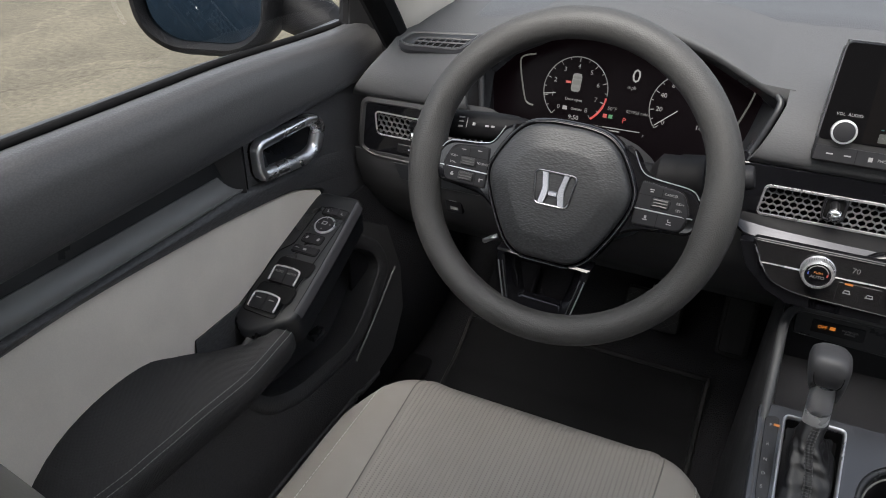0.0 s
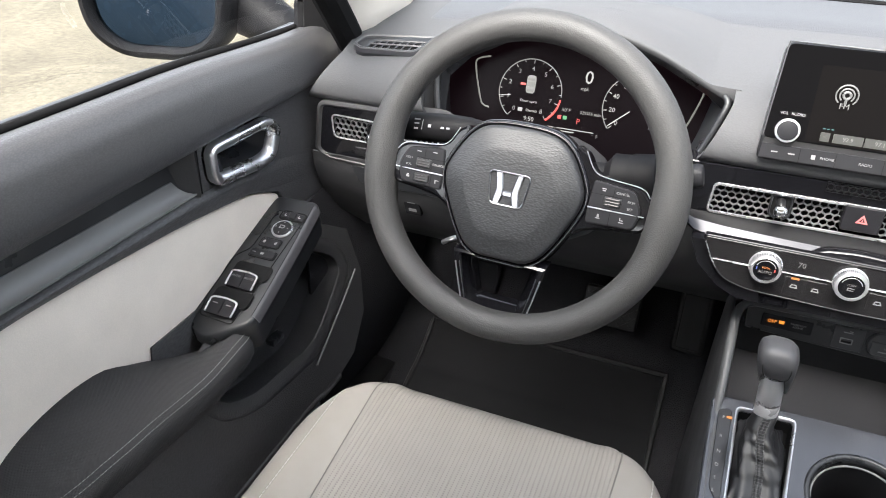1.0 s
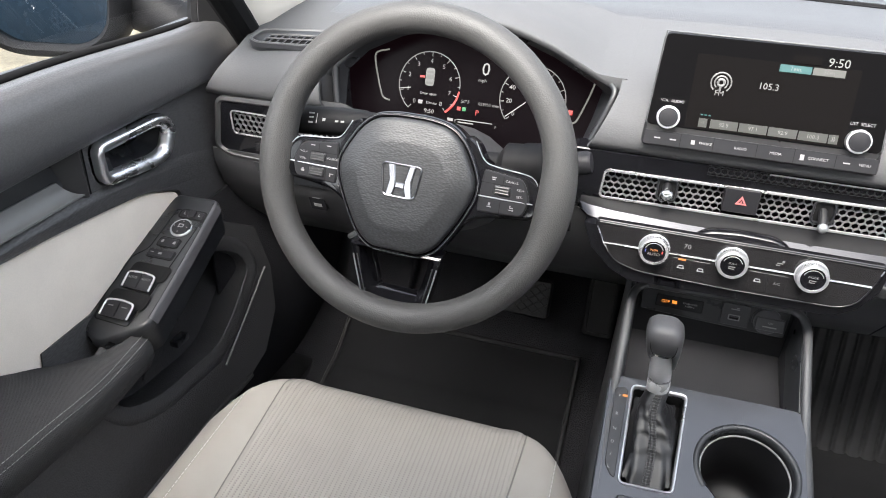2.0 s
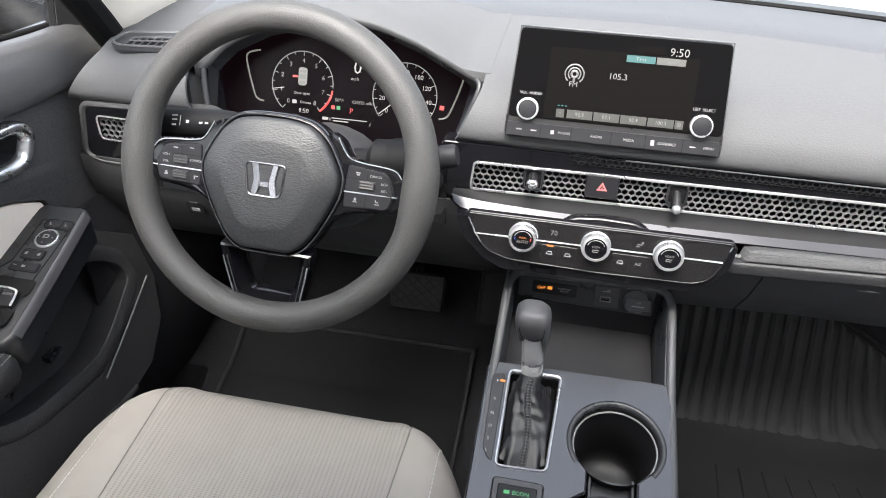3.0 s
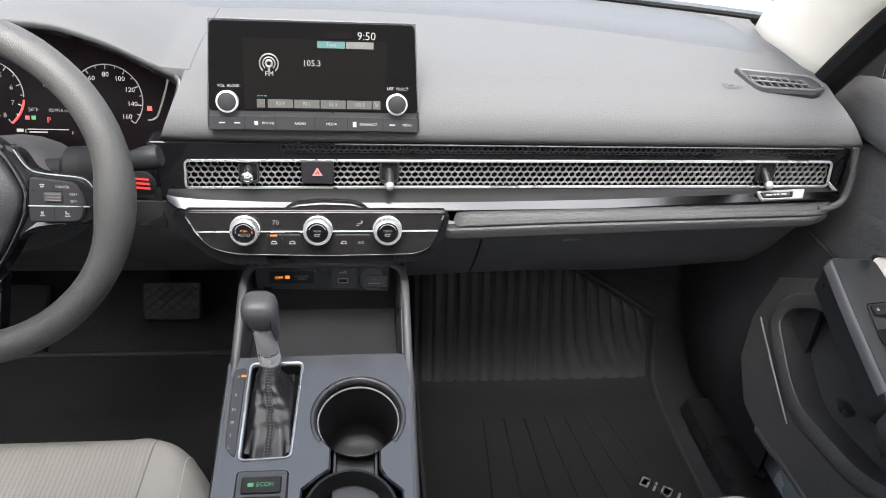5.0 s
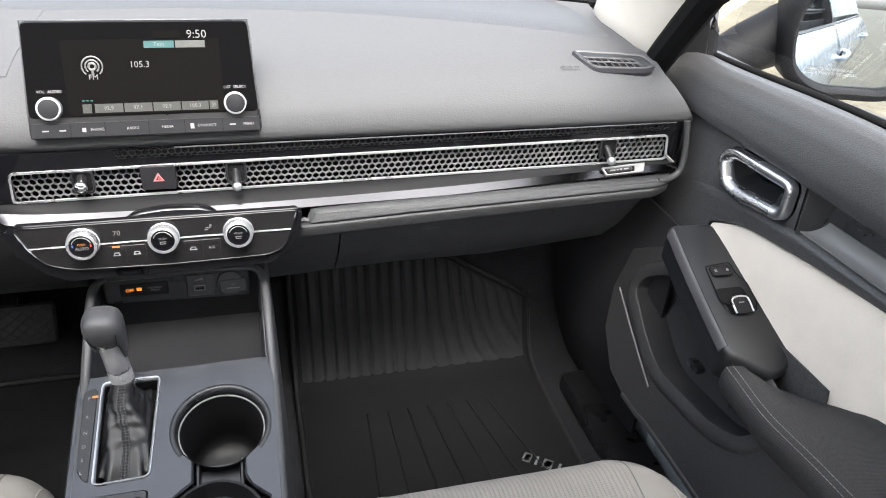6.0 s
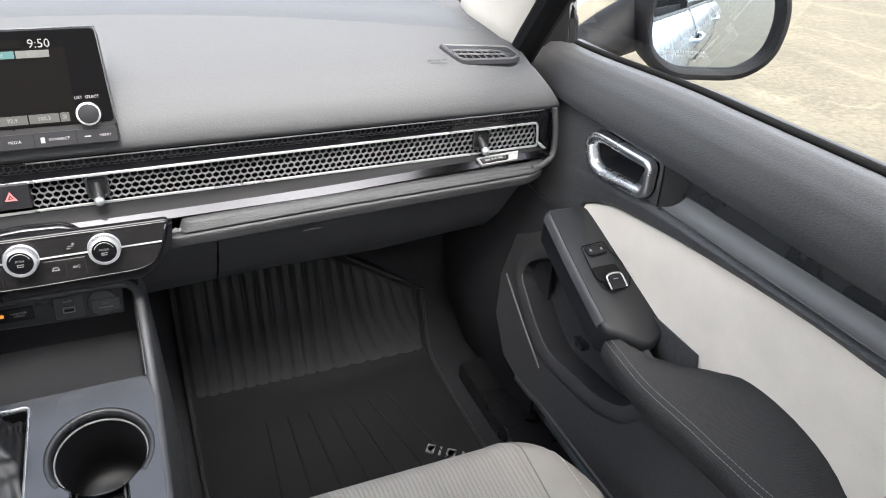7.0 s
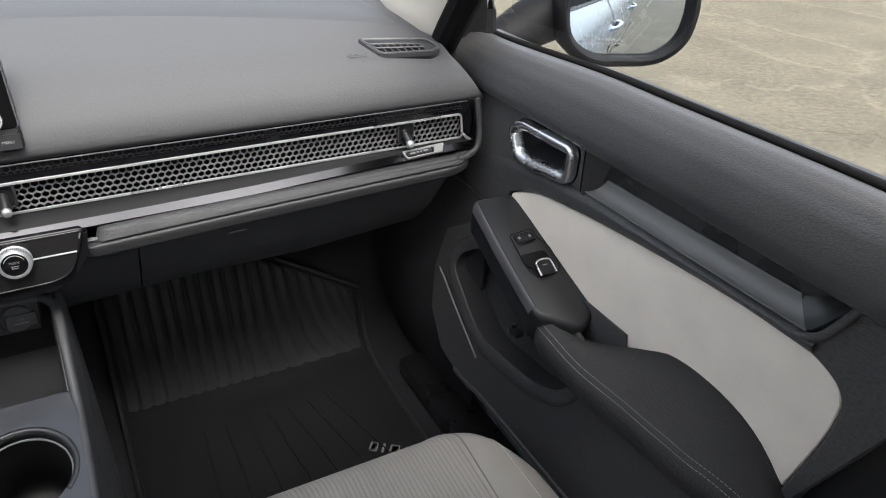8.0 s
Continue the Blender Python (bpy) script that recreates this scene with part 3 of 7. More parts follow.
# roof skin and rear window
bm = BM()
grid(bm, 12, 16, lambda i, j: Vector((-0.63 + 1.26 * i, 0.19 - 1.5 * j, 1.345 + 0.03 * math.sin(math.pi * j) - 0.05 * (2 * i - 1) ** 2)), 0.004)
setting("roof", bm, WHITENED_PAINT, "pale painted car roof", "roof")
bm = BM()
grid(bm, 12, 6, lambda i, j: Vector(((-0.60 + 1.20 * i) * (1 - 0.1 * j), -1.62 + 0.32 * j, 0.985 + (0.30 - 0.05 * (2 * i - 1) ** 2) * j)))
ob = setting("window_2", bm, GLASS, "clear rear windshield glass", "windshield")
ob.visible_shadow = False
# windshield pillars
for s in (-1, 1):
    bm = BM()
    foot = [(0.664, 0.735, 0.955), (0.690, 0.80, 0.945), (0.705, 0.93, 0.955), (0.660, 0.935, 0.962), (0.652, 0.885, 0.958), (0.655, 0.775, 0.952)]
    head = [(0.60, 0.13, 1.258), (0.64, 0.16, 1.275), (0.64, 0.22, 1.29), (0.57, 0.26, 1.30), (0.55, 0.20, 1.30), (0.57, 0.14, 1.27)]
    rings = []
    for k in range(9):
        f = k / 8
        rings.append([Vector((s * (a[0] + (b[0] - a[0]) * f), a[1] + (b[1] - a[1]) * f ** 1.25, a[2] - 0.03 * (1 - f) ** 4 + (b[2] - a[2]) * f + 0.035 * math.sin(math.pi * f))) for a, b in zip(foot, head)])
    loft(bm, rings)
    setting("trim_pillar_right" if s > 0 else "trim_pillar_left", bm, PILLAR, "beige moulded windshield pillar trim", "pillar", 85)

# ---- doors ----
UPPER = [(0.750, 0.969), (0.7455, 0.9765), (0.738, 0.9800), (0.728, 0.9822), (0.718, 0.9810), (0.7080, 0.9745), (0.7000, 0.960), (0.6945, 0.936), (0.6925, 0.918), (0.696, 0.906), (0.706, 0.900), (0.720, 0.898)]


def belt(y):
    """How far the window line lies above its height at the door's front."""
    return lerp_table([(-0.2, 0.012), (0.1, 0.010), (0.4, 0.004), (0.68, -0.012)], y)


ARM_EDGE = sorted((p.x, p.y) for p in smooth_path([(-0.06, 0.60, 0), (0.0, 0.632, 0), (0.03, 0.657, 0), (0.063, 0.686, 0), (0.09, 0.708, 0), (0.126, 0.723, 0), (0.177, 0.7285, 0), (0.222, 0.722, 0), (0.255, 0.703, 0), (0.30, 0.680, 0), (0.34, 0.663, 0), (0.37, 0.652, 0), (0.390, 0.648, 0)], 8))


def door(s):
    side = Frame((s * 0.71, 0, 0), (0, s, 0), (0, 0, 1))      # u = s * y, v = z, w = towards the outside
    face = lambda x: Frame((s * x, 0, 0), (0, -s, 0), (0, 0, 1))  # u = -s * y, w = towards the cabin
    yz = lambda pts: inset([(-s * y, z) for y, z in pts], 0.0)
    e = thing("door", "black grained car door with cream cloth insert", "car door", (s * 0.72, 0.25, 0.30), group="front doors")
    Y0, Y1 = -0.12, 0.745
    # upper padded roll
    bm = BM()

    def upper(i, j):
        y = Y0 + (Y1 - Y0) * i
        k = j * (len(UPPER) - 1)
        a = min(int(k), len(UPPER) - 2)
        f = k - a
        X = UPPER[a][0] * (1 - f) + UPPER[a + 1][0] * f
        Z = UPPER[a][1] * (1 - f) + UPPER[a + 1][1] * f
        front = max(0, (y - 0.60) / 0.085)
        return Vector((s * (X + 0.006 * front * front), y, Z + belt(y) * max(0, (Z - 0.90) / 0.085)))

    grid(bm, 40, 33, upper, 0.003)
    part("upper_pad", bm, PAD, e, "black leather-grained upper pad", 60)
    bm = BM()
    tube(bm, [(s * 0.7425, Y0 + (Y1 - 0.03 - Y0) * k / 20, 0.9815 + belt(Y0 + (Y1 - 0.03 - Y0) * k / 20)) for k in range(21)], 0.0052, n=8)
    part("window_seal", bm, HOLE, e, "black rubber window seal", 60)
    bm = BM()
    grid(bm, 30, 3, lambda i, j: Vector((s * (0.7475 + 0.014 * j), Y0 + (Y1 - 0.05 - Y0) * i, 0.9845 + belt(Y0 + (Y1 - Y0) * i) + 0.002 * math.sin(math.pi * j) - 0.003 * j)), 0.003)
    part("belt_strip", bm, EDGE, e, "grey outer belt strip")
    # mid panel with the holes for handle and storage groove
    handle = [(0.562, 0.874), (0.552, 0.889), (0.535, 0.896), (0.432, 0.900), (0.422, 0.893), (0.422, 0.860), (0.431, 0.847), (0.520, 0.835), (0.545, 0.841)]
    groove = [(0.404, 0.900), (0.404, 0.848), (0.24, 0.851), (0.088, 0.855), (0.066, 0.870), (0.048, 0.900)]
    insert = rounded([(0.562, 0.762), (0.559, 0.776), (0.50, 0.802), (0.334, 0.824), (0.165, 0.837), (0.072, 0.836), (0.032, 0.818), (0.034, 0.767), (0.062, 0.65), (0.10, 0.60), (0.53, 0.62)],
                     [0.008, 0.012, 0.06, 0.06, 0.06, 0.025, 0.025, 0.04, 0.02, 0.02, 0.02])
    bm = BM()
    plate(bm, face(0.708), yz([(0.685, 0.705), (0.685, 0.912), (-0.035, 0.912), (-0.016, 0.815), (0.036, 0.687), (0.06, 0.58), (0.27, 0.59), (0.29, 0.705)]), [yz(rounded(handle, 0.016)), yz(rounded(groove, 0.006)), yz(inset(insert, -0.002))], 0.02, 0.002)
    part("trim_panel", bm, GRAIN, e, "black grained mid panel")
    bm = BM()
    plate(bm, face(0.7145), yz(insert), (), 0.016, 0.0012, dome=lambda u, v: 0.004 * max(0, 1 - ((v - 0.75) / 0.11) ** 2))
    part("cloth_insert", bm, CREAM, e, "cream woven cloth insert")
    # storage groove: bright sloping floor; overhang shade coloured into the dark back
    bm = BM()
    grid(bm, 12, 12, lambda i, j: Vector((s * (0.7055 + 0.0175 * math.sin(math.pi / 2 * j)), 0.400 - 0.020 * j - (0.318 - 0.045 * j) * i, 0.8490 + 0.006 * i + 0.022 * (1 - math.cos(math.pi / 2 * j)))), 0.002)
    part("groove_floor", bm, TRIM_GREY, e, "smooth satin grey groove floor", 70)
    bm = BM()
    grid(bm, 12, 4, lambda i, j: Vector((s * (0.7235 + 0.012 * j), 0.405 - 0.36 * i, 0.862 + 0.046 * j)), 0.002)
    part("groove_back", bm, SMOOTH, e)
    bm = BM()
    grid(bm, 2, 2, lambda i, j: Vector((s * (0.703 + 0.036 * i), 0.404 - 0.024 * i, 0.846 + 0.058 * j)), 0.002)
    part("groove_end", bm, DARK, e)
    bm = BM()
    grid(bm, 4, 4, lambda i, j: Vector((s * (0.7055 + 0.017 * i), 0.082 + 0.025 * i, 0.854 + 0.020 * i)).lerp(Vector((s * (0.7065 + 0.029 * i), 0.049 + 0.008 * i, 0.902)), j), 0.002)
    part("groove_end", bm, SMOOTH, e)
    bm = BM()
    tube(bm, smooth_path([(s * 0.7062, y, z) for y, z in ((0.034, 0.93), (0.047, 0.909), (0.057, 0.888), (0.070, 0.866), (0.088, 0.852))], 4), 0.0012, n=4)
    part("panel_seam", bm, HOLE, e)
    bm = BM()
    tube(bm, [(s * 0.7065, 0.4115, 0.900), (s * 0.7065, 0.4095, 0.846)], 0.0012, n=4)
    part("panel_seam", bm, HOLE, e)
    # handle cup, bezel, lever
    bm = BM()
    fr = face(0.698)
    rings = []
    for poly, w in ((inset(yz(rounded(handle, 0.016)), -0.0005), -0.008), (yz(rounded(handle, 0.016)), 0.001), (inset(yz(rounded(handle, 0.016)), 0.0022), 0.0042), (inset(yz(rounded(handle, 0.016)), 0.0085), 0.0036), (inset(yz(rounded(handle, 0.016)), 0.0138), -0.002), (inset(yz(rounded(handle, 0.016)), 0.0145), -0.010)):
        rings.append([fr(u, v, w) for u, v in poly])
    loft(bm, rings, cap=False)
    part("handle_bezel", bm, HANDLE_CHROME, e, "satin chrome pull-handle bezel", 70)
    bm = BM()
    cup = inset(yz(rounded(handle, 0.016)), 0.0137)
    rings = [[fr(u, v, -0.008) for u, v in cup], [fr(u, v, -0.022) for u, v in inset(cup, 0.003)], [fr(u, v, -0.034) for u, v in inset(cup, 0.012)]]
    loft(bm, rings, cap=False)
    bm.faces.new([bm.verts.new(p) for p in rings[-1]])
    part("handle_cup", bm, SMOOTH, e, sharp=60)
    bm = BM()
    lever = rounded([(0.452, 0.850), (0.436, 0.853), (0.434, 0.876), (0.446, 0.878)], 0.004)
    plate(bm, face(0.704), yz(lever), (), 0.012, 0.0015)
    part("lock_lever", bm, SMOOTH, e)
    # lower panel with the bottle pocket
    low = Frame((s * 0.642, 0, 0.53), (0, -s, 0), (s * 0.30, 0, 1))
    lz = lambda pts: inset([(-s * y, (z - 0.53) * 1.044) for y, z in pts], 0.0)
    pocket = rounded([(0.632, 0.642), (0.638, 0.616), (0.562, 0.577), (0.515, 0.561), (0.385, 0.574), (0.335, 0.596), (0.31, 0.645), (0.50, 0.694), (0.596, 0.670)], [0.015, 0.015, 0.03, 0.03, 0.03, 0.02, 0.03, 0.03, 0.02])
    bm = BM()
    plate(bm, low, lz([(0.688, 0.66), (0.625, 0.700), (0.565, 0.722), (0.50, 0.706), (0.40, 0.682), (0.33, 0.668), (0.03, 0.655), (0.05, 0.489), (0.45, 0.489), (0.53, 0.480), (0.60, 0.490), (0.66, 0.530), (0.688, 0.59)]), [lz(pocket)], 0.006, 0.002)
    part("lower_panel", bm, LOWER, e, "black plastic lower panel with bottle pocket")
    bm = BM()
    pk = lz(pocket)
    loft(bm, [[low(u, v, 0.001) for u, v in pk], [low(u, v, 0.0025) for u, v in inset(pk, -0.004)], [low(u, v, 0.0040) for u, v in inset(pk, -0.010)], [low(u, v, 0.0034) for u, v in inset(pk, -0.016)], [low(u, v, 0.001) for u, v in inset(pk, -0.022)], [low(u, v, -0.003) for u, v in inset(pk, -0.023)]], cap=False)
    part("pocket_rim", bm, LOWER, e, sharp=70)
    bm = BM()
    loft(bm, [[low(u, v, -0.004) for u, v in pk], [low(u, v, -0.05) for u, v in pk]], cap=False)
    bm.faces.new([bm.verts.new(low(u, v, -0.05)) for u, v in pk])
    part("pocket_liner", bm, LOWER, e)
    bm = BM()
    tube(bm, [low(-s * y, (z - 0.53) * 1.044, 0.003) for y, z in ((0.668, 0.599), (0.618, 0.577), (0.560, 0.553), (0.508, 0.532))], 0.0016, n=6)
    part("pocket_edge", bm, TRIM_GREY, e)
    bm = BM()
    tube(bm, smooth_path([low(-s * y, (z - 0.53) * 1.044, -0.002) for y, z in ((0.55, 0.484), (0.50, 0.485), (0.45, 0.489), (0.06, 0.490))], 5), 0.005, n=8)
    part("lower_edge", bm, LOWER, e)
    bm = BM()
    block(bm, (s * 0.668 if s > 0 else -0.682, 0.452, 0.598), (s * 0.682 if s > 0 else -0.668, 0.478, 0.608), 0.002)
    part("pocket_clip", bm, SMOOTH, e)
    # switch pod
    top = Frame((s * 0.68, 0.4585, 0.7395), (1, 0, 0), (0, 0.945, 0.327))
    cu = lambda x, y: (s * (x - 0.68), (y - 0.4585) / 0.945)
    a = lambda pts: [cu(x, y) for x, y in pts]
    podo = rounded(a([(0.646, 0.562), (0.633, 0.42), (0.630, 0.368), (0.692, 0.334), (0.7285, 0.362), (0.724, 0.43), (0.719, 0.48), (0.712, 0.560)]), [0.012, 0.05, 0.012, 0.03, 0.03, 0.05, 0.05, 0.012], 6)
    bm = BM()
    rings = [[top(u, v, w - 0.020 * min(1.0, max(0.0, (-0.088 - v) / 0.042)) ** 2) for u, v in inset(podo, d)] for d, w in ((0.0055, 0.0), (0.0035, -0.0005), (0.0018, -0.0018), (0.0005, -0.0045), (0.0, -0.009), (0.003, -0.028), (0.007, -0.055))]
    loft(bm, rings)
    part("switch_pod", bm, SMOOTH, e, "smooth dark switch pod with rounded rear end", 50)
    bm = BM()
    inner = [(0.6465, 0.553), (0.640, 0.49), (0.6345, 0.42), (0.632, 0.378)]
    edge = smooth_path([Vector((*cu(x, y), 0)) for x, y in inner], 5)
    grid(bm, len(edge) - 1, 4, lambda i, j: (lambda q: top(q.x - s * (0.0075 * j - 0.0035), q.y, 0.0008 - 0.011 * j * j))(edge[round(i * (len(edge) - 1))]), 0.002)
    part("pod_edge", bm, EDGE, e, "satin grey edge strip", 60)
    bm = BM()
    tube(bm, [top(q.x + s * 0.0042, q.y, 0.0002) for q in edge], 0.0007, n=4)
    part("pod_seam", bm, HOLE, e)
    if s < 0:
        swo = a([(0.650, 0.531), (0.653, 0.360), (0.702, 0.362), (0.709, 0.39), (0.710, 0.452), (0.696, 0.468), (0.695, 0.535)])
    else:
        swo = a([(0.664, 0.491), (0.660, 0.455), (0.662, 0.418), (0.700, 0.418), (0.7085, 0.430), (0.711, 0.461), (0.703, 0.475), (0.703, 0.494)])
    q = rounded(swo, 0.006)
    bm = BM()
    loft(bm, [[top(u, v, 0.0002) for u, v in q], [top(u, v, 0.001) for u, v in inset(q, 0.0007)], [top(u, v, 0.0002) for u, v in inset(q, 0.0014)]], cap=False)
    part("switch_frame", bm, HOLE, e)

    def key(u, v, w, h, mat=BUTTON, lift=0.0025, name="switch"):
        bm = BM()
        plate(bm, top.moved(u, v), rect(w, h, 0.003), (), 0.004, 0.0008, w=lift)
        return part(name, bm, mat, e)

    def pit(u, v, w, h, r=0.004):
        bm = BM()
        plate(bm, top.moved(u, v), rect(w, h, r), (), 0.0006, 0.0002, w=0.0009)
        part("switch_well", bm, HOLE, e)

    def winkey(u, v, w, n=1, word=""):
        """A dark well and behind it the tab that lifts towards the front, edged in chrome; n: tabs side by side."""
        pit(u - s * 0.003, v + 0.016, w + 0.016, 0.024, 0.007)
        pit(u, v - 0.001, w + 0.004, 0.024, 0.003)
        fr2 = top.moved(u, v)
        lift = lambda j: 0.0016 + 0.0050 * j ** 1.5
        for k in range(n):
            c, h = w * ((k + 0.5) / n - 0.5), w / n - 0.0008
            bm = BM()
            grid(bm, 8, 6, lambda i, j: fr2(c + (i - 0.5) * h, -0.012 + 0.021 * j - 0.003 * (2 * (i + k) / n - 1) ** 2 * j, lift(j)), 0.0015)
            sw = part("window_switch", bm, BUTTON, e)
            if word:
                lettering("legend", word, 0.0046, fr2.moved(c, 0.001, lift(0.75) + 0.0012), INK, sw)
            else:
                bars("mark", fr2.moved(c, 0.001, lift(0.72) + 0.0008), [(0, 0, 0.007, 0.0012)], INK, sw)
        bm = BM()
        rim = [fr2(-w / 2, -0.012, lift(0) + 0.0006), fr2(-w / 2, 0.003, lift(0.72) + 0.0005), fr2(-w / 2 + 0.002, 0.0072, lift(0.92) + 0.0004), fr2(-w / 4, 0.0088, lift(1)), fr2(0, 0.0095, lift(1))]
        rim += [fr2(w / 4, 0.0088, lift(1)), fr2(w / 2 - 0.002, 0.0072, lift(0.92) + 0.0004), fr2(w / 2, 0.003, lift(0.72) + 0.0005), fr2(w / 2, -0.012, lift(0) + 0.0006)]
        tube(bm, smooth_path(rim, 4), 0.0013, n=6)
        part("chrome_edge", bm, RING, sw, "chrome edge line")

    def lock_pair(x, y):
        u, v = cu(x, y)
        pit(u, v, 0.031, 0.0165, 0.005)
        key(u, v, 0.0275, 0.013, lift=0.0022, name="lock_rocker")
        for dx in (-0.0085, 0.0085):
            bars("mark", top.moved(u + dx, v, 0.0022), [(0, -0.0005, 0.0034, 0.0028), (0.0004, 0.0016, 0.0022, 0.0012)], INK, e)

    if s < 0:
        kn = top.moved(*cu(0.671, 0.506))
        bm = BM()
        lathe(bm, kn, [(0.0146, 0.0), (0.0146, 0.0018), (0.0136, 0.0026), (0.0122, 0.0022)], 32)
        part("knob_ring", bm, SATIN, e)
        bm = BM()
        lathe(bm, kn, [(0.0124, 0.001), (0.0120, 0.0030), (0.0108, 0.0040), (0, 0.0040)], 32)
        k = part("mirror_knob", bm, BUTTON, e, "round mirror adjuster knob")
        bars("mark", kn.moved(0, 0, 0.0040), [(-0.003, 0.001, 0.0012, 0.006), (0.0, 0.0035, 0.006, 0.001), (0.003, 0.0015, 0.0012, 0.004), (0.0, -0.001, 0.0055, 0.001), (0.0088, 0, 0.0012, 0.0012), (-0.0088, 0, 0.0012, 0.0012), (0, 0.0088, 0.0012, 0.0012), (0, -0.0088, 0.0012, 0.0012)], INK, k)
        u, v = cu(0.668, 0.5285)
        pit(u, v, 0.040, 0.017, 0.008)
        key(u, v, 0.034, 0.0115, lift=0.002, name="selector")
        key(u, v, 0.010, 0.012, lift=0.004, name="selector_grip")
        for dx in (-0.0105, 0.0105):
            bars("mark", top.moved(u + dx, v, 0.002), [(-0.001, 0, 0.0009, 0.004), (0.0005, -0.0017, 0.003, 0.0009)], INK, e)
        lock_pair(0.674, 0.481)
        u, v = cu(0.674, 0.4625)
        pit(u, v, 0.039, 0.0145, 0.004)
        b = key(u, v, 0.0365, 0.0120, lift=0.0028, name="lock_switch")
        bars("mark", top.moved(u, v, 0.0028), [(0, -0.0005, 0.0045, 0.003), (-0.012, 0, 0.005, 0.0007)], INK, b)
        winkey(*cu(0.6755, 0.420), 0.0375, 2, "AUTO")
        winkey(*cu(0.678, 0.379), 0.0375, 2)
    else:
        lock_pair(0.683, 0.481)
        winkey(*cu(0.6825, 0.429), 0.024)
    # armrest
    bm = BM()
    rings = []
    for y in [0.390, 0.386, 0.375, 0.36] + [0.345 - 0.015 * k for k in range(24)] + [-0.04, -0.06]:
        xs = lerp_table([(-0.06, 0.690), (0.077, 0.663), (0.135, 0.655), (0.195, 0.650), (0.285, 0.641), (0.36, 0.641), (0.38, 0.648), (0.390, 0.662)], y)
        zs = lerp_table([(-0.06, 0.655), (0.03, 0.675), (0.08, 0.681), (0.30, 0.684), (0.365, 0.691), (0.38, 0.684), (0.390, 0.664)], y)
        zo = lerp_table(ARM_EDGE, y)
        xo = lerp_table([(0.20, 0.724), (0.27, 0.722), (0.32, 0.708), (0.36, 0.700), (0.388, 0.680)], y)
        pr = [(xo, zo), (xo - 0.010, zo + 0.0035), ((xs + xo) / 2, 0.5 * (zo + zs) + 0.006), (xs + 0.010, zs + 0.003), (xs, zs), (xs - 0.005, zs - 0.004), (xs - 0.009, zs - 0.012), (xs - 0.009, zs - 0.026),
              (xs + 0.003, zs - 0.050), (xs + 0.022, zs - 0.068), (xo, zs - 0.075)]
        rings.append([Vector((s * x, y, z)) for x, z in pr])
    loft(bm, rings)
    arm = part("armrest", bm, ARMREST, e, "black cloth armrest with twin light stitching", 60)
    bm = BM()
    for k, off in ((4, 0.0), (5, 0.001)):
        path = smooth_path([r[k] + Vector((-s * 0.0006, 0, 0.0008 - off)) for r in rings[1:]], 5)
        dashes(bm, path, 0.0050, 0.0033, 0.00045)
    part("stitching", bm, INK, arm, "twin rows of light grey thread")
    # front sail panel and window frame
    bm = BM()
    sail = [(0.728, 0.686, 0.962), (0.733, 0.698, 1.0), (0.737, 0.711, 1.035), (0.722, 0.655, 1.085), (0.692, 0.69, 1.062), (0.699, 0.742, 1.012), (0.700, 0.79, 0.945)]
    loft(bm, [[Vector((s * (x + d), y, z)) for x, y, z in sail] for d in (0.0, 0.012)])
    part("sail_panel", bm, DARK, e, "black triangular mirror sail panel")
    bm = BM()
    tube(bm, [(s * 0.738, 0.690, 0.965), (s * 0.741, 0.702, 1.0), (s * 0.741, 0.712, 1.035), (s * 0.728, 0.655, 1.085), (s * 0.695, 0.42, 1.18), (s * 0.65, 0.15, 1.262), (s * 0.635, -0.15, 1.28)], 0.009, n=8)
    part("window_frame", bm, STALK, e, "black window frame")
    bm = BM()
    tube(bm, [(s * 0.676, 0.728, 0.945), (s * 0.668, 0.675, 1.0), (s * 0.655, 0.602, 1.07), (s * 0.603, 0.36, 1.205), (s * 0.572, 0.10, 1.275)], 0.021, n=10)
    part("door_seal", bm, HOLE, e, "black rubber door seal")
    # rail over the cloth
    bm = BM()
    low_z = [(0.07, 0.838), (0.165, 0.8385), (0.334, 0.826), (0.42, 0.816), (0.50, 0.8035), (0.55, 0.790), (0.66, 0.765)]
    high_z = [(0.07, 0.853), (0.09, 0.8528), (0.24, 0.8498), (0.404, 0.8465), (0.43, 0.8440), (0.52, 0.8320), (0.58, 0.822), (0.66, 0.800)]

    def roll(i, j):
        y = 0.655 - 0.585 * i
        a, b = curve_at(low_z, y), curve_at(high_z, y)
        rise = 0.0065 * min(1.0, i / 0.25) ** 2 + 0.0005
        return Vector((s * (0.7078 - rise * (min(j / 0.72, (1 - j) / 0.28) ** 0.6)), y, a + (b - a) * j))

    grid(bm, 50, 14, roll)
    part("rail", bm, GRAIN, e, "grained roll above the cloth", 70)
    bm = BM()
    tube(bm, smooth_path([(s * 0.705, y, z) for y, z in ((0.088, 0.848), (0.070, 0.858), (0.056, 0.880), (0.045, 0.905))], 5), 0.0045, n=10)
    part("groove_edge", bm, GRAIN, e, sharp=70)
    bm = BM()
    block(bm, (s * 0.685, 0.290, 0.640), (s * 0.714, 0.345, 0.658), 0.006)
    part("armrest_link", bm, DARK, e)
    bm = BM()
    grid(bm, 10, 6, lambda i, j: Vector((s * (0.746 - 0.10 * j - 0.02 * j * j), 0.760 - 0.895 * i - 0.52 * j * (1 - i), 0.975 + 0.29 * j)))
    g = part("pane", bm, GLASS, e, "clear side window glass")
    g.visible_shadow = False
    return e


left_door, right_door = door(-1), door(1)

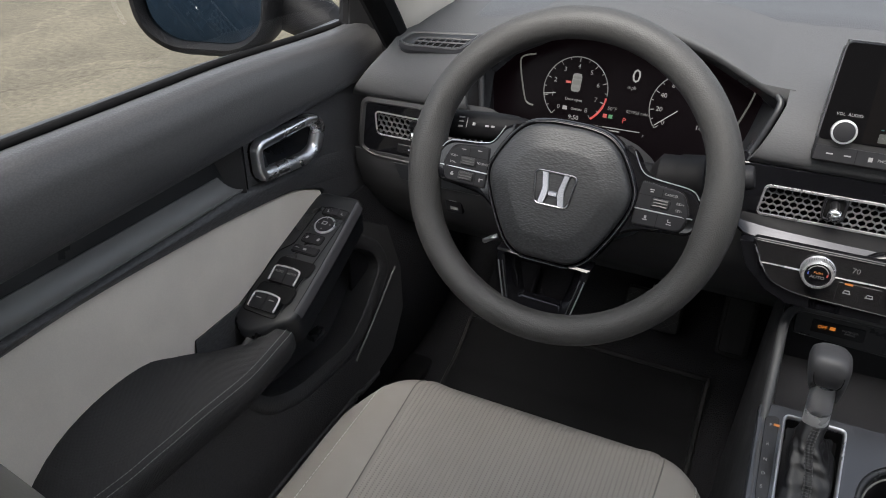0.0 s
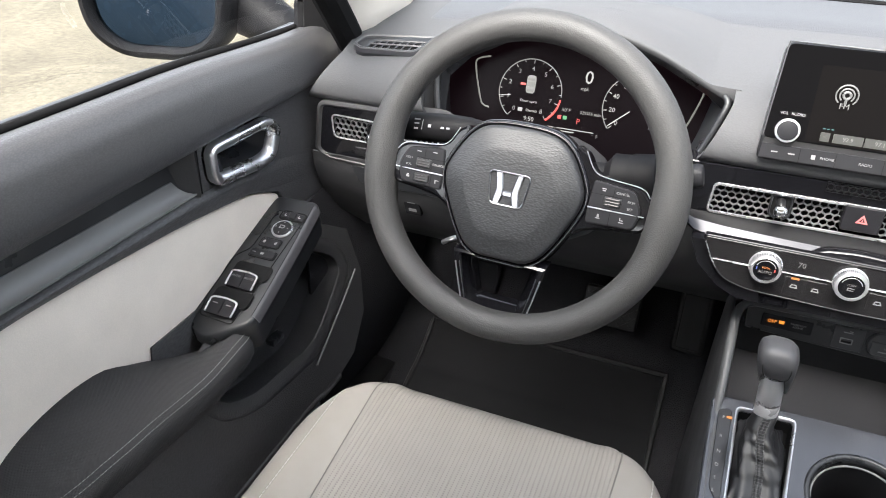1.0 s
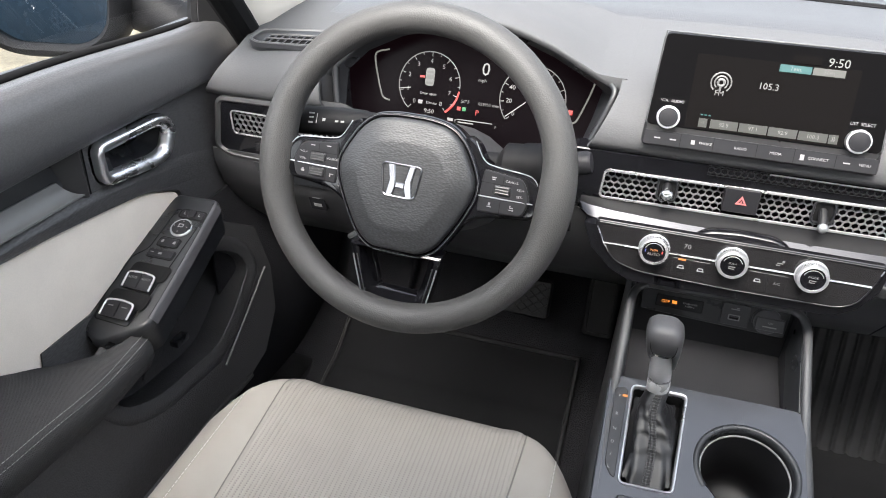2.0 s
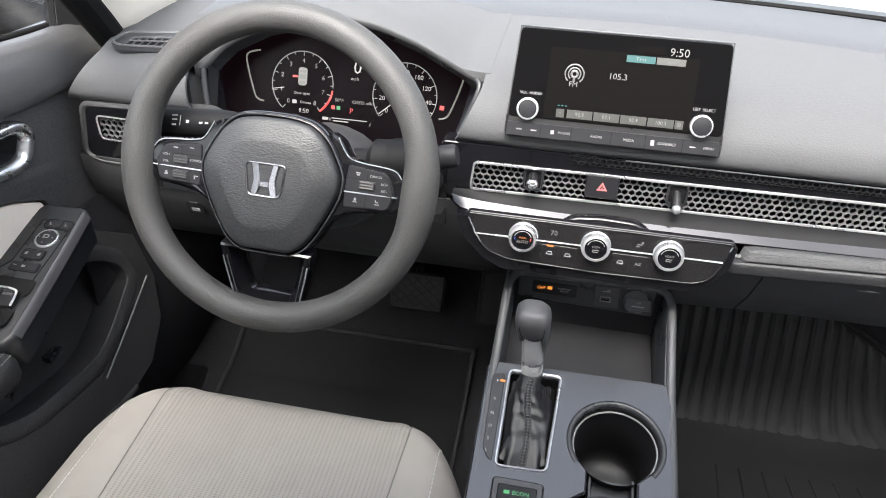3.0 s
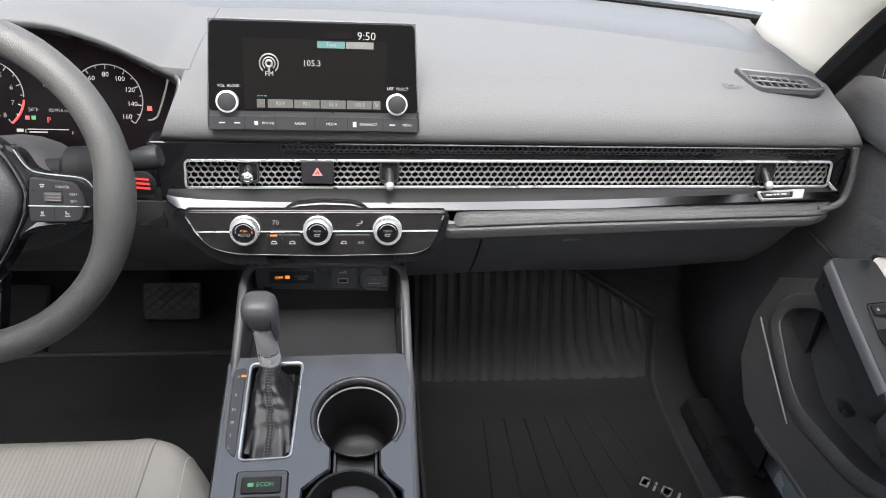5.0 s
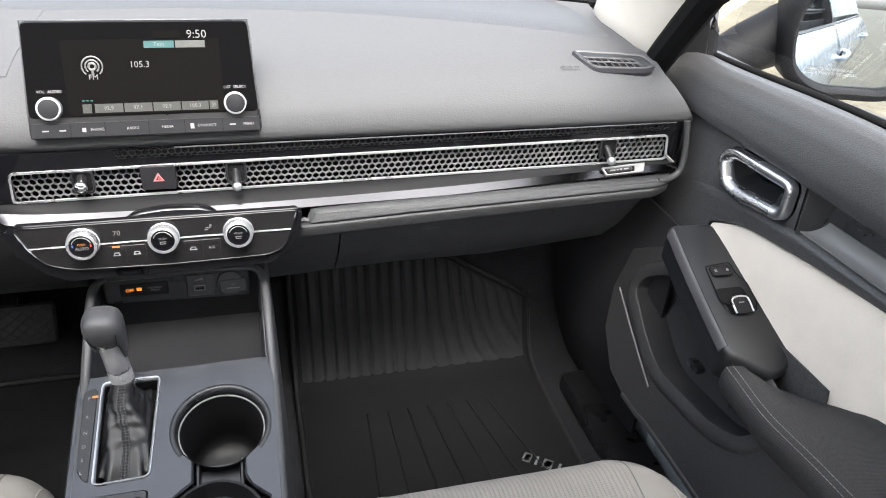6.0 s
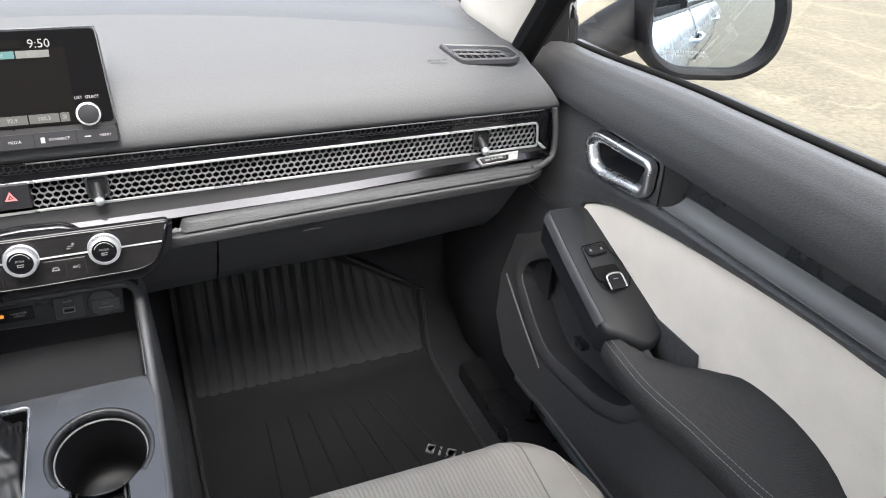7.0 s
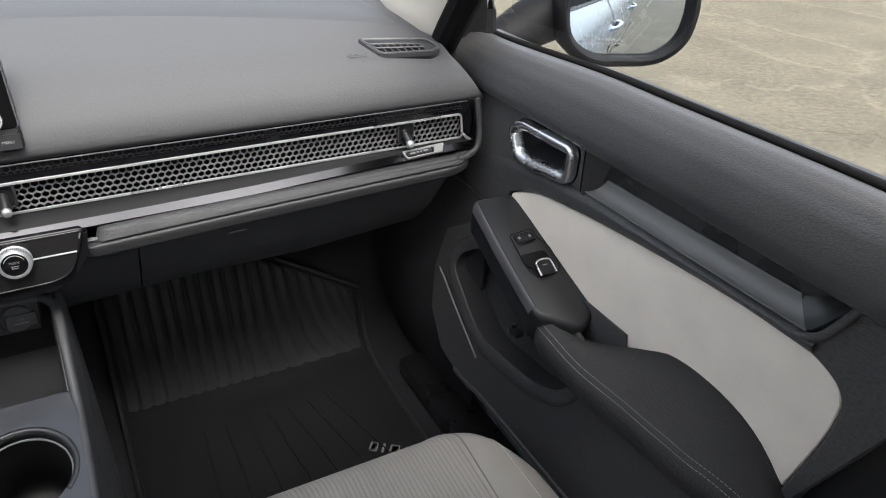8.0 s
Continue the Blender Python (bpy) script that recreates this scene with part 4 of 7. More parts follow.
# door pillar behind, and its sill
for s in (-1, 1):
    bm = BM()
    loft(bm, [[Vector((s * x, y, z)) for x, y in ((0.66, -0.13), (0.66, -0.27), (0.80, -0.27), (0.80, -0.13))] if z < 1.0 else
              [Vector((s * x, y, z)) for x, y in ((0.59, -0.17), (0.59, -0.25), (0.67, -0.25), (0.67, -0.17))] for z in (0.3, 0.95, 1.26)])
    setting("trim_post_right" if s > 0 else "trim_post_left", bm, DARK, "dark door pillar trim", "pillar")
    bm = BM()
    block(bm, (s * 0.640, -0.6, 0.29), (s * 0.72, 0.78, 0.336), 0.012)
    setting("trim_sill_right" if s > 0 else "trim_sill_left", bm, BLACK, "black plastic sill trim", "sill")


# ---- side mirrors ----
def side_mirror(s):
    e = thing("side_mirror", "black outside mirror beside the front window" if s > 0 else "black outside mirror with darkened reflection", "side mirror", (s * 0.86, 0.70, 0.93), group="side mirrors")
    # glass looks back and slightly inwards
    yaw = radians(24 if s > 0 else 18)
    n = Vector((-s * math.sin(yaw), -math.cos(yaw), 0.04 if s > 0 else 0.08))
    u = Vector((0, 0, 1)).cross(n).normalized()
    fr = Frame((s * 1.007, 0.71, 0.981) if s > 0 else (-1.004, 0.71, 0.979), u, n.cross(u))
    k = -s  # towards the car along u is +-1
    out = [(-k * 0.108, 0.005), (-k * 0.100, -0.045), (-k * 0.062, -0.073), (k * 0.045, -0.076), (k * 0.085, -0.05), (k * 0.095, 0.0), (k * 0.09, 0.05), (k * 0.05, 0.068), (-k * 0.07, 0.066), (-k * 0.10, 0.045)]
    poly = rounded(out, 0.03, 6)
    bm = BM()
    rings = [[fr(a, b, w) for a, b in inset(poly, i)] for i, w in ((0.001, -0.012), (0.0, 0.004), (-0.006, 0.012), (-0.015, 0.008), (-0.022, -0.015), (-0.022, -0.06), (-0.012, -0.11), (0.02, -0.145))]
    loft(bm, rings, cap=False)
    bm.faces.new([bm.verts.new(p) for p in rings[-1]])
    part("housing", bm, STALK, e, "black mirror housing", 60)
    bm = BM()
    bulge = 1.1 if s > 0 else 6.0
    rim = inset(poly, 0.0015)
    rings = [[fr(a * f, b * f, -0.006 + (0.0100 - (a * a + b * b) * f * f) / (2 * bulge)) for a, b in rim] for f in (1.0, 0.9, 0.8, 0.65, 0.5, 0.35, 0.2, 0.08)]
    loft(bm, rings, cap=False)
    bm.faces.new([bm.verts.new(p) for p in rings[-1]])
    gl = part("mirror_glass", bm, MIRROR if s > 0 else DIM_MIRROR, e, "reflecting mirror glass" if s > 0 else "mirror glass coloured for its dark blue reflection", 60)
    bm = BM()
    tube(bm, smooth_path([(s * 0.955, 0.82, 0.962), (s * 0.87, 0.812, 0.934), (s * 0.79, 0.79, 0.900)]), [0.050 - 0.0018 * k for k in range(13)], n=14)
    part("arm", bm, STALK, e)
    if s > 0:
        lettering("lettering", "OBJECTS IN MIRROR ARE\nCLOSER THAN THEY APPEAR", 0.0062, fr.moved(k * 0.03, -0.052, -0.0018), INK, gl)
    return e


for s in (-1, 1):
    side_mirror(s)

# ---- dashboard ----
dash = thing("dashboard", "dark grey grained dashboard across the cabin", "dashboard", (0, 0.8, 0.62))
BASE = [(0.643, 0.889), (0.6335, 0.899), (0.633, 0.914), (0.642, 0.932), (0.666, 0.950), (0.715, 0.964), (0.80, 0.973), (0.95, 0.981), (None, 0.985)]


def pad_profile(x, n=26):
    pts = [(COWL(x) if y is None else min(y, COWL(x) - 0.02 * (8 - i)) if i > 5 else y, z) for i, (y, z) in enumerate(BASE)]
    return [(p.x, p.y) for p in smooth_path([(y, z, 0) for y, z in pts], 4)]


def pad(x0, x1, slant=0.0, slant1=0.0):
    bm = BM()
    n = 40

    def at(i, j):
        pr = pad_profile(x0 + (x1 - x0) * i)
        y, z = pr[min(len(pr) - 1, round(j * (len(pr) - 1)))]
        f = max(0, 0.951 - z)
        return Vector((x0 - slant * f + (x1 - slant1 * f - x0 + slant * f) * i, y, z))

    grid(bm, n, 32, at, 0.004)
    return bm


LIP = [(-0.545, 0.915), (-0.533, 0.932), (-0.520, 0.946), (-0.497, 0.968), (-0.45, 0.990), (-0.40, 1.002), (-0.350, 1.006), (-0.310, 1.0035), (-0.278, 0.9960), (-0.242, 0.9845), (-0.2127, 0.9718), (-0.1834, 0.9590), (-0.166, 0.9520), (-0.150, 0.9490)]
lip_y = lambda z: 0.693 + (z - 0.951) * 0.364
part("top_pad", pad(-0.158, 0.658, 0.42, -0.70), DASH, dash, "grey grained soft top pad", 60)
part("top_pad", pad(-0.658, -0.531, 0.70, -0.10), DASH, dash, "grey grained soft top pad", 60)
bm = BM()


PAD_Z = [(0.64, 0.925), (0.666, 0.950), (0.715, 0.964), (0.80, 0.973), (0.95, 0.981), (1.1, 0.985)]


def hood(i, j):
    x = -0.5385 + (0.5385 - 0.1520) * i
    zl = curve_at(LIP, x)
    yl = lip_y(zl)
    if j < 0.13:
        a = j / 0.13 * math.pi / 2
        return Vector((x, yl + 0.008 * (1 - math.sin(a)), zl - 0.010 * math.cos(a) ** 1.5))
    f = (j - 0.13) / 0.87
    y = yl + (COWL(x) - yl) * f ** 1.3
    base = curve_at(PAD_Z, y)
    rise = max(0, zl - curve_at(PAD_Z, yl))
    fall = max(0.0, 1 - max(0.0, (y - yl - 0.05)) / 0.26)
    fall = fall * fall * (3 - 2 * fall)
    return Vector((x, y, base + 0.0006 + (rise + 0.005 * min(1.0, rise / 0.03) * math.sin(math.pi * min(1, f * 3))) * fall))


grid(bm, 72, 44, hood, 0.004)
part("cluster_hood", bm, DASH, dash, "grey grained hood arching over the instruments", 60)
bm = BM()


def rear_pad(i, j):
    x = -0.600 + 1.24 * i
    y = COWL(x) - 0.185 + 0.180 * j
    return Vector((x, y, curve_at(PAD_Z, y) + 0.0045 * min(1.0, j * 5, i * 20, (1 - i) * 20) - 0.001))


grid(bm, 60, 8, rear_pad, 0.003)
part("rear_pad", bm, DASH_REAR, dash, "slightly darker rear band of the top", 60)
# instrument recess
lensf = tilted(-0.34, 0.747, 0.908, 20)
LIP_IN = ((-0.524, 0.942), (-0.497, 0.968), (-0.45, 0.990), (-0.40, 1.002), (-0.350, 1.006), (-0.310, 1.0035), (-0.278, 0.996), (-0.242, 0.9845), (-0.2127, 0.9718), (-0.1834, 0.9590), (-0.165, 0.947))
SIDE_IN = ((-0.172, 0.915), (-0.190, 0.862), (-0.30, 0.846), (-0.42, 0.846), (-0.517, 0.862))
edge_o = [Vector((x, lip_y(z) + 0.004, z - 0.006)) for x, z in LIP_IN] + [Vector((x, lip_y(z), z)) for x, z in SIDE_IN]
opening = [Vector((x * 0.975 - 0.0085, lip_y(z) + 0.022, z - 0.019)) for x, z in LIP_IN] + [Vector((x * 0.975 - 0.0085, lip_y(z) + 0.014, z)) for x, z in SIDE_IN]
lens = [(-0.200, 0.026), (-0.178, 0.044), (-0.120, 0.062), (-0.06, 0.072), (-0.005, 0.075), (0.030, 0.074), (0.065, 0.068), (0.10, 0.060), (0.125, 0.050), (0.143, 0.037), (0.157, 0.016), (0.149, -0.022), (0.134, -0.074), (0.04, -0.090), (-0.08, -0.090), (-0.180, -0.074)]
bm = BM()
o = opening
loft(bm, [o, [p.lerp(lensf(*q), 0.5) for p, q in zip(o, lens)], [lensf(*q) for q in lens]], cap=False)
part("cluster_recess", bm, SMOOTH, dash, "dark smooth walls round the instruments", 50)
bm = BM()
loft(bm, [edge_o, [a.lerp(b, 0.5) + Vector((0, 0, 0.002)) for a, b in zip(edge_o, o)], o], cap=False)
part("hood_lining", bm, SMOOTH, dash, "dark grained underside of the hood", 60)
bm = BM()
tube(bm, smooth_path([(-0.514, 0.662, 0.870), (-0.522, 0.674, 0.905), (-0.5265, 0.684, 0.934)], 4), 0.0042, n=10)
part("recess_edge", bm, SMOOTH, dash, "rounded edge of the instrument recess", 70)
bm = BM()
tube(bm, smooth_path([(-0.193, 0.662, 0.868), (-0.180, 0.670, 0.896), (-0.168, 0.680, 0.928), (-0.1640, 0.6885, 0.944), (-0.1690, 0.6955, 0.950)], 5), 0.0040, n=10)
part("recess_edge", bm, SMOOTH, dash, "rounded edge of the instrument recess", 70)

bm = BM()
block(bm, (-0.645, 0.80, 0.64), (0.645, 1.12, 0.945), 0.01)
part("core", bm, DARK, dash)
bm = BM()
block(bm, (-0.665, 0.662, 0.80), (-0.535, 0.82, 0.925), 0.01)
part("core", bm, DARK, dash)
bm = BM()
block(bm, (-0.535, 0.665, 0.78), (-0.19, 0.80, 0.822), 0.005)
part("core", bm, DARK, dash)
# instrument cluster
clu = thing("instrument_cluster", "lit digital instrument cluster behind the steering wheel", "instrument cluster", (-0.34, 0.75, 0.85))
bm = BM()
plate(bm, lensf, inset(lens, -0.002), (), 0.01, 0.0005, w=-0.001)
part("lens", bm, LENS, clu, "black glass display face")


def gauge(cx, cz, r, values, a0, a1, red_from=None, mid_color=WHITE_LIT):
    fr = lensf.moved(cx + 0.34, cz, 0.0004)
    bm = BM()
    arc = lambda f: radians(a0 + (a1 - a0) * f)
    pts = [fr(r * math.cos(arc(k / 40)), r * math.sin(arc(k / 40)), 0) for k in range(41 if red_from is None else int(40 * red_from) + 1)]
    tube(bm, pts, 0.0007, n=4)
    n = len(values) - 1
    for k in range(2 * n + 1):
        f = k / (2 * n)
        l = 0.006 if k % 2 == 0 else 0.0035
        c, q = math.cos(arc(f)), math.sin(arc(f))
        tube(bm, [fr((r - 0.001) * c, (r - 0.001) * q, 0), fr((r - l) * c, (r - l) * q, 0)], 0.0006, n=4)
    g = part("gauge_ring", bm, DIM_LIT, clu)
    if red_from is not None:
        bm = BM()
        tube(bm, [fr(r * math.cos(arc(red_from + (1 - red_from) * k / 12)), r * math.sin(arc(red_from + (1 - red_from) * k / 12)), 0) for k in range(13)], 0.0016, n=4)
        part("red_zone", bm, RED_LIT, g)
    for k, v in enumerate(values):
        if v == "":
            continue
        f = k / n
        lettering("numeral", v, 0.0085, fr.moved((r - 0.0125) * math.cos(arc(f)), (r - 0.0125) * math.sin(arc(f))), WHITE_LIT if k in (1, 2) or red_from is None else DIM_LIT, g)
    return fr, g


fr, g = gauge(-0.4155, -0.004, 0.0435, [str(k) for k in range(9)], 232, -52, 0.84)
bm = BM()
tube(bm, [fr(-0.043, -0.010, 0.0006), fr(-0.026, -0.007, 0.0006)], 0.0006, n=4)
part("needle", bm, WHITE_LIT, g)
bm = BM()
plate(bm, fr, rect(0.0125, 0.024, 0.0045, 0.0, 0.010), [], 0.0006, 0.0002, w=0.0008)
part("car_symbol", bm, DIM_LIT, g, "small white car picture")
bars("car_symbol_glass", fr.moved(0, 0, 0.0009), [(0, 0.0165, 0.010, 0.003), (0, 0.002, 0.010, 0.003), (0, 0.010, 0.0105, 0.006)], GREY_LIT, g)
bars("open_door_mark", fr, [(-0.011, 0.0095, 0.007, 0.003)], RED_LIT, g)
lettering("message", "Door open", 0.0052, fr.moved(0, -0.0125, 0.0004), WHITE_LIT, g)
lettering("message", "Dismiss", 0.0050, fr.moved(0.006, -0.0245, 0.0004), WHITE_LIT, g)
bars("message_mark", fr, [(-0.010, -0.0245, 0.006, 0.005)], WHITE_LIT, g)
lettering("clock", "9:50", 0.0085, fr.moved(0.004, -0.036, 0.0004), WHITE_LIT, g)
fr2, g2 = gauge(-0.2715, -0.007, 0.044, ["0", "20", "40", "60", "80", "100", "120", "140", "160"], 222, -42)
bm = BM()
tube(bm, [fr2(-0.0335, -0.026, 0.0008), fr2(-0.008, -0.004, 0.0008)], 0.0007, n=4)
part("needle", bm, WHITE_LIT, g2)
bars("warning_lamp", fr2, [(0.052, -0.010, 0.006, 0.006)], RED_LIT, g2)
lettering("speed", "0", 0.024, lensf.moved(0.001, 0.024, 0.0004), WHITE_LIT, clu)
lettering("unit", "mph", 0.0065, lensf.moved(-0.002, 0.0095, 0.0004), DIM_LIT, clu)
bars("indicator", lensf, [(0.001, 0.053, 0.009, 0.0045)], GREEN_LIT, clu)
lettering("temperature", "50°F", 0.0065, lensf.moved(-0.022, -0.021, 0.0004), DIM_LIT, clu)
lettering("odometer", "029955 miles", 0.0058, lensf.moved(0.012, -0.0215, 0.0004), DIM_LIT, clu)
lettering("gear", "P", 0.010, lensf.moved(-0.004, -0.034, 0.0004), RED_LIT, clu)
bars("lamp", lensf, [(-0.030, -0.031, 0.005, 0.005)], RED_LIT, clu)
bars("lamp", lensf, [(-0.0225, -0.031, 0.005, 0.005)], GREEN_LIT, clu)
bars("fuel_bar", lensf, [(-0.006, -0.0455, 0.050, 0.0012), (-0.018, -0.049, 0.022, 0.0015), (-0.040, -0.047, 0.008, 0.004)], WHITE_LIT, clu)
lettering("fuel_mark", "F", 0.006, lensf.moved(0.024, -0.050, 0.0004), DIM_LIT, clu)
lettering("fuel_mark", "E", 0.006, lensf.moved(-0.033, -0.048, 0.0004), DIM_LIT, clu)
for sgn in (-1, 1):
    bm = BM()
    c0 = -0.006
    tube(bm, smooth_path([lensf(c0 + sgn * 0.132, 0.036, 0.001), lensf(c0 + sgn * 0.150, 0.030, 0.001), lensf(c0 + sgn * 0.150, 0.015, 0.001), lensf(c0 + sgn * 0.138, -0.022, 0.001), lensf(c0 + sgn * 0.132, -0.030, 0.001), lensf(c0 + sgn * 0.124, -0.032, 0.001)], 4), 0.0012, n=6)
    part("bracket_line", bm, GREY_LIT, clu)

# front fascia: glossy bezel, honeycomb, strip
def honeycomb(x0, x1, z0, z1, y, pitch, wall, depth, skip=(), fold=0.0):
    """A lattice of six-sided cells between two heights; skip: stretches left open."""
    bm = BM()
    R, q = pitch / math.sqrt(3), pitch * math.sqrt(3) / 2
    rows = int((z1 - z0) / q) + 2
    cols = int((x1 - x0) / pitch) + 2
    for r in range(rows):
        for c in range(cols):
            cx, cz = x0 + (c + 0.5 * (r % 2)) * pitch, z0 + r * q
            if any(a < cx < b for a, b in skip) or cx > x1:
                continue
            hexa = [(cx + R * math.sin(math.pi / 3 * k), cz + R * math.cos(math.pi / 3 * k)) for k in range(6)]
            inner = [(cx + (R - wall) * math.sin(math.pi / 3 * k), cz + (R - wall) * math.cos(math.pi / 3 * k)) for k in range(6)]
            cl = lambda p: (min(max(p[0], x0), x1), min(max(p[1], z0), z1))
            hexa, inner = [cl(p) for p in hexa], [cl(p) for p in inner]
            if max(p[1] for p in inner) - min(p[1] for p in inner) < 0.001 or max(p[0] for p in inner) - min(p[0] for p in inner) < 0.001:
                continue
            a = [bm.verts.new((p[0], y, p[1])) for p in hexa]
            b = [bm.verts.new((p[0], y, p[1])) for p in inner]
            d = [bm.verts.new((p[0], y + depth, p[1])) for p in inner]
            for k in range(6):
                m = (k + 1) % 6
                bm.faces.new((a[k], a[m], b[m], b[k]))
                bm.faces.new((b[k], b[m], d[m], d[k]))
    return bm


def vent_knob(x, y, z, parent, down=0.012, mat=CHROME, ball=0.0062):
    bm = BM()
    fz = Frame((x, y, z), (1, 0, 0), (0, 0, 1))
    plate(bm, fz.moved(0, -0.001), rect(0.0215, 0.0255, 0.005), (), 0.004, 0.0008, w=0.0005)
    part("knob_slot", bm, HOLE, parent)
    bm = BM()
    q = rect(0.0225, 0.0268, 0.0055, 0, -0.001)
    loft(bm, [[fz(u, v, h) for u, v in inset(q, d)] for d, h in ((-0.0012, 0.0), (-0.0008, 0.0034), (0.0008, 0.0034), (0.0018, 0.0))], cap=False)
    part("slot_frame", bm, SMOOTH, parent, sharp=60)
    bm = BM()
    tube(bm, [(x - 0.001, y + 0.004, z + 0.006 - abs(down) * 0.3), (x, y - 0.009, z - down * 0.45), (x, y - 0.017, z - down * 0.8)], [0.0050, 0.0052, 0.0052], n=12)
    part("knob_stem", bm, BLACK, parent)
    bm = BM()
    f = Frame((x, y - 0.0165, z - down * 0.8), (1, 0, 0), (0, 0.3, 1))
    lathe(bm, f, [(ball * 0.75, -0.002), (ball * 0.97, 0.0), (ball, 0.0018), (ball * 0.92, 0.0036), (ball * 0.62, 0.0054), (0, 0.0062)], 20)
    part("vent_knob", bm, mat, parent, "small bright vent knob", 60)


vent = thing("air_vent_strip", "silver honeycomb vent strip in gloss black bezel", "air vent", (0.25, 0.645, 0.80))
bm = BM()
outer = [(-0.200, 0.815), (-0.200, 0.890), (0.680, 0.893), (0.6865, 0.888), (0.6885, 0.838), (0.678, 0.826), (0.16, 0.822)]
ff = Frame((0, 0.638, 0), (1, 0, 0), (0, 0, 1))
zt = lambda x: 0.8665 + (x + 0.158) * 0.0085
zb = lambda x: 0.8305 + (x + 0.158) * 0.0095
hexo = rounded([(-0.161, zb(-0.16)), (0.668, zb(0.668)), (0.664, zt(0.664)), (-0.158, zt(-0.158))], 0.006)
plate(bm, ff, rounded(outer, 0.006), [hexo], 0.03, 0.0012)
part("bezel", bm, PIANO, vent, "gloss black bezel")
bm = BM()
rings = [[ff(u, v, w) for u, v in inset(hexo, d)] for d, w in ((-0.0016, 0.0), (-0.0012, 0.0018), (0.0012, 0.0018), (0.0016, 0.0))]
loft(bm, rings, cap=False)
part("bright_frame", bm, RING, vent, "thin bright frame line", 70)
bm = honeycomb(-0.159, 0.666, 0.8305, 0.8735, 0.642, 0.0084, 0.0006, 0.004, skip=[(-0.0225, 0.0185)])
for v in bm.verts:
    v.co.z += (v.co.x + 0.158) * 0.009 if v.co.z > 0.8306 else (v.co.x + 0.158) * 0.0095
    v.co.z = min(v.co.z, zt(v.co.x))
part("honeycomb", bm, HEX, vent, "satin silver honeycomb mesh", 30)
bm = BM()
grid(bm, 4, 2, lambda i, j: Vector((-0.17 + 0.85 * i, 0.662, 0.825 + 0.055 * j)))
part("backing", bm, HOLE, vent)
bm = honeycomb(-0.045, 0.665, 0.8785, 0.892, 0.6385, 0.0072, 0.0008, 0.003)
for v in bm.verts:
    v.co.z = min(v.co.z + (v.co.x + 0.158) * 0.004, 0.8905)
    v.co.y -= 0.002
part("upper_mesh", bm, STALK, vent, "narrow black honeycomb band")
bm = BM()
tube(bm, [(0.02, 0.6355, 0.8905), (0.30, 0.6345, 0.8915), (0.672, 0.636, 0.8925)], 0.0009, n=6)
part("bright_line", bm, EDGE, vent)
# gloss band below the mesh, its sky reflection made as a sloping metallic ledge
LEDGE_TOP = [(-0.182, 0.8245), (-0.172, 0.8215), (-0.159, 0.8200), (-0.1385, 0.8180), (-0.04, 0.8150), (0.145, 0.8155), (0.347, 0.8203), (0.434, 0.8240), (0.543, 0.8292), (0.68, 0.8345)]
LEDGE_LOW = [(-0.182, 0.8235), (-0.174, 0.8150), (-0.166, 0.8108), (-0.066, 0.8090), (0.0733, 0.8083), (0.214, 0.8108), (0.356, 0.8136), (0.427, 0.8172), (0.68, 0.8300)]


def band(i, j):
    x = -0.182 + 0.862 * i
    a, b = Vector((0.6376, zb(x) - 0.0015)), Vector((0.6280, curve_at(LEDGE_TOP, x) + 0.001))
    p = a.lerp(b, j)
    return Vector((x, p.x + 0.0012 * math.sin(math.pi * j), p.y))


def ledge(i, j):
    x = -0.182 + 0.862 * i
    p = Vector((0.6280, curve_at(LEDGE_TOP, x) + 0.001)).lerp(Vector((0.6195, curve_at(LEDGE_LOW, x))), j)
    return Vector((x, p.x, p.y))


bm = BM()
grid(bm, 60, 6, band)
part("gloss_band", bm, STALK, vent, "black band below the mesh", 60)
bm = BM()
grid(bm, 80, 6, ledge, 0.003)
part("ledge", bm, LEDGE, vent, "sloping ledge, metallic to show the gloss trim's sky reflection")
# dark strip put in for the shadow between ledge and lip
bm = BM()
grid(bm, 60, 5, lambda i, j: ledge(i, 1.0) + Vector((0, -0.0008 + 0.004 * j * j, -0.0035 * j)))
part("ledge_shade", bm, STALK, vent, "dark strip for the shade under the ledge", 60)
bm = BM()
nf = Frame((0, 0.6125, 0.813), (1, 0, 0), (0, 0.25, 1))
plate(bm, nf, rounded([(-0.050, -0.007), (-0.043, 0.0010), (-0.030, 0.0085), (0.003, 0.0115), (0.044, 0.0100), (0.058, 0.0030), (0.067, -0.007)], 0.008), (), 0.018, 0.004)
part("finger_notch", bm, PIANO, vent, "gloss black raised lip above the climate panel", 60)
for x in (-0.0845, 0.086, 0.5765):
    vent_knob(x, 0.640, zb(x) + 0.0215, vent, 0.001 if x < 0 else 0.016, CHROME if x < 0 else SATIN, 0.0076 if x < 0 else 0.0058)
bm = BM()
plate(bm, Frame((-0.002, 0.634, 0.8535), (1, 0, 0), (0, 0, 1)), rect(0.039, 0.031, 0.003), (), 0.02, 0.0015)
hz = part("hazard_switch", bm, BUTTON, vent, "black hazard switch with red triangle")
bm = BM()
tri = [(-0.0062, -0.0048), (0.0062, -0.0048), (0, 0.0060)]
plate(bm, Frame((-0.002, 0.6335, 0.8545), (1, 0, 0), (0, 0, 1)), tri, [inset(tri, 0.0018)], 0.0005, 0.0, w=0.0004)
plate(bm, Frame((-0.002, 0.6335, 0.8545), (1, 0, 0), (0, 0, 1)), inset(tri, 0.003), [], 0.0005, 0.0, w=0.0004)
part("triangle", bm, material("hazard_red", (0.50, 0.15, 0.15), 0.5, mottle=0.0), hz, "red triangle")
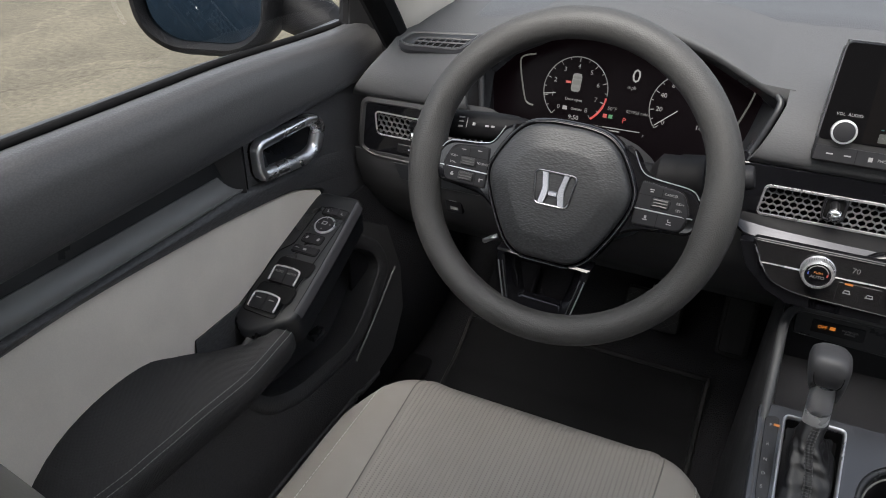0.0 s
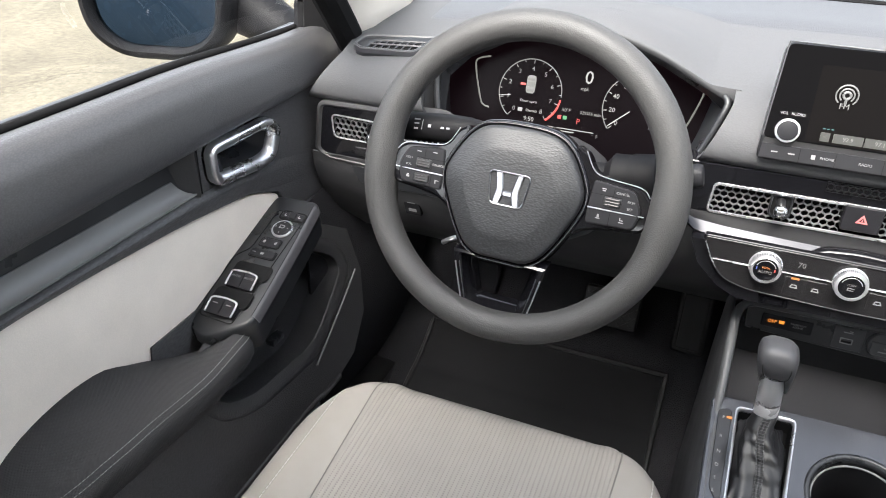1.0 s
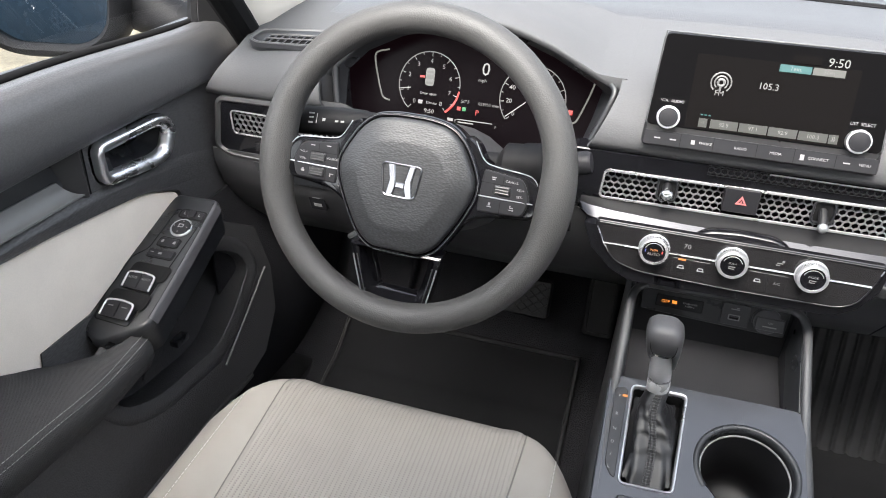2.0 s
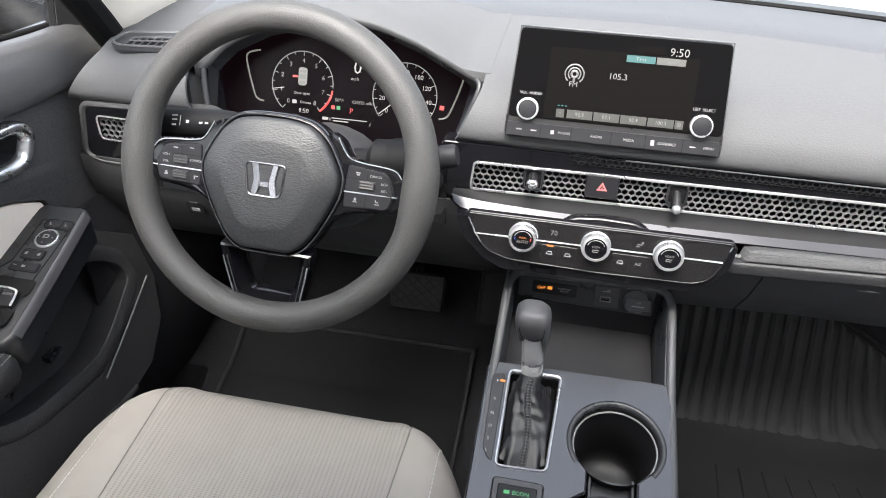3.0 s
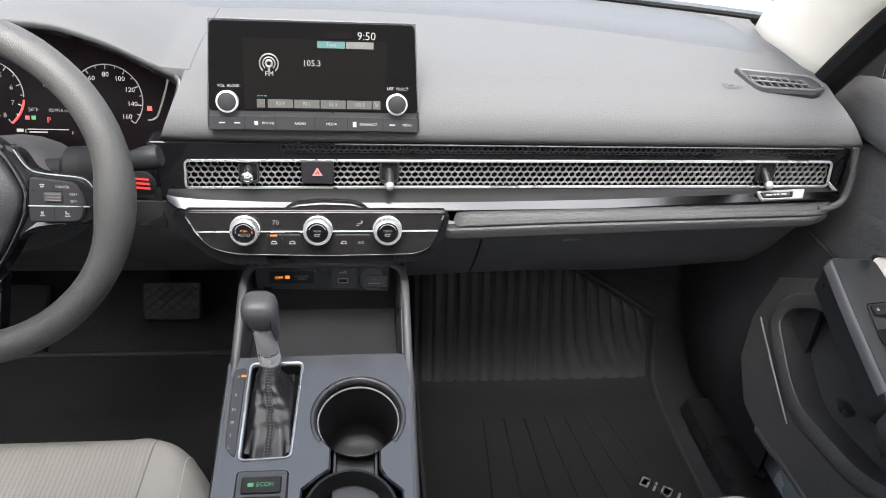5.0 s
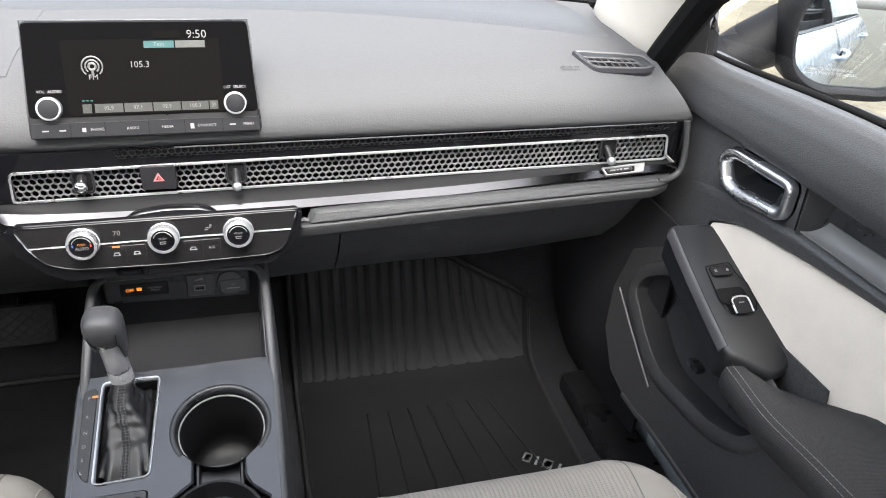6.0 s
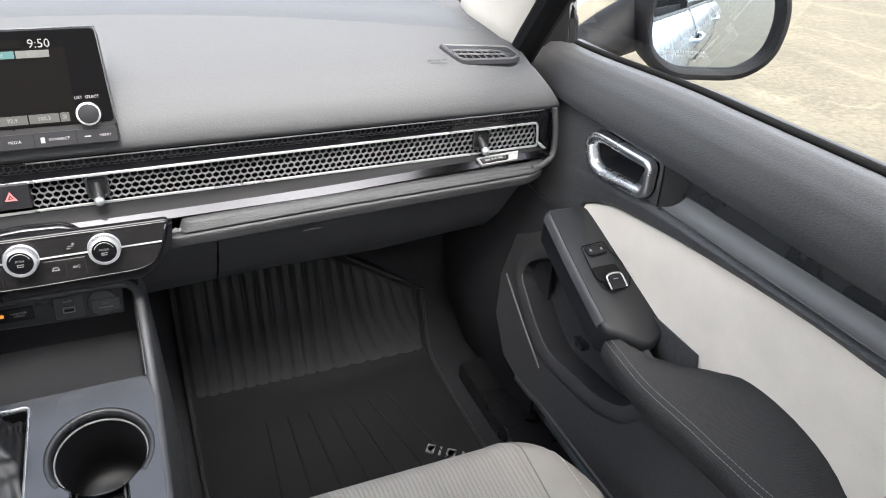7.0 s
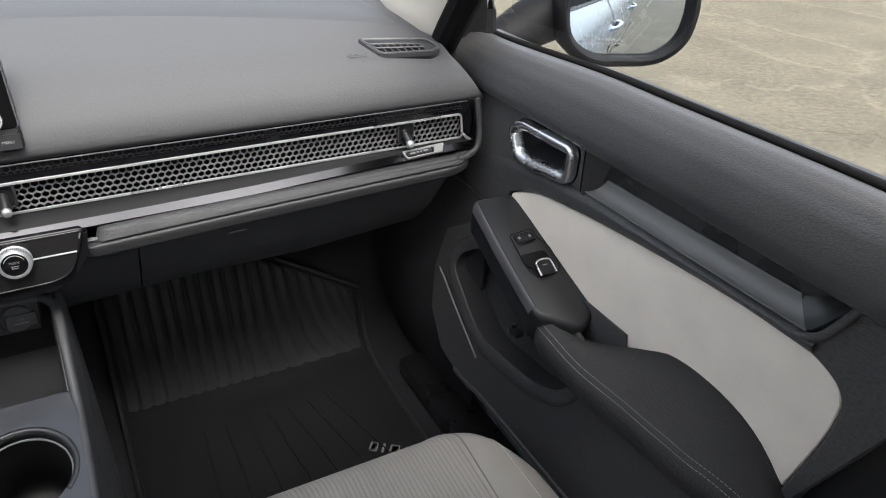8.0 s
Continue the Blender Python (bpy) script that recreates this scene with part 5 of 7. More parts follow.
# passenger end: lever in a bright-framed slot, end cap with its reflections coloured in
ef = Frame((0.604, 0.6285, 0.8312), (1, 0, 0.02), (0, 0.875, 0.484))
lo_ = rounded([(-0.0369, 0.0024), (0.0305, 0.0055), (0.0225, -0.0094), (-0.0335, -0.0108)], 0.0018)
bm = BM()
slot_o = rounded([(-0.0336, 0.0000), (0.0130, 0.0016), (0.0095, -0.0074), (-0.0315, -0.0092)], 0.0015)
plate(bm, ef, lo_, [slot_o], 0.006, 0.0006, w=0.0035)
part("lever_frame", bm, TROUGH, vent, "light grey frame round the lever", 40)
bm = BM()
plate(bm, ef, inset(slot_o, -0.0004), (), 0.002, 0.0, w=0.0022)
part("lever_slot", bm, HOLE, vent)
bm = BM()
plate(bm, ef, rounded([(-0.0318, -0.0010), (0.0080, 0.0004), (0.0062, -0.0062), (-0.0302, -0.0080)], 0.0012), (), 0.004, 0.0008, w=0.0042)
lv = part("vent_lever", bm, BLACK, vent)
bars("lever_mark", ef.moved(-0.011, -0.0038, 0.0042), [(-0.012, -0.0006, 0.008, 0.0020), (-0.004, 0.0, 0.003, 0.0020), (0.001, 0.0002, 0.003, 0.0020), (0.009, 0.0006, 0.007, 0.0022)], INK, lv)
ends = [(0.6715, 0.8755), (0.6790, 0.8815), (0.6830, 0.8760), (0.6845, 0.8600), (0.6830, 0.8440), (0.6780, 0.8375), (0.6720, 0.8440), (0.6690, 0.8520), (0.6685, 0.8640)]
ends = rounded(ends, 0.002)
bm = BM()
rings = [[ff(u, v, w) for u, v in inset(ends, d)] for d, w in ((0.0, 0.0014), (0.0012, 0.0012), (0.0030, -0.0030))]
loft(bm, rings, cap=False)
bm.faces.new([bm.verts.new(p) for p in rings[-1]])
part("end_cap", bm, LEDGE, vent, "hollow end cap, metallic for its light oval reflection", 40)
bm = BM()
plate(bm, Frame((0.6725, 0.6320, 0.8385), (0.72, -0.05, -0.69), (0.62, -0.45, 0.65)), rounded([(-0.012, 0.0012), (0.012, 0.0030), (0.012, -0.0020), (-0.011, -0.0016)], 0.0008), (), 0.003, 0.0006, w=0.001)
part("end_glint", bm, TROUGH, vent, "light grey strip for the end cap's diagonal reflection", 40)
bm = BM()
tube(bm, smooth_path([(0.648, 0.612, 0.8165), (0.664, 0.6135, 0.8182), (0.6800, 0.617, 0.8250), (0.6868, 0.621, 0.8365), (0.6885, 0.625, 0.8615), (0.6845, 0.630, 0.8965)], 6), 0.0046, n=12)
part("end_frame", bm, LIP_PAD, vent, "dark rounded frame round the strip's end", 70)

# driver's outer vent
dv = thing("driver_vent", "driver's honeycomb air vent in gloss black bezel", "air vent", (-0.60, 0.645, 0.80))
fo = rounded([(-0.690, 0.815), (-0.680, 0.885), (-0.50, 0.889), (-0.46, 0.86), (-0.46, 0.80), (-0.67, 0.806)], 0.01)
ho = rounded([(-0.662, 0.8385), (-0.664, 0.871), (-0.505, 0.868), (-0.505, 0.8385)], 0.007)
bm = BM()
plate(bm, ff, fo, [ho], 0.03, 0.002)
part("bezel", bm, PIANO, dv, "gloss black bezel")
bm = BM()
loft(bm, [[ff(u, v, w) for u, v in inset(ho, d)] for d, w in ((-0.0012, 0.0), (-0.001, 0.0014), (0.0006, 0.0014), (0.001, 0.0))], cap=False)
part("bright_frame", bm, RING, dv, sharp=70)
part("honeycomb", honeycomb(-0.663, -0.505, 0.8385, 0.8705, 0.642, 0.0084, 0.0006, 0.004), HEX, dv)
bm = BM()
grid(bm, 2, 2, lambda i, j: Vector((-0.67 + 0.18 * i, 0.662, 0.83 + 0.05 * j)))
part("backing", bm, HOLE, dv)
vent_knob(-0.598, 0.640, 0.854, dv, 0.004)
bm = BM()
loft(bm, [[ff(u, v, w) for u, v in inset(fo, d)] for d, w in ((0.003, 0.0), (0.0, 0.003), (-0.005, 0.001), (-0.006, -0.02))], cap=False)
part("surround", bm, DARK, dv, "dark surround", 60)
bm = BM()
plate(bm, ff.moved(-0.606, 0.823), rect(0.05, 0.013, 0.002), (), 0.004, 0.0006, w=0.002)
part("vent_lever", bm, BLACK, dv)
bars("lever_mark", ff.moved(-0.602, 0.823, 0.002), [(0.0, 0, 0.022, 0.002), (0.018, 0, 0.004, 0.006)], INK, dv)

# ---- touchscreen ----
scr = thing("infotainment_display", "black infotainment screen with knobs, radio page lit", "display", (0, 0.65, 0.90))
a = math.degrees(math.atan2(0.6585 - 0.624, 1.025 - 0.911))
sf = tilted(-0.002, 0.641, 0.968, a)
so = rounded([(-0.1225, -0.0605), (0.1225, -0.0605), (0.1165, 0.0640), (-0.1165, 0.0640)], 0.009)
bm = BM()
plate(bm, sf, so, (), 0.030, 0.003)
part("case", bm, BLACK, scr, "black display case")
bm = BM()
plate(bm, sf, inset(rounded([(-0.1215, -0.0385), (0.1215, -0.0385), (0.1165, 0.0640), (-0.1165, 0.0640)], 0.008), 0.0020), (), 0.002, 0.0005, w=0.0015)
face = part("glass", bm, SCREEN, scr, "dark glossy screen glass")
bm = BM()
tube(bm, [sf(-0.1205, -0.035, 0.0), *[sf(x, 0.0640, 0.0) for x in (-0.115, -0.06, 0, 0.06, 0.115)], sf(0.1205, -0.035, 0.0)], 0.0010, n=6)
part("bright_edge", bm, RAIL, scr)
for x in (-0.0975, 0.095):
    bm = BM()
    lathe(bm, sf.moved(x, -0.0265, 0.0015), [(0.0126, 0.0), (0.0126, 0.006), (0.0121, 0.0072), (0.0106, 0.0075), (0.0104, 0.0066), (0, 0.0066)], 36)
    kn = part("knob", bm, RING, scr, "chrome-ringed rotary knob")
    bm = BM()
    lathe(bm, sf.moved(x, -0.0265, 0.0015), [(0.0104, 0.0060), (0.0102, 0.0079), (0.009, 0.0084), (0, 0.0084)], 36)
    part("knob_face", bm, BUTTON, kn)
lettering("legend", "VOL  AUDIO", 0.0044, sf.moved(-0.096, -0.009, 0.0017), INK, face)
lettering("legend", "LIST  SELECT", 0.0044, sf.moved(0.096, -0.009, 0.0017), INK, face)
bm = BM()
plate(bm, sf, inset(rounded([(-0.1225, -0.0605), (0.1225, -0.0605), (0.1215, -0.0405), (-0.1215, -0.0405)], 0.003), 0.002), (), 0.002, 0.0006, w=0.002)
keys = part("key_strip", bm, BUTTON, scr, "row of black hard keys")
for x, t in ((-0.105, "I<<"), (-0.088, ">>I"), (-0.053, "PHONE"), (-0.0165, "RADIO"), (0.0195, "MEDIA"), (0.062, "CONNECT"), (0.090, "BACK"), (0.1075, "MENU")):
    if t in ("I<<", ">>I", "BACK"):
        bars("mark", sf.moved(x, -0.0505, 0.002), [(0, 0, 0.0065, 0.0014)], INK, keys)
    else:
        lettering("legend", t, 0.0042, sf.moved(x, -0.0505, 0.0022), INK, keys)
bars("mark", sf.moved(-0.0665, -0.0505, 0.002), [(0, 0, 0.004, 0.0045)], INK, keys)
bars("mark", sf.moved(0.046, -0.0505, 0.002), [(0, 0, 0.004, 0.006)], INK, keys)
for x in (-0.080, -0.045, 0.0, 0.038, 0.079):
    bm = BM()
    plate(bm, sf.moved(x, -0.0505, 0.0022), rect(0.0006, 0.016, 0), (), 0.0004, 0)
    part("key_gap", bm, HOLE, keys)
bm = BM()
plate(bm, sf, rounded([(-0.079, -0.0345), (0.083, -0.0345), (0.083, 0.0440), (-0.079, 0.0440)], 0.001), (), 0.0006, 0.0001, w=0.0017)
part("screen_page", bm, PAGE, face, "faintly lit screen area")
sc = sf.moved(0.0, 0.0, 0.0020)
lettering("clock", "9:50", 0.0125, sc.moved(0.060, 0.0485), WHITE_LIT, face)
bars("status_box", sc, [(0.029, 0.049, 0.028, 0.008)], PAGE, face)
bars("tab", sc, [(0.020, 0.0385, 0.031, 0.0075)], TEAL_LIT, face, "teal lit tab")
bars("tab", sc, [(0.0525, 0.0385, 0.031, 0.0075)], GREY_LIT, face)
lettering("legend", "Text", 0.006, sc.moved(0.020, 0.0385, 0.0008), WHITE_LIT, face)
lettering("legend", "Scan", 0.006, sc.moved(0.0525, 0.0385, 0.0008), DIM_LIT, face)
lettering("frequency", "105.3", 0.0095, sc.moved(-0.002, 0.0175), WHITE_LIT, face)
bm = BM()
for r in (0.0105, 0.0068):
    tube(bm, [sc(-0.050 + r * math.cos(radians(a)), 0.0165 + r * math.sin(radians(a)), 0.0004) for a in range(-50, 231, 20)], 0.0009, n=4)
tube(bm, [sc(-0.050 + 0.0035 * math.cos(radians(a)), 0.0165 + 0.0035 * math.sin(radians(a)), 0.0004) for a in range(0, 360, 30)], 0.0014, closed=True, n=4)
tube(bm, [sc(-0.050, 0.0145, 0.0004), sc(-0.050, 0.0075, 0.0004)], 0.0013, n=4)
part("radio_symbol", bm, DIM_LIT, face)
lettering("legend", "FM", 0.008, sc.moved(-0.050, 0.005), WHITE_LIT, face)
bars("preset_bar", sc, [(-0.0665 + 0.006, -0.028, 0.009, 0.0095), *[(-0.0385 + 0.030 * k, -0.028, 0.0285, 0.0095) for k in range(4)], (0.0715, -0.028, 0.009, 0.0095)], OLIVE_LIT, face)
for k, t in enumerate(("92.9", "97.1", "92.9", "100.3")):
    lettering("preset", t, 0.0058, sc.moved(-0.0385 + 0.030 * k, -0.028, 0.0008), WHITE_LIT, face)
lettering("arrow", "»", 0.010, sc.moved(0.0715, -0.027, 0.0008), WHITE_LIT, face)
lettering("arrow", "<", 0.007, sc.moved(-0.0605, -0.028, 0.0008), GREY_LIT, face)
bars("page_dots", sc, [(-0.063 + 0.004 * k, -0.0195, 0.0025, 0.0012) for k in range(3)], TEAL_LIT, face)

# ---- climate panel ----
hv = thing("climate_control_panel", "black climate panel with three chrome-ringed knobs", "climate panel", (0, 0.60, 0.755))
hf = tilted(-0.001, 0.592, 0.797, 8)
po = rounded([(-0.1548, 0.0218), (-0.1382, -0.0126), (-0.1270, -0.0240), (-0.1012, -0.0318), (0.0062, -0.0343), (0.118, -0.0322), (0.1355, -0.0250), (0.1472, -0.002), (0.1540, 0.0219)], [0.003, 0.01, 0.012, 0.02, 0.02, 0.012, 0.012, 0.01, 0.003])
bm = BM()
plate(bm, hf, inset(po, -0.0025), (), 0.010, 0.001, w=-0.002)
loft(bm, [[hf(u, v, w) for u, v in ((-0.17, 0.0165), (-0.158, -0.012), (-0.132, -0.036), (-0.108, -0.047), (0.118, -0.045), (0.140, -0.032), (0.156, -0.008), (0.16, 0.0165))] for w in (-0.004, -0.04)])
grid(bm, 20, 2, lambda i, j: hf(-0.156 + 0.311 * i, 0.0235, -0.006).lerp(ledge((-0.156 + 0.311 * i + 0.182) / 0.862, 1.0), j))
part("housing", bm, PIANO, hv, "gloss black surround")
bm = BM()
plate(bm, hf, po, (), 0.004, 0.001, w=0.0005)
part("face", bm, FASCIA, hv, "gloss black face")
bm = BM()
loft(bm, [[hf(u, v, w) for u, v in inset(po, d)] for d, w in ((-0.0012, 0.0003), (-0.0006, 0.0011), (0.0006, 0.0011), (0.0010, 0.0003))], cap=False)
part("rim_line", bm, PIANO, hv, sharp=70)
bm = BM()
tube(bm, [hf(-0.1445, -0.0025, 0.0010), hf(0.1455, -0.0008, 0.0010)], 0.0011, n=6)
part("bright_line", bm, RING, hv, "thin bright line across the panel")
for q in (((-0.1535, 0.0170), (-0.1450, -0.0010), (-0.1370, -0.0125)), ((0.1525, 0.0195), (0.1505, 0.0140))):
    bm = BM()
    tube(bm, [hf(u, v, 0.0012) for u, v in q], 0.0008, n=6)
    part("bright_corner", bm, SATIN, hv)
for i, x in enumerate((-0.086, 0.0, 0.084)):
    kf = hf.moved(x, 0.0010, 0.0)
    bm = BM()
    lathe(bm, kf, [(0.0178, 0.0005), (0.0178, 0.002), (0.0170, 0.003), (0.0167, 0.011), (0.0160, 0.013), (0.0132, 0.0135), (0.0128, 0.0115), (0, 0.0115)], 48)
    k = part("knob", bm, RING, hv, "chrome-ringed rotary knob", 30)
    bm = BM()
    for q in range(60):
        c = 2 * math.pi * q / 60
        tube(bm, [kf(0.0169 * math.cos(c), 0.0169 * math.sin(c), 0.004), kf(0.0167 * math.cos(c), 0.0167 * math.sin(c), 0.0105)], 0.0004, n=4)
    part("knurling", bm, SATIN, k)
    bm = BM()
    lathe(bm, kf, [(0.0129, 0.0112), (0.0129, 0.0122), (0, 0.0122)], 32)
    part("knob_face", bm, PIANO, k)
    bm = BM()
    tube(bm, [kf(0.0105 * math.cos(radians(c)), 0.0105 * math.sin(radians(c)), 0.0123) for c in range(20, 161, 14)], 0.0005, n=4)
    part("scale", bm, INK, k)
    if i == 0:
        lettering("legend", "PUSH", 0.0036, kf.moved(0, 0.002, 0.0124), AMBER_LIT, k)
        lettering("legend", "AUTO", 0.0052, kf.moved(0, -0.003, 0.0124), DIM_LIT, k)
        bars("cold_mark", kf.moved(-0.0095, 0.0005, 0.0122), [(0, 0, 0.0015, 0.003)], glow("blue_lit", (0.1, 0.2, 1.0), 0.5), k)
        bars("hot_mark", kf.moved(0.0095, 0.0005, 0.0122), [(0, 0, 0.0015, 0.003)], RED_LIT, k)
    else:
        lettering("legend", "PUSH" if i == 1 else "MODE", 0.0036, kf.moved(0, 0.002, 0.0124), DIM_LIT, k)
        bars("mark", kf.moved(0, -0.003, 0.0122), [(0, 0.0012, 0.007, 0.0009), (0, -0.0012, 0.0055, 0.0009), (-0.003, 0, 0.0009, 0.003)], DIM_LIT, k)
lettering("temperature", "70", 0.0085, hf.moved(-0.050, 0.0095, 0.0008), DIM_LIT, hv)
bars("air_mark", hf.moved(0.051, 0.008, 0.0005), [(0.002, 0.003, 0.0025, 0.0025), (-0.001, 0.0005, 0.006, 0.0010), (-0.003, -0.002, 0.004, 0.0012)], DIM_LIT, hv)
bars("lit_mark", hf.moved(-0.053, -0.0070, 0.0005), [(0, 0, 0.008, 0.0022)], AMBER_LIT, hv)
for x, t in ((-0.053, ""), (-0.031, ""), (0.031, ""), (0.052, "A/C")):
    bm = BM()
    plate(bm, hf.moved(x, -0.0180), rect(0.0205, 0.024, 0.001), (), 0.003, 0.0004, w=0.0009)
    k = part("key", bm, FASCIA, hv)
    if t:
        lettering("legend", t, 0.0046, hf.moved(x, -0.0165, 0.0011), INK, k)
    else:
        bars("mark", hf.moved(x, -0.0165, 0.0009), [(0, -0.0012, 0.008, 0.0010), (-0.0028, 0, 0.001, 0.0024), (0.0028, 0, 0.001, 0.0024), (0, 0.0020, 0.0055, 0.0009)], INK, k)

# ---- lower dash, glove box ----
def along(profile, x):
    """A point finder on a profile of (y, z) points, for one place along the dash."""
    def at(j):
        k = j * (len(profile) - 1)
        q = min(int(k), len(profile) - 2)
        a, b = Vector((x, *profile[q])), Vector((x, *profile[q + 1]))
        return a.lerp(b, k - q)
    return at


def glove_lip(i, j):
    x = 0.161 + 0.512 * i
    T, B = 0.8075 + 0.026 * (x - 0.161), 0.7935 + 0.042 * (x - 0.161) - 0.008 * max(0.0, x - 0.34)
    p = along([(0.624, T + 0.001), (0.6175, T + 0.0004), (0.6135, T - 0.0004), (0.6100, T - 0.0025), (0.6070, B + 0.006), (0.6042, B + 0.0012), (0.6048, B), (0.616, B - 0.0006)], x)(j)
    fade = min(1.0, i / 0.012) ** 0.5
    turn = max(0.0, (i - 0.94) / 0.06) ** 2
    return p + Vector((0.017 * (1 - j) * max(0.0, 1 - i * 8), 0.012 * (1 - fade) + 0.016 * turn, 0.003 * turn))


def lower_ledge(i, j):
    x = 0.146 + 0.524 * i
    B, L = 0.7922 + 0.042 * (x - 0.161) - 0.008 * max(0.0, x - 0.34), 0.772 + 0.043 * (x - 0.15)
    p = along([(0.616, B), (0.6045, B - 0.0004), (0.6024, B - 0.002), (0.6022, B - 0.005), (0.6050, L + 0.003), (0.6085, L), (0.630, L - 0.002)], x)(j)
    turn = max(0.0, (i - 0.92) / 0.08) ** 2
    return p + Vector((0, 0.016 * turn + 0.012 * max(0.0, 1 - i / 0.03) ** 2, 0))


bm = BM()
grid(bm, 60, 28, glove_lip)
part("padded_lip", bm, LIP_PAD, dash, "grained padded lip above the glove box", 60)
bm = BM()
grid(bm, 60, 24, lower_ledge)
part("lower_ledge", bm, LIP_PAD, dash, "grained lower ledge", 60)
bm = BM()
block(bm, (0.656, 0.632, 0.784), (0.672, 0.76, 0.820), 0.004)
part("end_panel", bm, STALK, dash, "dark panel closing the dash beside the door")
gb = thing("glove_box", "dark plastic glove box lid with latch", "glove box", (0.42, 0.68, 0.64))
LID = [(0.615, 0.797), (0.640, 0.776), (0.662, 0.742), (0.690, 0.700), (0.735, 0.650), (0.775, 0.625), (0.86, 0.615)]


def lid(x0, x1):
    def at(i, j):
        k = j * (len(LID) - 1)
        q = min(int(k), len(LID) - 2)
        f = k - q
        x = x0 + (x1 - x0) * i
        sag = -0.010 * max(0, (0.30 - x) / 0.15) * j + 0.03 * max(0, (x - 0.45) / 0.25) * j
        return Vector((x, LID[q][0] * (1 - f) + LID[q + 1][0] * f, LID[q][1] * (1 - f) + LID[q + 1][1] * f + sag))
    return at


bm = BM()
grid(bm, 30, 18, lid(0.213, 0.645), 0.004)
part("lid", bm, LID_DARK, gb, "dark plastic lid", 60)
bm = BM()
tube(bm, [(0.250, 0.6610, 0.7402), (0.290, 0.6600, 0.7424), (0.330, 0.6595, 0.7446)], 0.0016, n=6)
part("latch_slot", bm, HOLE, gb)
bm = BM()
tube(bm, smooth_path([(0.325, 0.6570, 0.7452), (0.338, 0.6550, 0.7468), (0.353, 0.6575, 0.7460)]), 0.0026, n=8, flat=0.6)
part("latch", bm, TROUGH, gb, "grey latch pull")
bm = BM()
grid(bm, 8, 18, lid(0.108, 0.2105), 0.004)
part("side_cover", bm, LID_DARK, dash, "dark plastic cover beside the glove box", 60)
bm = BM()
grid(bm, 8, 4, lambda i, j: Vector((0.10 + 0.60 * i, 0.86 + 0.27 * j, 0.615 + 0.04 * j)), 0.004)
part("underside", bm, DARK, dash)
# driver's lower cover
bm = BM()
KNEE = [(0.640, 0.812), (0.642, 0.790), (0.655, 0.755), (0.690, 0.700), (0.74, 0.650), (0.80, 0.63)]


def knee(i, j):
    k = j * (len(KNEE) - 1)
    q = min(int(k), len(KNEE) - 2)
    f = k - q
    return Vector((-0.70 + 0.602 * i, KNEE[q][0] * (1 - f) + KNEE[q + 1][0] * f, KNEE[q][1] * (1 - f) + KNEE[q + 1][1] * f))


grid(bm, 20, 15, knee, 0.004)
part("knee_cover", bm, DARK, dash, "dark plastic cover below the steering column", 60)
bm = BM()
kf = tilted(-0.585, 0.641, 0.790, -10)
plate(bm, kf, rounded([(-0.055, 0.012), (-0.045, -0.018), (0.08, -0.018), (0.08, 0.012)], 0.006), (), 0.01, 0.002, w=0.003)
sp = part("switch_panel", bm, SMOOTH, dash)
bm = BM()
plate(bm, kf.moved(-0.012, -0.004), rect(0.024, 0.018, 0.002), (), 0.003, 0.0008, w=0.005)
k = part("button", bm, BUTTON, sp)
bm = BM()
lathe(bm, kf.moved(-0.012, -0.004, 0.005), [(0.005, 0.0), (0.005, 0.0004), (0.0035, 0.0004), (0.0035, 0.0)], 16)
part("mark", bm, INK, k)
bm = BM()
plate(bm, tilted(-0.553, 0.660, 0.745, -20), rect(0.026, 0.04, 0.003), (), 0.006, 0.001, w=0.004)
k = part("button", bm, BUTTON, dash)
bars("mark", tilted(-0.553, 0.660, 0.745, -20).moved(0, 0, 0.004), [(0, 0.008, 0.012, 0.006), (0, -0.009, 0.012, 0.006)], INK, k)
bm = BM()
tube(bm, smooth_path([(-0.50, 0.648, 0.70), (-0.487, 0.640, 0.712), (-0.478, 0.642, 0.716)]), 0.004, n=6)
part("hood_release", bm, SATIN, dash, "small bonnet release mark")
# wall between column and climate panel, with the start button
bm = BM()
grid(bm, 10, 8, lambda i, j: Vector((-0.270 + 0.080 * i, 0.655 - 0.014 * i, 0.775 + 0.10 * j)), 0.004)
part("inner_bezel", bm, PIANO, dash, "gloss black bezel beside the column")
bm = BM()
sb = Frame((-0.2105, 0.6425, 0.8355), (1, -0.18, 0), (0, 0, 1))
lathe(bm, sb, [(0.016, 0.0), (0.016, 0.004), (0.0145, 0.005), (0, 0.005)], 28)
st = part("start_button", bm, BUTTON, dash, "round engine start button")
bm = BM()
for v in (-0.006, 0.0, 0.006):
    plate(bm, sb.moved(0, v, 0.0055), rect(0.018, 0.003, 0.0005), (), 0.0004, 0)
part("lit_mark", bm, RED_LIT, st, "red lit marking")

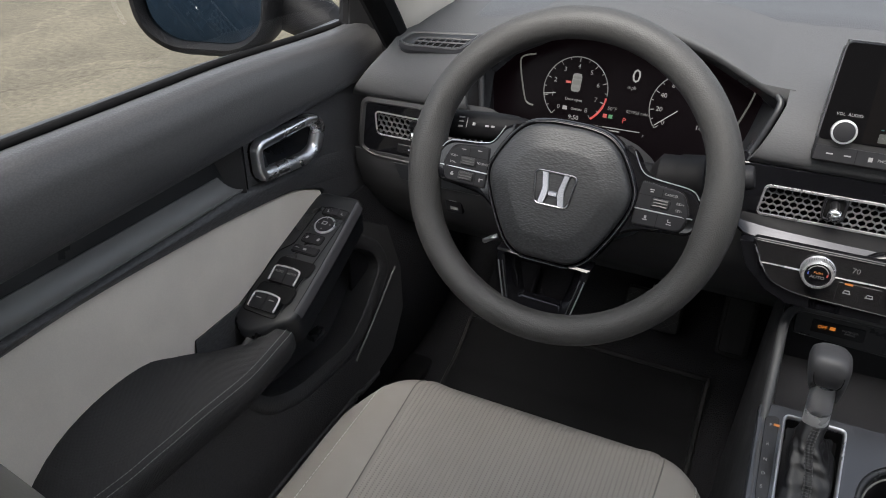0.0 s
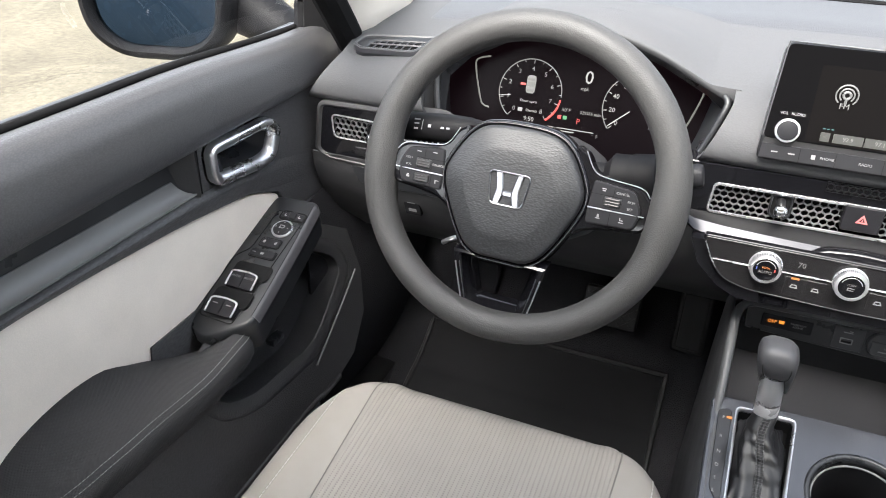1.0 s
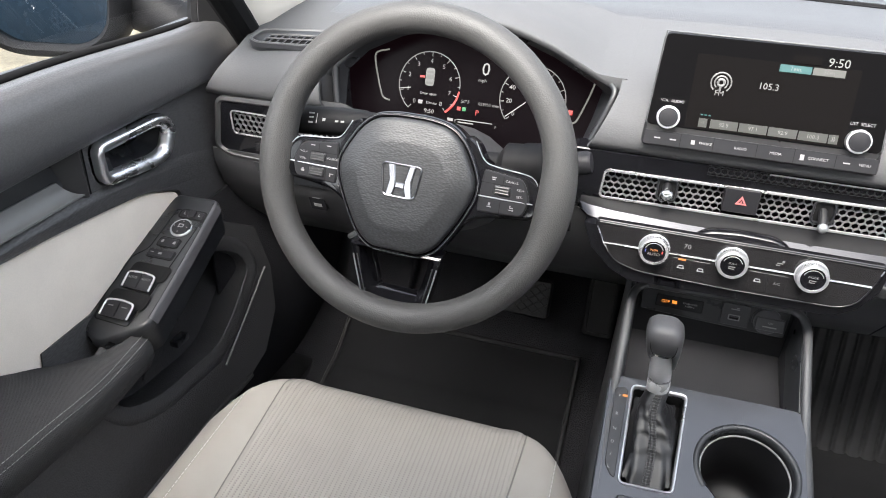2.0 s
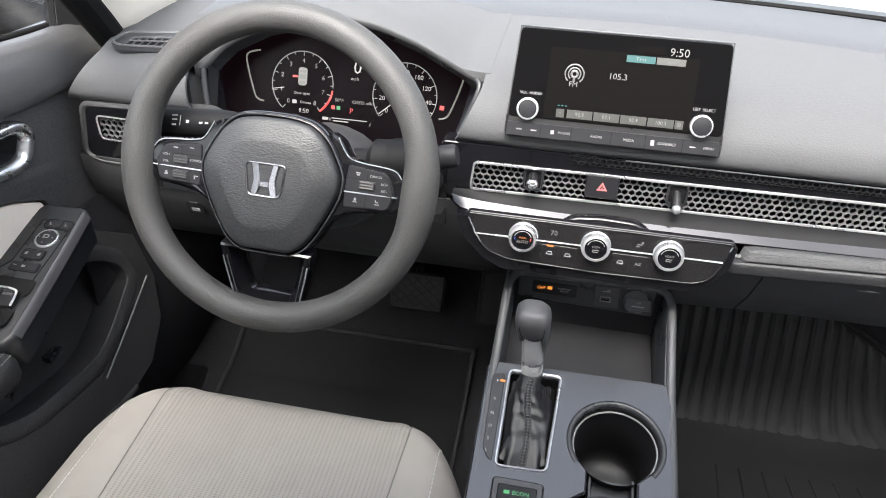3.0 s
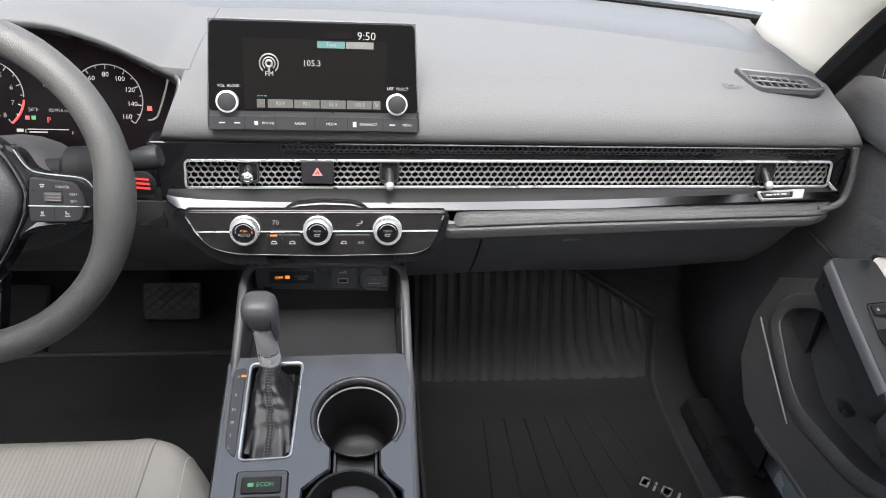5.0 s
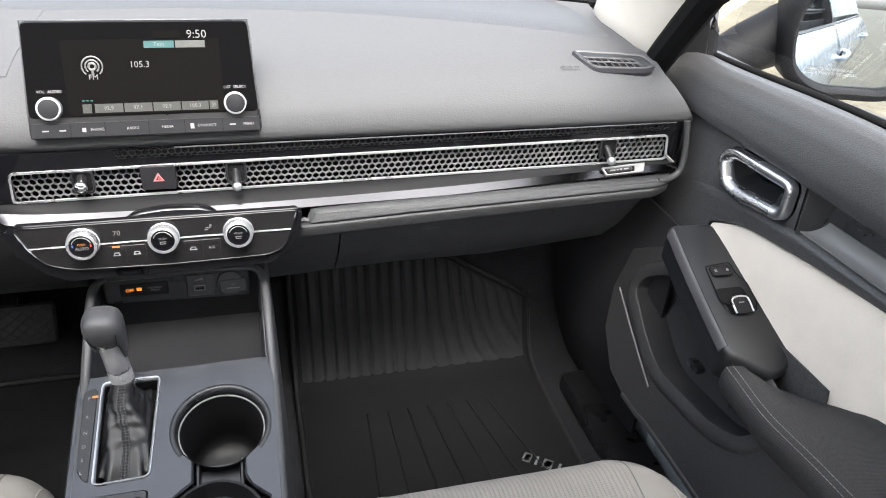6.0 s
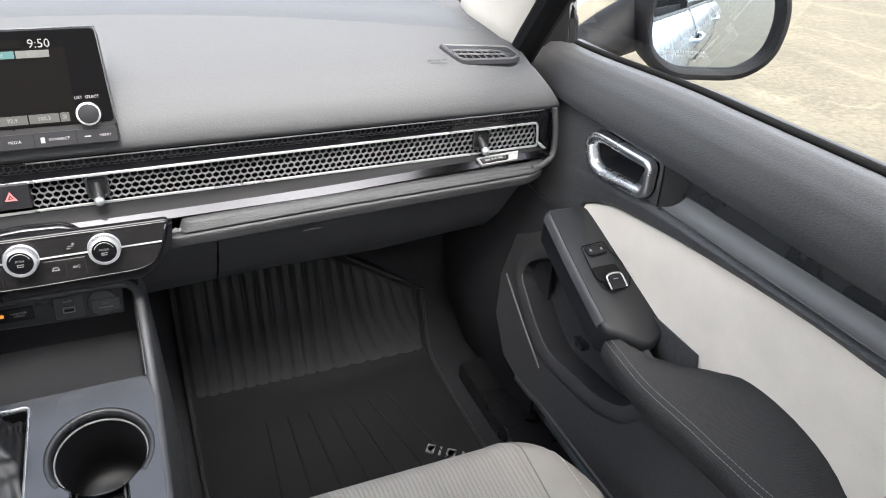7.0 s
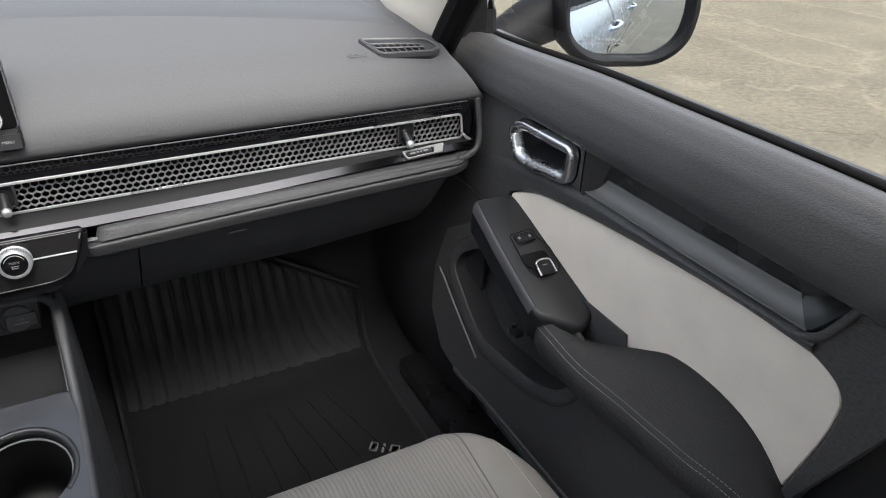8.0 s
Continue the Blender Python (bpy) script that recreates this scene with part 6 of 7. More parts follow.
# demister and side vents on top
for s in (-1, 1):
    e = thing("defroster_vent", "slatted side defroster vent on the dashboard", "air vent", (s * 0.60, 0.70, 0.955), group="defroster vents")
    vf = Frame((s * 0.594, 0.6815, 0.9580), (1, -s * 0.30, 0), (0, 1, 0.29))
    o = rounded([(s * u, v) for u, v in ((-0.034, -0.0160), (0.0371, -0.0100), (0.0505, 0.001), (0.0355, 0.0252), (-0.062, 0.0252), (-0.0508, 0.0046))], [0.010, 0.006, 0.010, 0.010, 0.006, 0.02])
    i_ = rounded([(s * u, v) for u, v in ((-0.0355, -0.0095), (0.0290, -0.0055), (0.0210, 0.0105), (-0.0490, 0.0090))], 0.003)
    bm = BM()
    plate(bm, vf, o, [i_], 0.014, 0.0015, w=0.0058)
    part("frame", bm, SMOOTH, e, "dark smooth vent frame", 50)
    bm = BM()
    loft(bm, [[vf(u, v, w) for u, v in inset(o, d)] for d, w in ((-0.0015, 0.0), (-0.0005, 0.0062), (0.0015, 0.0060))], cap=False)
    part("edge", bm, EDGE, e, sharp=60)
    bm = BM()
    loft(bm, [[vf(u, v, w) for u, v in inset(o, d)] for d, w in ((0.0008, 0.0058), (0.0018, 0.0070), (0.0034, 0.0066), (0.0046, 0.0056))], cap=False)
    part("rim", bm, RAIL, e, "satin grey vent rim", 60)
    bm = BM()
    plate(bm, vf, inset(i_, -0.001), (), 0.003, 0, w=0.0034)
    part("backing", bm, HOLE, e)
    for k in range(8):
        bm = BM()
        q = -0.043 + 0.0095 * k
        tube(bm, [vf(s * (q + 0.008), -0.0095 + 0.0005 * k, 0.0050), vf(s * (q - 0.001), 0.0098, 0.0050)], 0.0010, n=4)
        part("slat", bm, EDGE, e)
    bm = BM()
    tube(bm, [vf(-s * 0.043, -0.0003, 0.0054), vf(s * 0.026, 0.0022, 0.0054)], 0.0013, n=6)
    part("slat", bm, EDGE, e)
bf = Frame((0.524, 0.682, 0.9565), (1, -0.1, 0), (0, 1, 0.35))
bars("embossed_mark", bf.moved(0, 0, 0.002), [(-0.010, 0.003, 0.007, 0.0012), (-0.013, 0.001, 0.0012, 0.004), (0.000, 0.003, 0.007, 0.0012), (0.003, 0.001, 0.0012, 0.004), (0.010, 0.003, 0.006, 0.0012), (0.0, -0.003, 0.024, 0.0012)], RAIL, dash, "faint embossed mark")

# ---- steering wheel ----
wf = tilted(-0.3576, 0.5056, 0.8886, 21.6)
wf = Frame(wf.o, wf(math.cos(radians(-1.2)), math.sin(radians(-1.2))) - wf.o, wf(-math.sin(radians(-1.2)), math.cos(radians(-1.2))) - wf.o)
sw = thing("steering_wheel", "grey three-spoke steering wheel with chrome emblem", "steering wheel", wf(0, 0, -0.06))
bm = BM()
N, M = 96, 16
rings = []
for k in range(N):
    t = 2 * math.pi * k / N
    # the grip swells inwards where the side spokes meet it
    d = math.degrees(t) % 360
    d = d if d <= 180 else d - 360
    side_d = min(abs(d + 2), 180 - abs(d) if d >= 0 else 999, abs(d + 178) if d < 0 else 999)
    grip = 0.0060 * math.exp(-(side_d / 15) ** 2)
    r = 0.0172 + grip * 0.5
    cr = 0.1638 - grip * 0.5
    rings.append([wf((cr + r * math.cos(2 * math.pi * q / M)) * math.cos(t), (cr + r * math.cos(2 * math.pi * q / M)) * math.sin(t), 1.08 * r * math.sin(2 * math.pi * q / M)) for q in range(M)])
vs = [[bm.verts.new(p) for p in ring] for ring in rings]
stitch_rings(bm, vs + [vs[0]])
part("rim", bm, WHEEL, sw, "grey grained urethane rim", 80)
half_hub = [(0.018, 0.0572), (0.038, 0.0538), (0.049, 0.0475), (0.058, 0.038), (0.069, 0.020), (0.0768, 0.002), (0.0755, -0.014), (0.066, -0.037), (0.055, -0.058), (0.043, -0.076), (0.028, -0.0858)]
hubo = rounded(half_hub + [(-u, v) for u, v in half_hub[::-1]], 0.016, 4)
bm = BM()
prev = []
# a steep rim, a sloping shoulder, and a flatter raised field in the middle
for k, w in ((1.0, -0.02), (1.0, 0.014), (0.985, 0.0185), (0.955, 0.0208), (0.90, 0.0225), (0.80, 0.0252), (0.72, 0.0275), (0.685, 0.0286), (0.655, 0.0290), (0.5, 0.0297), (0.3, 0.0300)):
    prev.append([wf(u * k, -0.012 + (v + 0.012) * (k - 0.10 * max(0, 0.95 - k)), w) for u, v in hubo])
loft(bm, prev, cap=False)
bm.faces.new([bm.verts.new(p) for p in prev[-1]])
part("hub_cover", bm, HUB, sw, "dark grained airbag cover", 60)
bm = BM()
loft(bm, [[wf(u, v, w) for u, v in inset(hubo, d)] for d, w in ((0.0008, 0.006), (-0.0008, 0.0125), (-0.0022, 0.0140), (-0.0042, 0.0132), (-0.0060, 0.0100), (-0.0068, 0.0), (-0.005, -0.02))], cap=False)
part("hub_bezel", bm, PIANO, sw, "gloss black bezel round the hub", 60)
# thin tube standing for the glint on the gloss bezel
bm = BM()
tube(bm, [wf(u, v, 0.0136) for u, v in inset(hubo, -0.0036)], 0.0005, closed=True, n=6)
part("edge_glint", bm, EDGE, sw)
# side spokes with key pads
for sgn in (-1, 1):
    bm = BM()
    sp_o = rounded([(sgn * 0.060, 0.050), (sgn * 0.072, 0.044), (sgn * 0.082, 0.0265), (sgn * 0.095, 0.0225), (sgn * 0.131, 0.0190), (sgn * 0.142, 0.010), (sgn * 0.150, -0.007), (sgn * 0.141, -0.028), (sgn * 0.115, -0.0300), (sgn * 0.082, -0.0345), (sgn * 0.055, -0.058)], [0.001, 0.008, 0.012, 0.01, 0.01, 0.008, 0.01, 0.01, 0.01, 0.012, 0.001])
    plate(bm, wf, sp_o, (), 0.022, 0.003, w=0.0065, dome=lambda u, v: 0.004 * max(0.0, 1 - (abs(u) - 0.06) / 0.05))
    part("spoke", bm, PIANO, sw, "gloss black side spoke")
    # satin tube in place of the reflection along the spoke's gloss edge
    bm = BM()
    tube(bm, smooth_path([wf(sgn * u, v, w) for u, v, w in ((0.070, 0.0455, 0.0110), (0.0815, 0.0272, 0.0085), (0.096, 0.0222, 0.0070), (0.131, 0.0186, 0.0058), (0.141, 0.010, 0.0055))], 5), 0.0006, n=6)
    part("edge_glint", bm, SATIN, sw, "satin line for the reflection on the gloss edge")
    ko = rounded([(sgn * 0.0835, 0.0188), (sgn * 0.126, 0.0142), (sgn * 0.136, -0.0065), (sgn * 0.1305, -0.0252), (sgn * 0.0815, -0.0268), (sgn * 0.0810, -0.006)], [0.003, 0.007, 0.008, 0.006, 0.003, 0.002])
    bm = BM()
    plate(bm, wf, inset(ko, -0.0012), (), 0.004, 0.0006, w=0.0082)
    part("key_bed", bm, HOLE, sw)
    bm = BM()
    plate(bm, wf, ko, (), 0.006, 0.0014, w=0.0108)
    kp = part("key_pad", bm, BUTTON, sw, "satin dark key pad")
    bm = BM()
    tube(bm, [wf(sgn * 0.0815, -0.0098, 0.0112), wf(sgn * 0.139, -0.0095, 0.0100)], 0.0007, n=6)
    part("bright_line", bm, SATIN, kp)
    bm = BM()
    plate(bm, wf, rect(0.018, 0.0095, 0.0015, sgn * 0.1055, -0.0008), (), 0.003, 0.001, w=0.0126)
    for k in range(3):
        tube(bm, [wf(sgn * 0.1055 - 0.007, -0.0036 + 0.003 * k, 0.0128), wf(sgn * 0.1055 + 0.007, -0.0036 + 0.003 * k, 0.0128)], 0.0006, n=4)
    part("rocker", bm, BLACK, kp, "ribbed black rocker")
    if sgn < 0:
        bm = BM()
        plate(bm, wf, rect(0.018, 0.0095, 0.0015, sgn * 0.1055, -0.0172), (), 0.003, 0.001, w=0.0126)
        for k in range(3):
            tube(bm, [wf(-0.1125, -0.020 + 0.003 * k, 0.0128), wf(-0.0985, -0.020 + 0.003 * k, 0.0128)], 0.0006, n=4)
        part("rocker", bm, BLACK, kp, "ribbed black rocker")
        for u, v, t in ((-0.1235, 0.0030, "VOL+"), (-0.1235, -0.0045, "VOL-"), (-0.0885, -0.0005, "SOURCE")):
            lettering("legend", t, 0.0036, wf.moved(u, v, 0.0110), INK, kp)
        bars("mark", wf.moved(0, 0, 0.0108), [(-0.113, 0.0115, 0.005, 0.0010), (-0.094, 0.0130, 0.005, 0.0010), (-0.1225, -0.0180, 0.0036, 0.0022), (-0.1225, -0.0160, 0.002, 0.0014), (-0.089, -0.0185, 0.0012, 0.004), (-0.0865, -0.0172, 0.0030, 0.0009)], INK, kp)
    else:
        for u, v, t in ((0.1145, 0.0095, "CANCEL"), (0.1245, 0.0025, "RES+"), (0.1245, -0.0045, "SET-")):
            lettering("legend", t, 0.0036, wf.moved(u, v, 0.0110), INK, kp)
        bars("mark", wf.moved(0, 0, 0.0108), [(0.0950, 0.0115, 0.0045, 0.001), (0.0950, 0.0095, 0.003, 0.0012), (0.094, -0.0195, 0.0045, 0.001), (0.094, -0.0168, 0.0022, 0.003), (0.118, -0.0195, 0.0050, 0.001), (0.118, -0.0172, 0.0034, 0.001), (0.1165, -0.0155, 0.001, 0.002)], INK, kp)
    bm = BM()
    for u, v, w_, h_ in ((sgn * 0.1055, -0.0180, 0.0006, 0.015) if sgn > 0 else (-0.0945, -0.018, 0.0006, 0.014), (sgn * 0.1055, 0.0095, 0.0006, 0.009), (sgn * 0.0985, 0.0052, 0.032, 0.0005)):
        plate(bm, wf.moved(u, v, 0.0110), rect(w_, h_, 0), (), 0.0003, 0)
    part("key_gap", bm, HOLE, kp)
# lower spoke: a gloss fork that slopes down from the hub to the grip
lf = Frame(wf(0, -0.1215, 0.0015), wf.u, wf.v * 0.069 + wf.w * 0.020)
bm = BM()
fo_ = rounded([(-0.053, 0.038), (-0.0475, 0.010), (-0.0385, -0.030), (-0.030, -0.0390), (0.030, -0.0390), (0.0385, -0.030), (0.0475, 0.010), (0.053, 0.038)], [0.001, 0.02, 0.006, 0.006, 0.006, 0.006, 0.02, 0.001])
fi_ = rounded([(-0.044, 0.034), (-0.0395, 0.006), (-0.0325, -0.024), (-0.026, -0.0315), (0.026, -0.0315), (0.0325, -0.024), (0.0395, 0.006), (0.044, 0.034)], [0.003, 0.01, 0.006, 0.004, 0.004, 0.006, 0.01, 0.003])
plate(bm, lf, fo_, [fi_], 0.024, 0.0022, w=0.003)
loft(bm, [[lf(u, v, w) for u, v in inset(fi_, d)] for d, w in ((-0.0005, 0.001), (0.006, -0.010), (0.010, -0.024))], cap=False)
lo = part("lower_spoke", bm, PIANO, sw, "gloss black forked lower spoke")
# the gloss bevel's sky reflection is added as tubes round the fork
for d, r, name in ((0.0012, 0.0009, "edge_glint"), (0.0058, 0.0007, "edge_glint")):
    q = [lf(u, v, 0.0030) for u, v in inset(fo_, d) if v < 0.032]
    k = min(range(len(q)), key=lambda i: -((q[i] - q[i - 1]).length))
    bm = BM()
    tube(bm, q[k:] + q[:k], r, n=6)
    part(name, bm, SATIN if d < 0.002 else EDGE, lo, "satin line for the reflection on the gloss edge" if d < 0.002 else "")
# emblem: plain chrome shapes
em = wf.moved(0.0, -0.008, 0.0290)
bm = BM()
eo = rounded([(-0.0240, 0.0185), (0.0240, 0.0185), (0.0190, -0.0185), (-0.0190, -0.0185)], 0.0075)
loft(bm, [[em(u, v, w) for u, v in inset(eo, d)] for d, w in ((0.0, 0.0), (0.0004, 0.0022), (0.0012, 0.0028), (0.0022, 0.0022), (0.0026, 0.0))], cap=False)
for sgn in (-1, 1):
    plate(bm, em, [(sgn * 0.0158, 0.0172), (sgn * 0.0082, 0.0172), (sgn * 0.0046, 0.0005), (sgn * 0.0046, -0.0075), (sgn * 0.0074, -0.0172), (sgn * 0.0150, -0.0172), (sgn * 0.0125, 0.0)], (), 0.0030, 0.0012, w=0.0030)
plate(bm, em, [(-0.0055, -0.0022), (0.0055, -0.0022), (0.0055, -0.0080), (-0.0055, -0.0080)], (), 0.0030, 0.0012, w=0.0028)
part("emblem", bm, EMBLEM, sw, "chrome emblem shape", 30)

# steering column, stalks
col = thing("steering_column", "dark plastic steering column with control stalks", "steering column", (-0.357, 0.62, 0.80))
bm = BM()
cf = wf
loft(bm, [[cf(a * math.cos(2 * math.pi * k / 24), b * math.sin(2 * math.pi * k / 24) - c, w) for k in range(24)] for a, b, c, w in ((0.045, 0.045, 0.0, -0.028), (0.075, 0.058, 0.008, -0.05), (0.085, 0.066, 0.012, -0.09), (0.09, 0.07, 0.014, -0.17))])
part("shroud", bm, DARK, col, "dark column shroud", 50)


def stalk(pts, rad, parent, label):
    bm = BM()
    tube(bm, smooth_path(pts, 5), rad, n=16)
    return part("stalk", bm, STALK, parent, label, 50)


lp = [(-0.395, 0.604, 0.899), (-0.422, 0.582, 0.9085), (-0.431, 0.566, 0.9110), (-0.458, 0.562, 0.9112), (-0.500, 0.560, 0.9088), (-0.526, 0.558, 0.9070)]
l = stalk(lp, [0.009] * 5 + [0.0095, 0.0105, 0.012, 0.0135, 0.0145] + [0.0155, 0.016, 0.0163, 0.0165, 0.0165] + [0.0168] * 5 + [0.0168] * 5 + [0.0155], col, "black light stalk with white symbols")
sfm = Frame((-0.485, 0.5455, 0.9150), (1, 0.04, 0.05), (0, 0.62, 0.78))
bars("mark", sfm.moved(0, 0, 0.0035), [(0.024, 0.000, 0.004, 0.0022), (0.031, 0.000, 0.004, 0.0022), (0.008, 0.001, 0.0035, 0.0035), (-0.008, -0.003, 0.005, 0.002), (-0.008, 0.003, 0.006, 0.0015), (-0.008, 0.008, 0.007, 0.0015), (-0.001, 0.002, 0.0008, 0.012)], INK, l)
rp = [(-0.318, 0.592, 0.872), (-0.268, 0.590, 0.876), (-0.245, 0.590, 0.878), (-0.220, 0.590, 0.882)]
r_ = stalk(rp, [0.013] * 5 + [0.0250] * 5 + [0.0262] * 5 + [0.0245], col, "black wiper stalk")
bm = BM()
tube(bm, [(-0.222, 0.589, 0.884), (-0.205, 0.590, 0.886), (-0.190, 0.591, 0.889), (-0.176, 0.592, 0.892), (-0.172, 0.592, 0.893)], [0.0110, 0.0110, 0.0135, 0.0135, 0.0115], n=16)
part("stalk_knob", bm, BUTTON, r_, "dark grey twist knob", 50)

# ---- centre console ----
con = thing("center_console", "dark grey centre console with open tray", "center console", (0, 0.4, 0.30))
ca = math.atan2(0.045, 0.18)
cf_ = Frame((0, 0.44, 0.6325), (1, 0, 0), (0, math.cos(ca), math.sin(ca)))
top_o = rounded([(-0.106, -0.34), (0.106, -0.34), (0.111, 0.088), (0.100, 0.094), (-0.100, 0.091), (-0.110, 0.085)], [0.001, 0.001, 0.006, 0.006, 0.006, 0.006])
cup = circle(0.049, 0.0475, 0.003, 40)
slot = rounded([(0.018, -0.030), (0.020, -0.20), (0.070, -0.20), (0.073, -0.030)], 0.003)
# the cup's round hole runs on into the divider's slot
keyhole = [p for p in cup if not (p[1] < -0.030)]
keyhole.sort(key=lambda p: math.atan2(p[1] - 0.001, p[0] - 0.0475) if math.atan2(p[1] - 0.001, p[0] - 0.0475) > -math.pi / 2 else math.atan2(p[1] - 0.001, p[0] - 0.0475) + 2 * math.pi)
keyhole = keyhole + [(0.0175, -0.0365), (0.0175, -0.062), (0.004, -0.072), (-0.012, -0.085), (-0.012, -0.25), (0.095, -0.25), (0.095, -0.09), (0.078, -0.075), (0.071, -0.062), (0.071, -0.041)]
gate = rounded([(-0.083, 0.080), (-0.019, 0.081), (-0.0255, -0.048), (-0.083, -0.050)], 0.008)
bm = BM()
plate(bm, cf_, top_o, [keyhole, inset(gate, 0.003), rect(0.052, 0.13, 0.005, -0.0545, -0.130)], 0.006, 0.002)
part("top_panel", bm, CONSOLE, con, "dark slate panel with fine ribbed pattern")
bm = BM()
loft(bm, [[cf_(u, v, w) for u, v in inset(gate, d)] for d, w in ((-0.0005, 0.0), (0.0, 0.0022), (0.0015, 0.0022), (0.003, 0.0), (0.003, -0.012))], cap=False)
part("gate_frame", bm, SATIN, con, "bright frame round the shifter", 60)
bm = BM()
loft(bm, [[cf_(u, v, -0.004) for u, v in inset(gate, 0.003)], [cf_(u, v, -0.02) for u, v in inset(gate, 0.005)]], cap=False)
bm.faces.new([bm.verts.new(cf_(u, v, -0.02)) for u, v in inset(gate, 0.005)])
part("gate_well", bm, HOLE, con)
# cup holder
bm = BM()
cw = cf_.moved(0.0475, 0.003)
arcn = [math.radians(d) for d in range(-40, 221, 8)]
for r0, r1, w0, w1 in ((0.0555, 0.0535, 0.0002, 0.0018), (0.0535, 0.0495, 0.0018, 0.0004), (0.0495, 0.0482, 0.0004, -0.006)):
    loft(bm, [[cw(r0 * math.cos(a), r0 * math.sin(a), w0) for a in arcn], [cw(r1 * math.cos(a), r1 * math.sin(a), w1) for a in arcn]], cap=False, closed=False)
part("cup_rim", bm, SMOOTH, con, "bevelled cup holder rim", 60)
bm = BM()
tube(bm, [cw(0.0470 * math.cos(a), 0.0470 * math.sin(a), -0.011) for a in arcn], 0.0012, n=6)
part("cup_ring", bm, TROUGH, con)
bm = BM()
lathe(bm, cw, [(0.0493, -0.004), (0.0478, -0.010), (0.0463, -0.014), (0.0445, -0.085), (0.041, -0.095), (0.034, -0.101), (0.018, -0.104), (0, -0.105)], 40)
part("cup_liner", bm, CUP, con, "black cup holder well", 50)
bm = BM()
grid(bm, 8, 8, lambda i, j: cf_(0.0195 + 0.050 * i, -0.036 - 0.20 * j, -0.018), 0.004)
part("divider", bm, SMOOTH, con, "dark slide between the cup holders")
for u in (0.0215, 0.0675):
    bm = BM()
    tube(bm, [cf_(u, -0.036, -0.010), cf_(u, -0.075, -0.010)], 0.0022, n=6)
    part("divider_rib", bm, BLACK, con)
bm = BM()
lathe(bm, cf_.moved(0.040, -0.115), [(0.051, 0.0015), (0.048, 0.002), (0.046, -0.004), (0.042, -0.012), (0.038, -0.07), (0, -0.07)], 40)
part("cup_liner", bm, CUP, con, "second cup holder well", 50)
# buttons behind the shifter
kf = cf_.moved(-0.0545, -0.098, 0.0)
bm = BM()
plate(bm, cf_, rect(0.056, 0.14, 0.006, -0.0545, -0.132), (), 0.012, 0.002, w=0.0025)
kb = part("button_panel", bm, SMOOTH, con, "dark button panel")
for k, mat in ((0, GREEN_LIT), (1, INK), (2, INK)):
    bm = BM()
    f3 = cf_.moved(-0.0545, -0.080 - 0.0225 * k, 0.0025)
    plate(bm, f3, rect(0.042, 0.019, 0.0025), (), 0.004, 0.001, w=0.002)
    b = part("button", bm, BUTTON, kb)
    if k == 0:
        lettering("legend", "ECON", 0.0065, f3.moved(0.004, 0, 0.0022), GREEN_LIT, b)
        bars("mark", f3.moved(-0.011, 0, 0.002), [(0, 0, 0.006, 0.004)], GREEN_LIT, b)
    else:
        bars("mark", f3.moved(0, 0, 0.002), [(0, 0, 0.014, 0.004)], INK, b)
# gear letters
bm = BM()
po_ = rounded([(-0.101, 0.070), (-0.090, 0.074), (-0.0865, 0.070), (-0.0865, -0.045), (-0.092, -0.042), (-0.099, -0.030)], 0.004)
plate(bm, cf_, po_, (), 0.004, 0.0006, w=0.0012)
gp = part("gear_plate", bm, FASCIA, con, "dark gear position plate")
for v, t in ((0.060, "P"), (0.035, "R"), (0.015, "N"), (-0.002, "D"), (-0.018, "S"), (-0.033, "L")):
    lettering("legend", t, 0.0056, cf_.moved(-0.0945, v, 0.0014), INK, gp)
bars("lit_mark", cf_.moved(-0.0885, 0.0615, 0.0012), [(0, 0, 0.006, 0.003)], AMBER_LIT, gp)
# body sides, tray and frame
for s in (-1, 1):
    dx = 0.001 if s > 0 else -0.004
    bm = BM()
    rings = []
    for y, zt_ in ((0.10, 0.545), (0.35, 0.608), (0.527, 0.650), (0.56, 0.664), (0.60, 0.686), (0.635, 0.704), (0.66, 0.712), (0.72, 0.72)):
        x1 = 0.1085 + dx if y > 0.52 else 0.1075
        rings.append([Vector((s * x, y, z)) for x, z in ((x1 - 0.008, zt_ - 0.012), (x1 - 0.006, zt_ - 0.004), (x1 - 0.001, zt_ - 0.003), (x1 + 0.0015, zt_ - 0.008), (x1 + 0.004, zt_ - 0.03), (x1 + 0.008, zt_ - 0.12), (x1 + 0.018, 0.30), (x1 - 0.008, 0.30))])
    loft(bm, rings)
    part("side_panel", bm, LID_DARK, con, "dark smooth side panel", 50)
    bm = BM()
    loft(bm, [[Vector((s * (x + dx), y, z + d)) for x, d in ((0.1075, -0.05), (0.1075, -0.001), (0.101, -0.001), (0.0985, -0.008), (0.0965, -0.06))] for y, z in ((0.53, 0.655), (0.56, 0.669), (0.60, 0.692), (0.632, 0.708), (0.645, 0.712))])
    part("tray_wall", bm, SMOOTH, con, "dark inner wall beside the tray", 50)
bm = BM()
half_arch = [(0.1040, 0.30, 0.5925), (0.1055, 0.40, 0.6180), (0.1060, 0.47, 0.6360), (0.1060, 0.505, 0.6445), (0.1055, 0.532, 0.6565), (0.1050, 0.575, 0.6795), (0.1045, 0.612, 0.6990), (0.1025, 0.628, 0.7075), (0.0965, 0.638, 0.7128), (0.088, 0.642, 0.7150), (0.074, 0.6435, 0.7158)]
tube(bm, smooth_path([(-x + 0.0035, y, z) for x, y, z in half_arch] + [(x + 0.0035, y, z) for x, y, z in half_arch[::-1]], 5), 0.0056, n=12, flat=0.8)
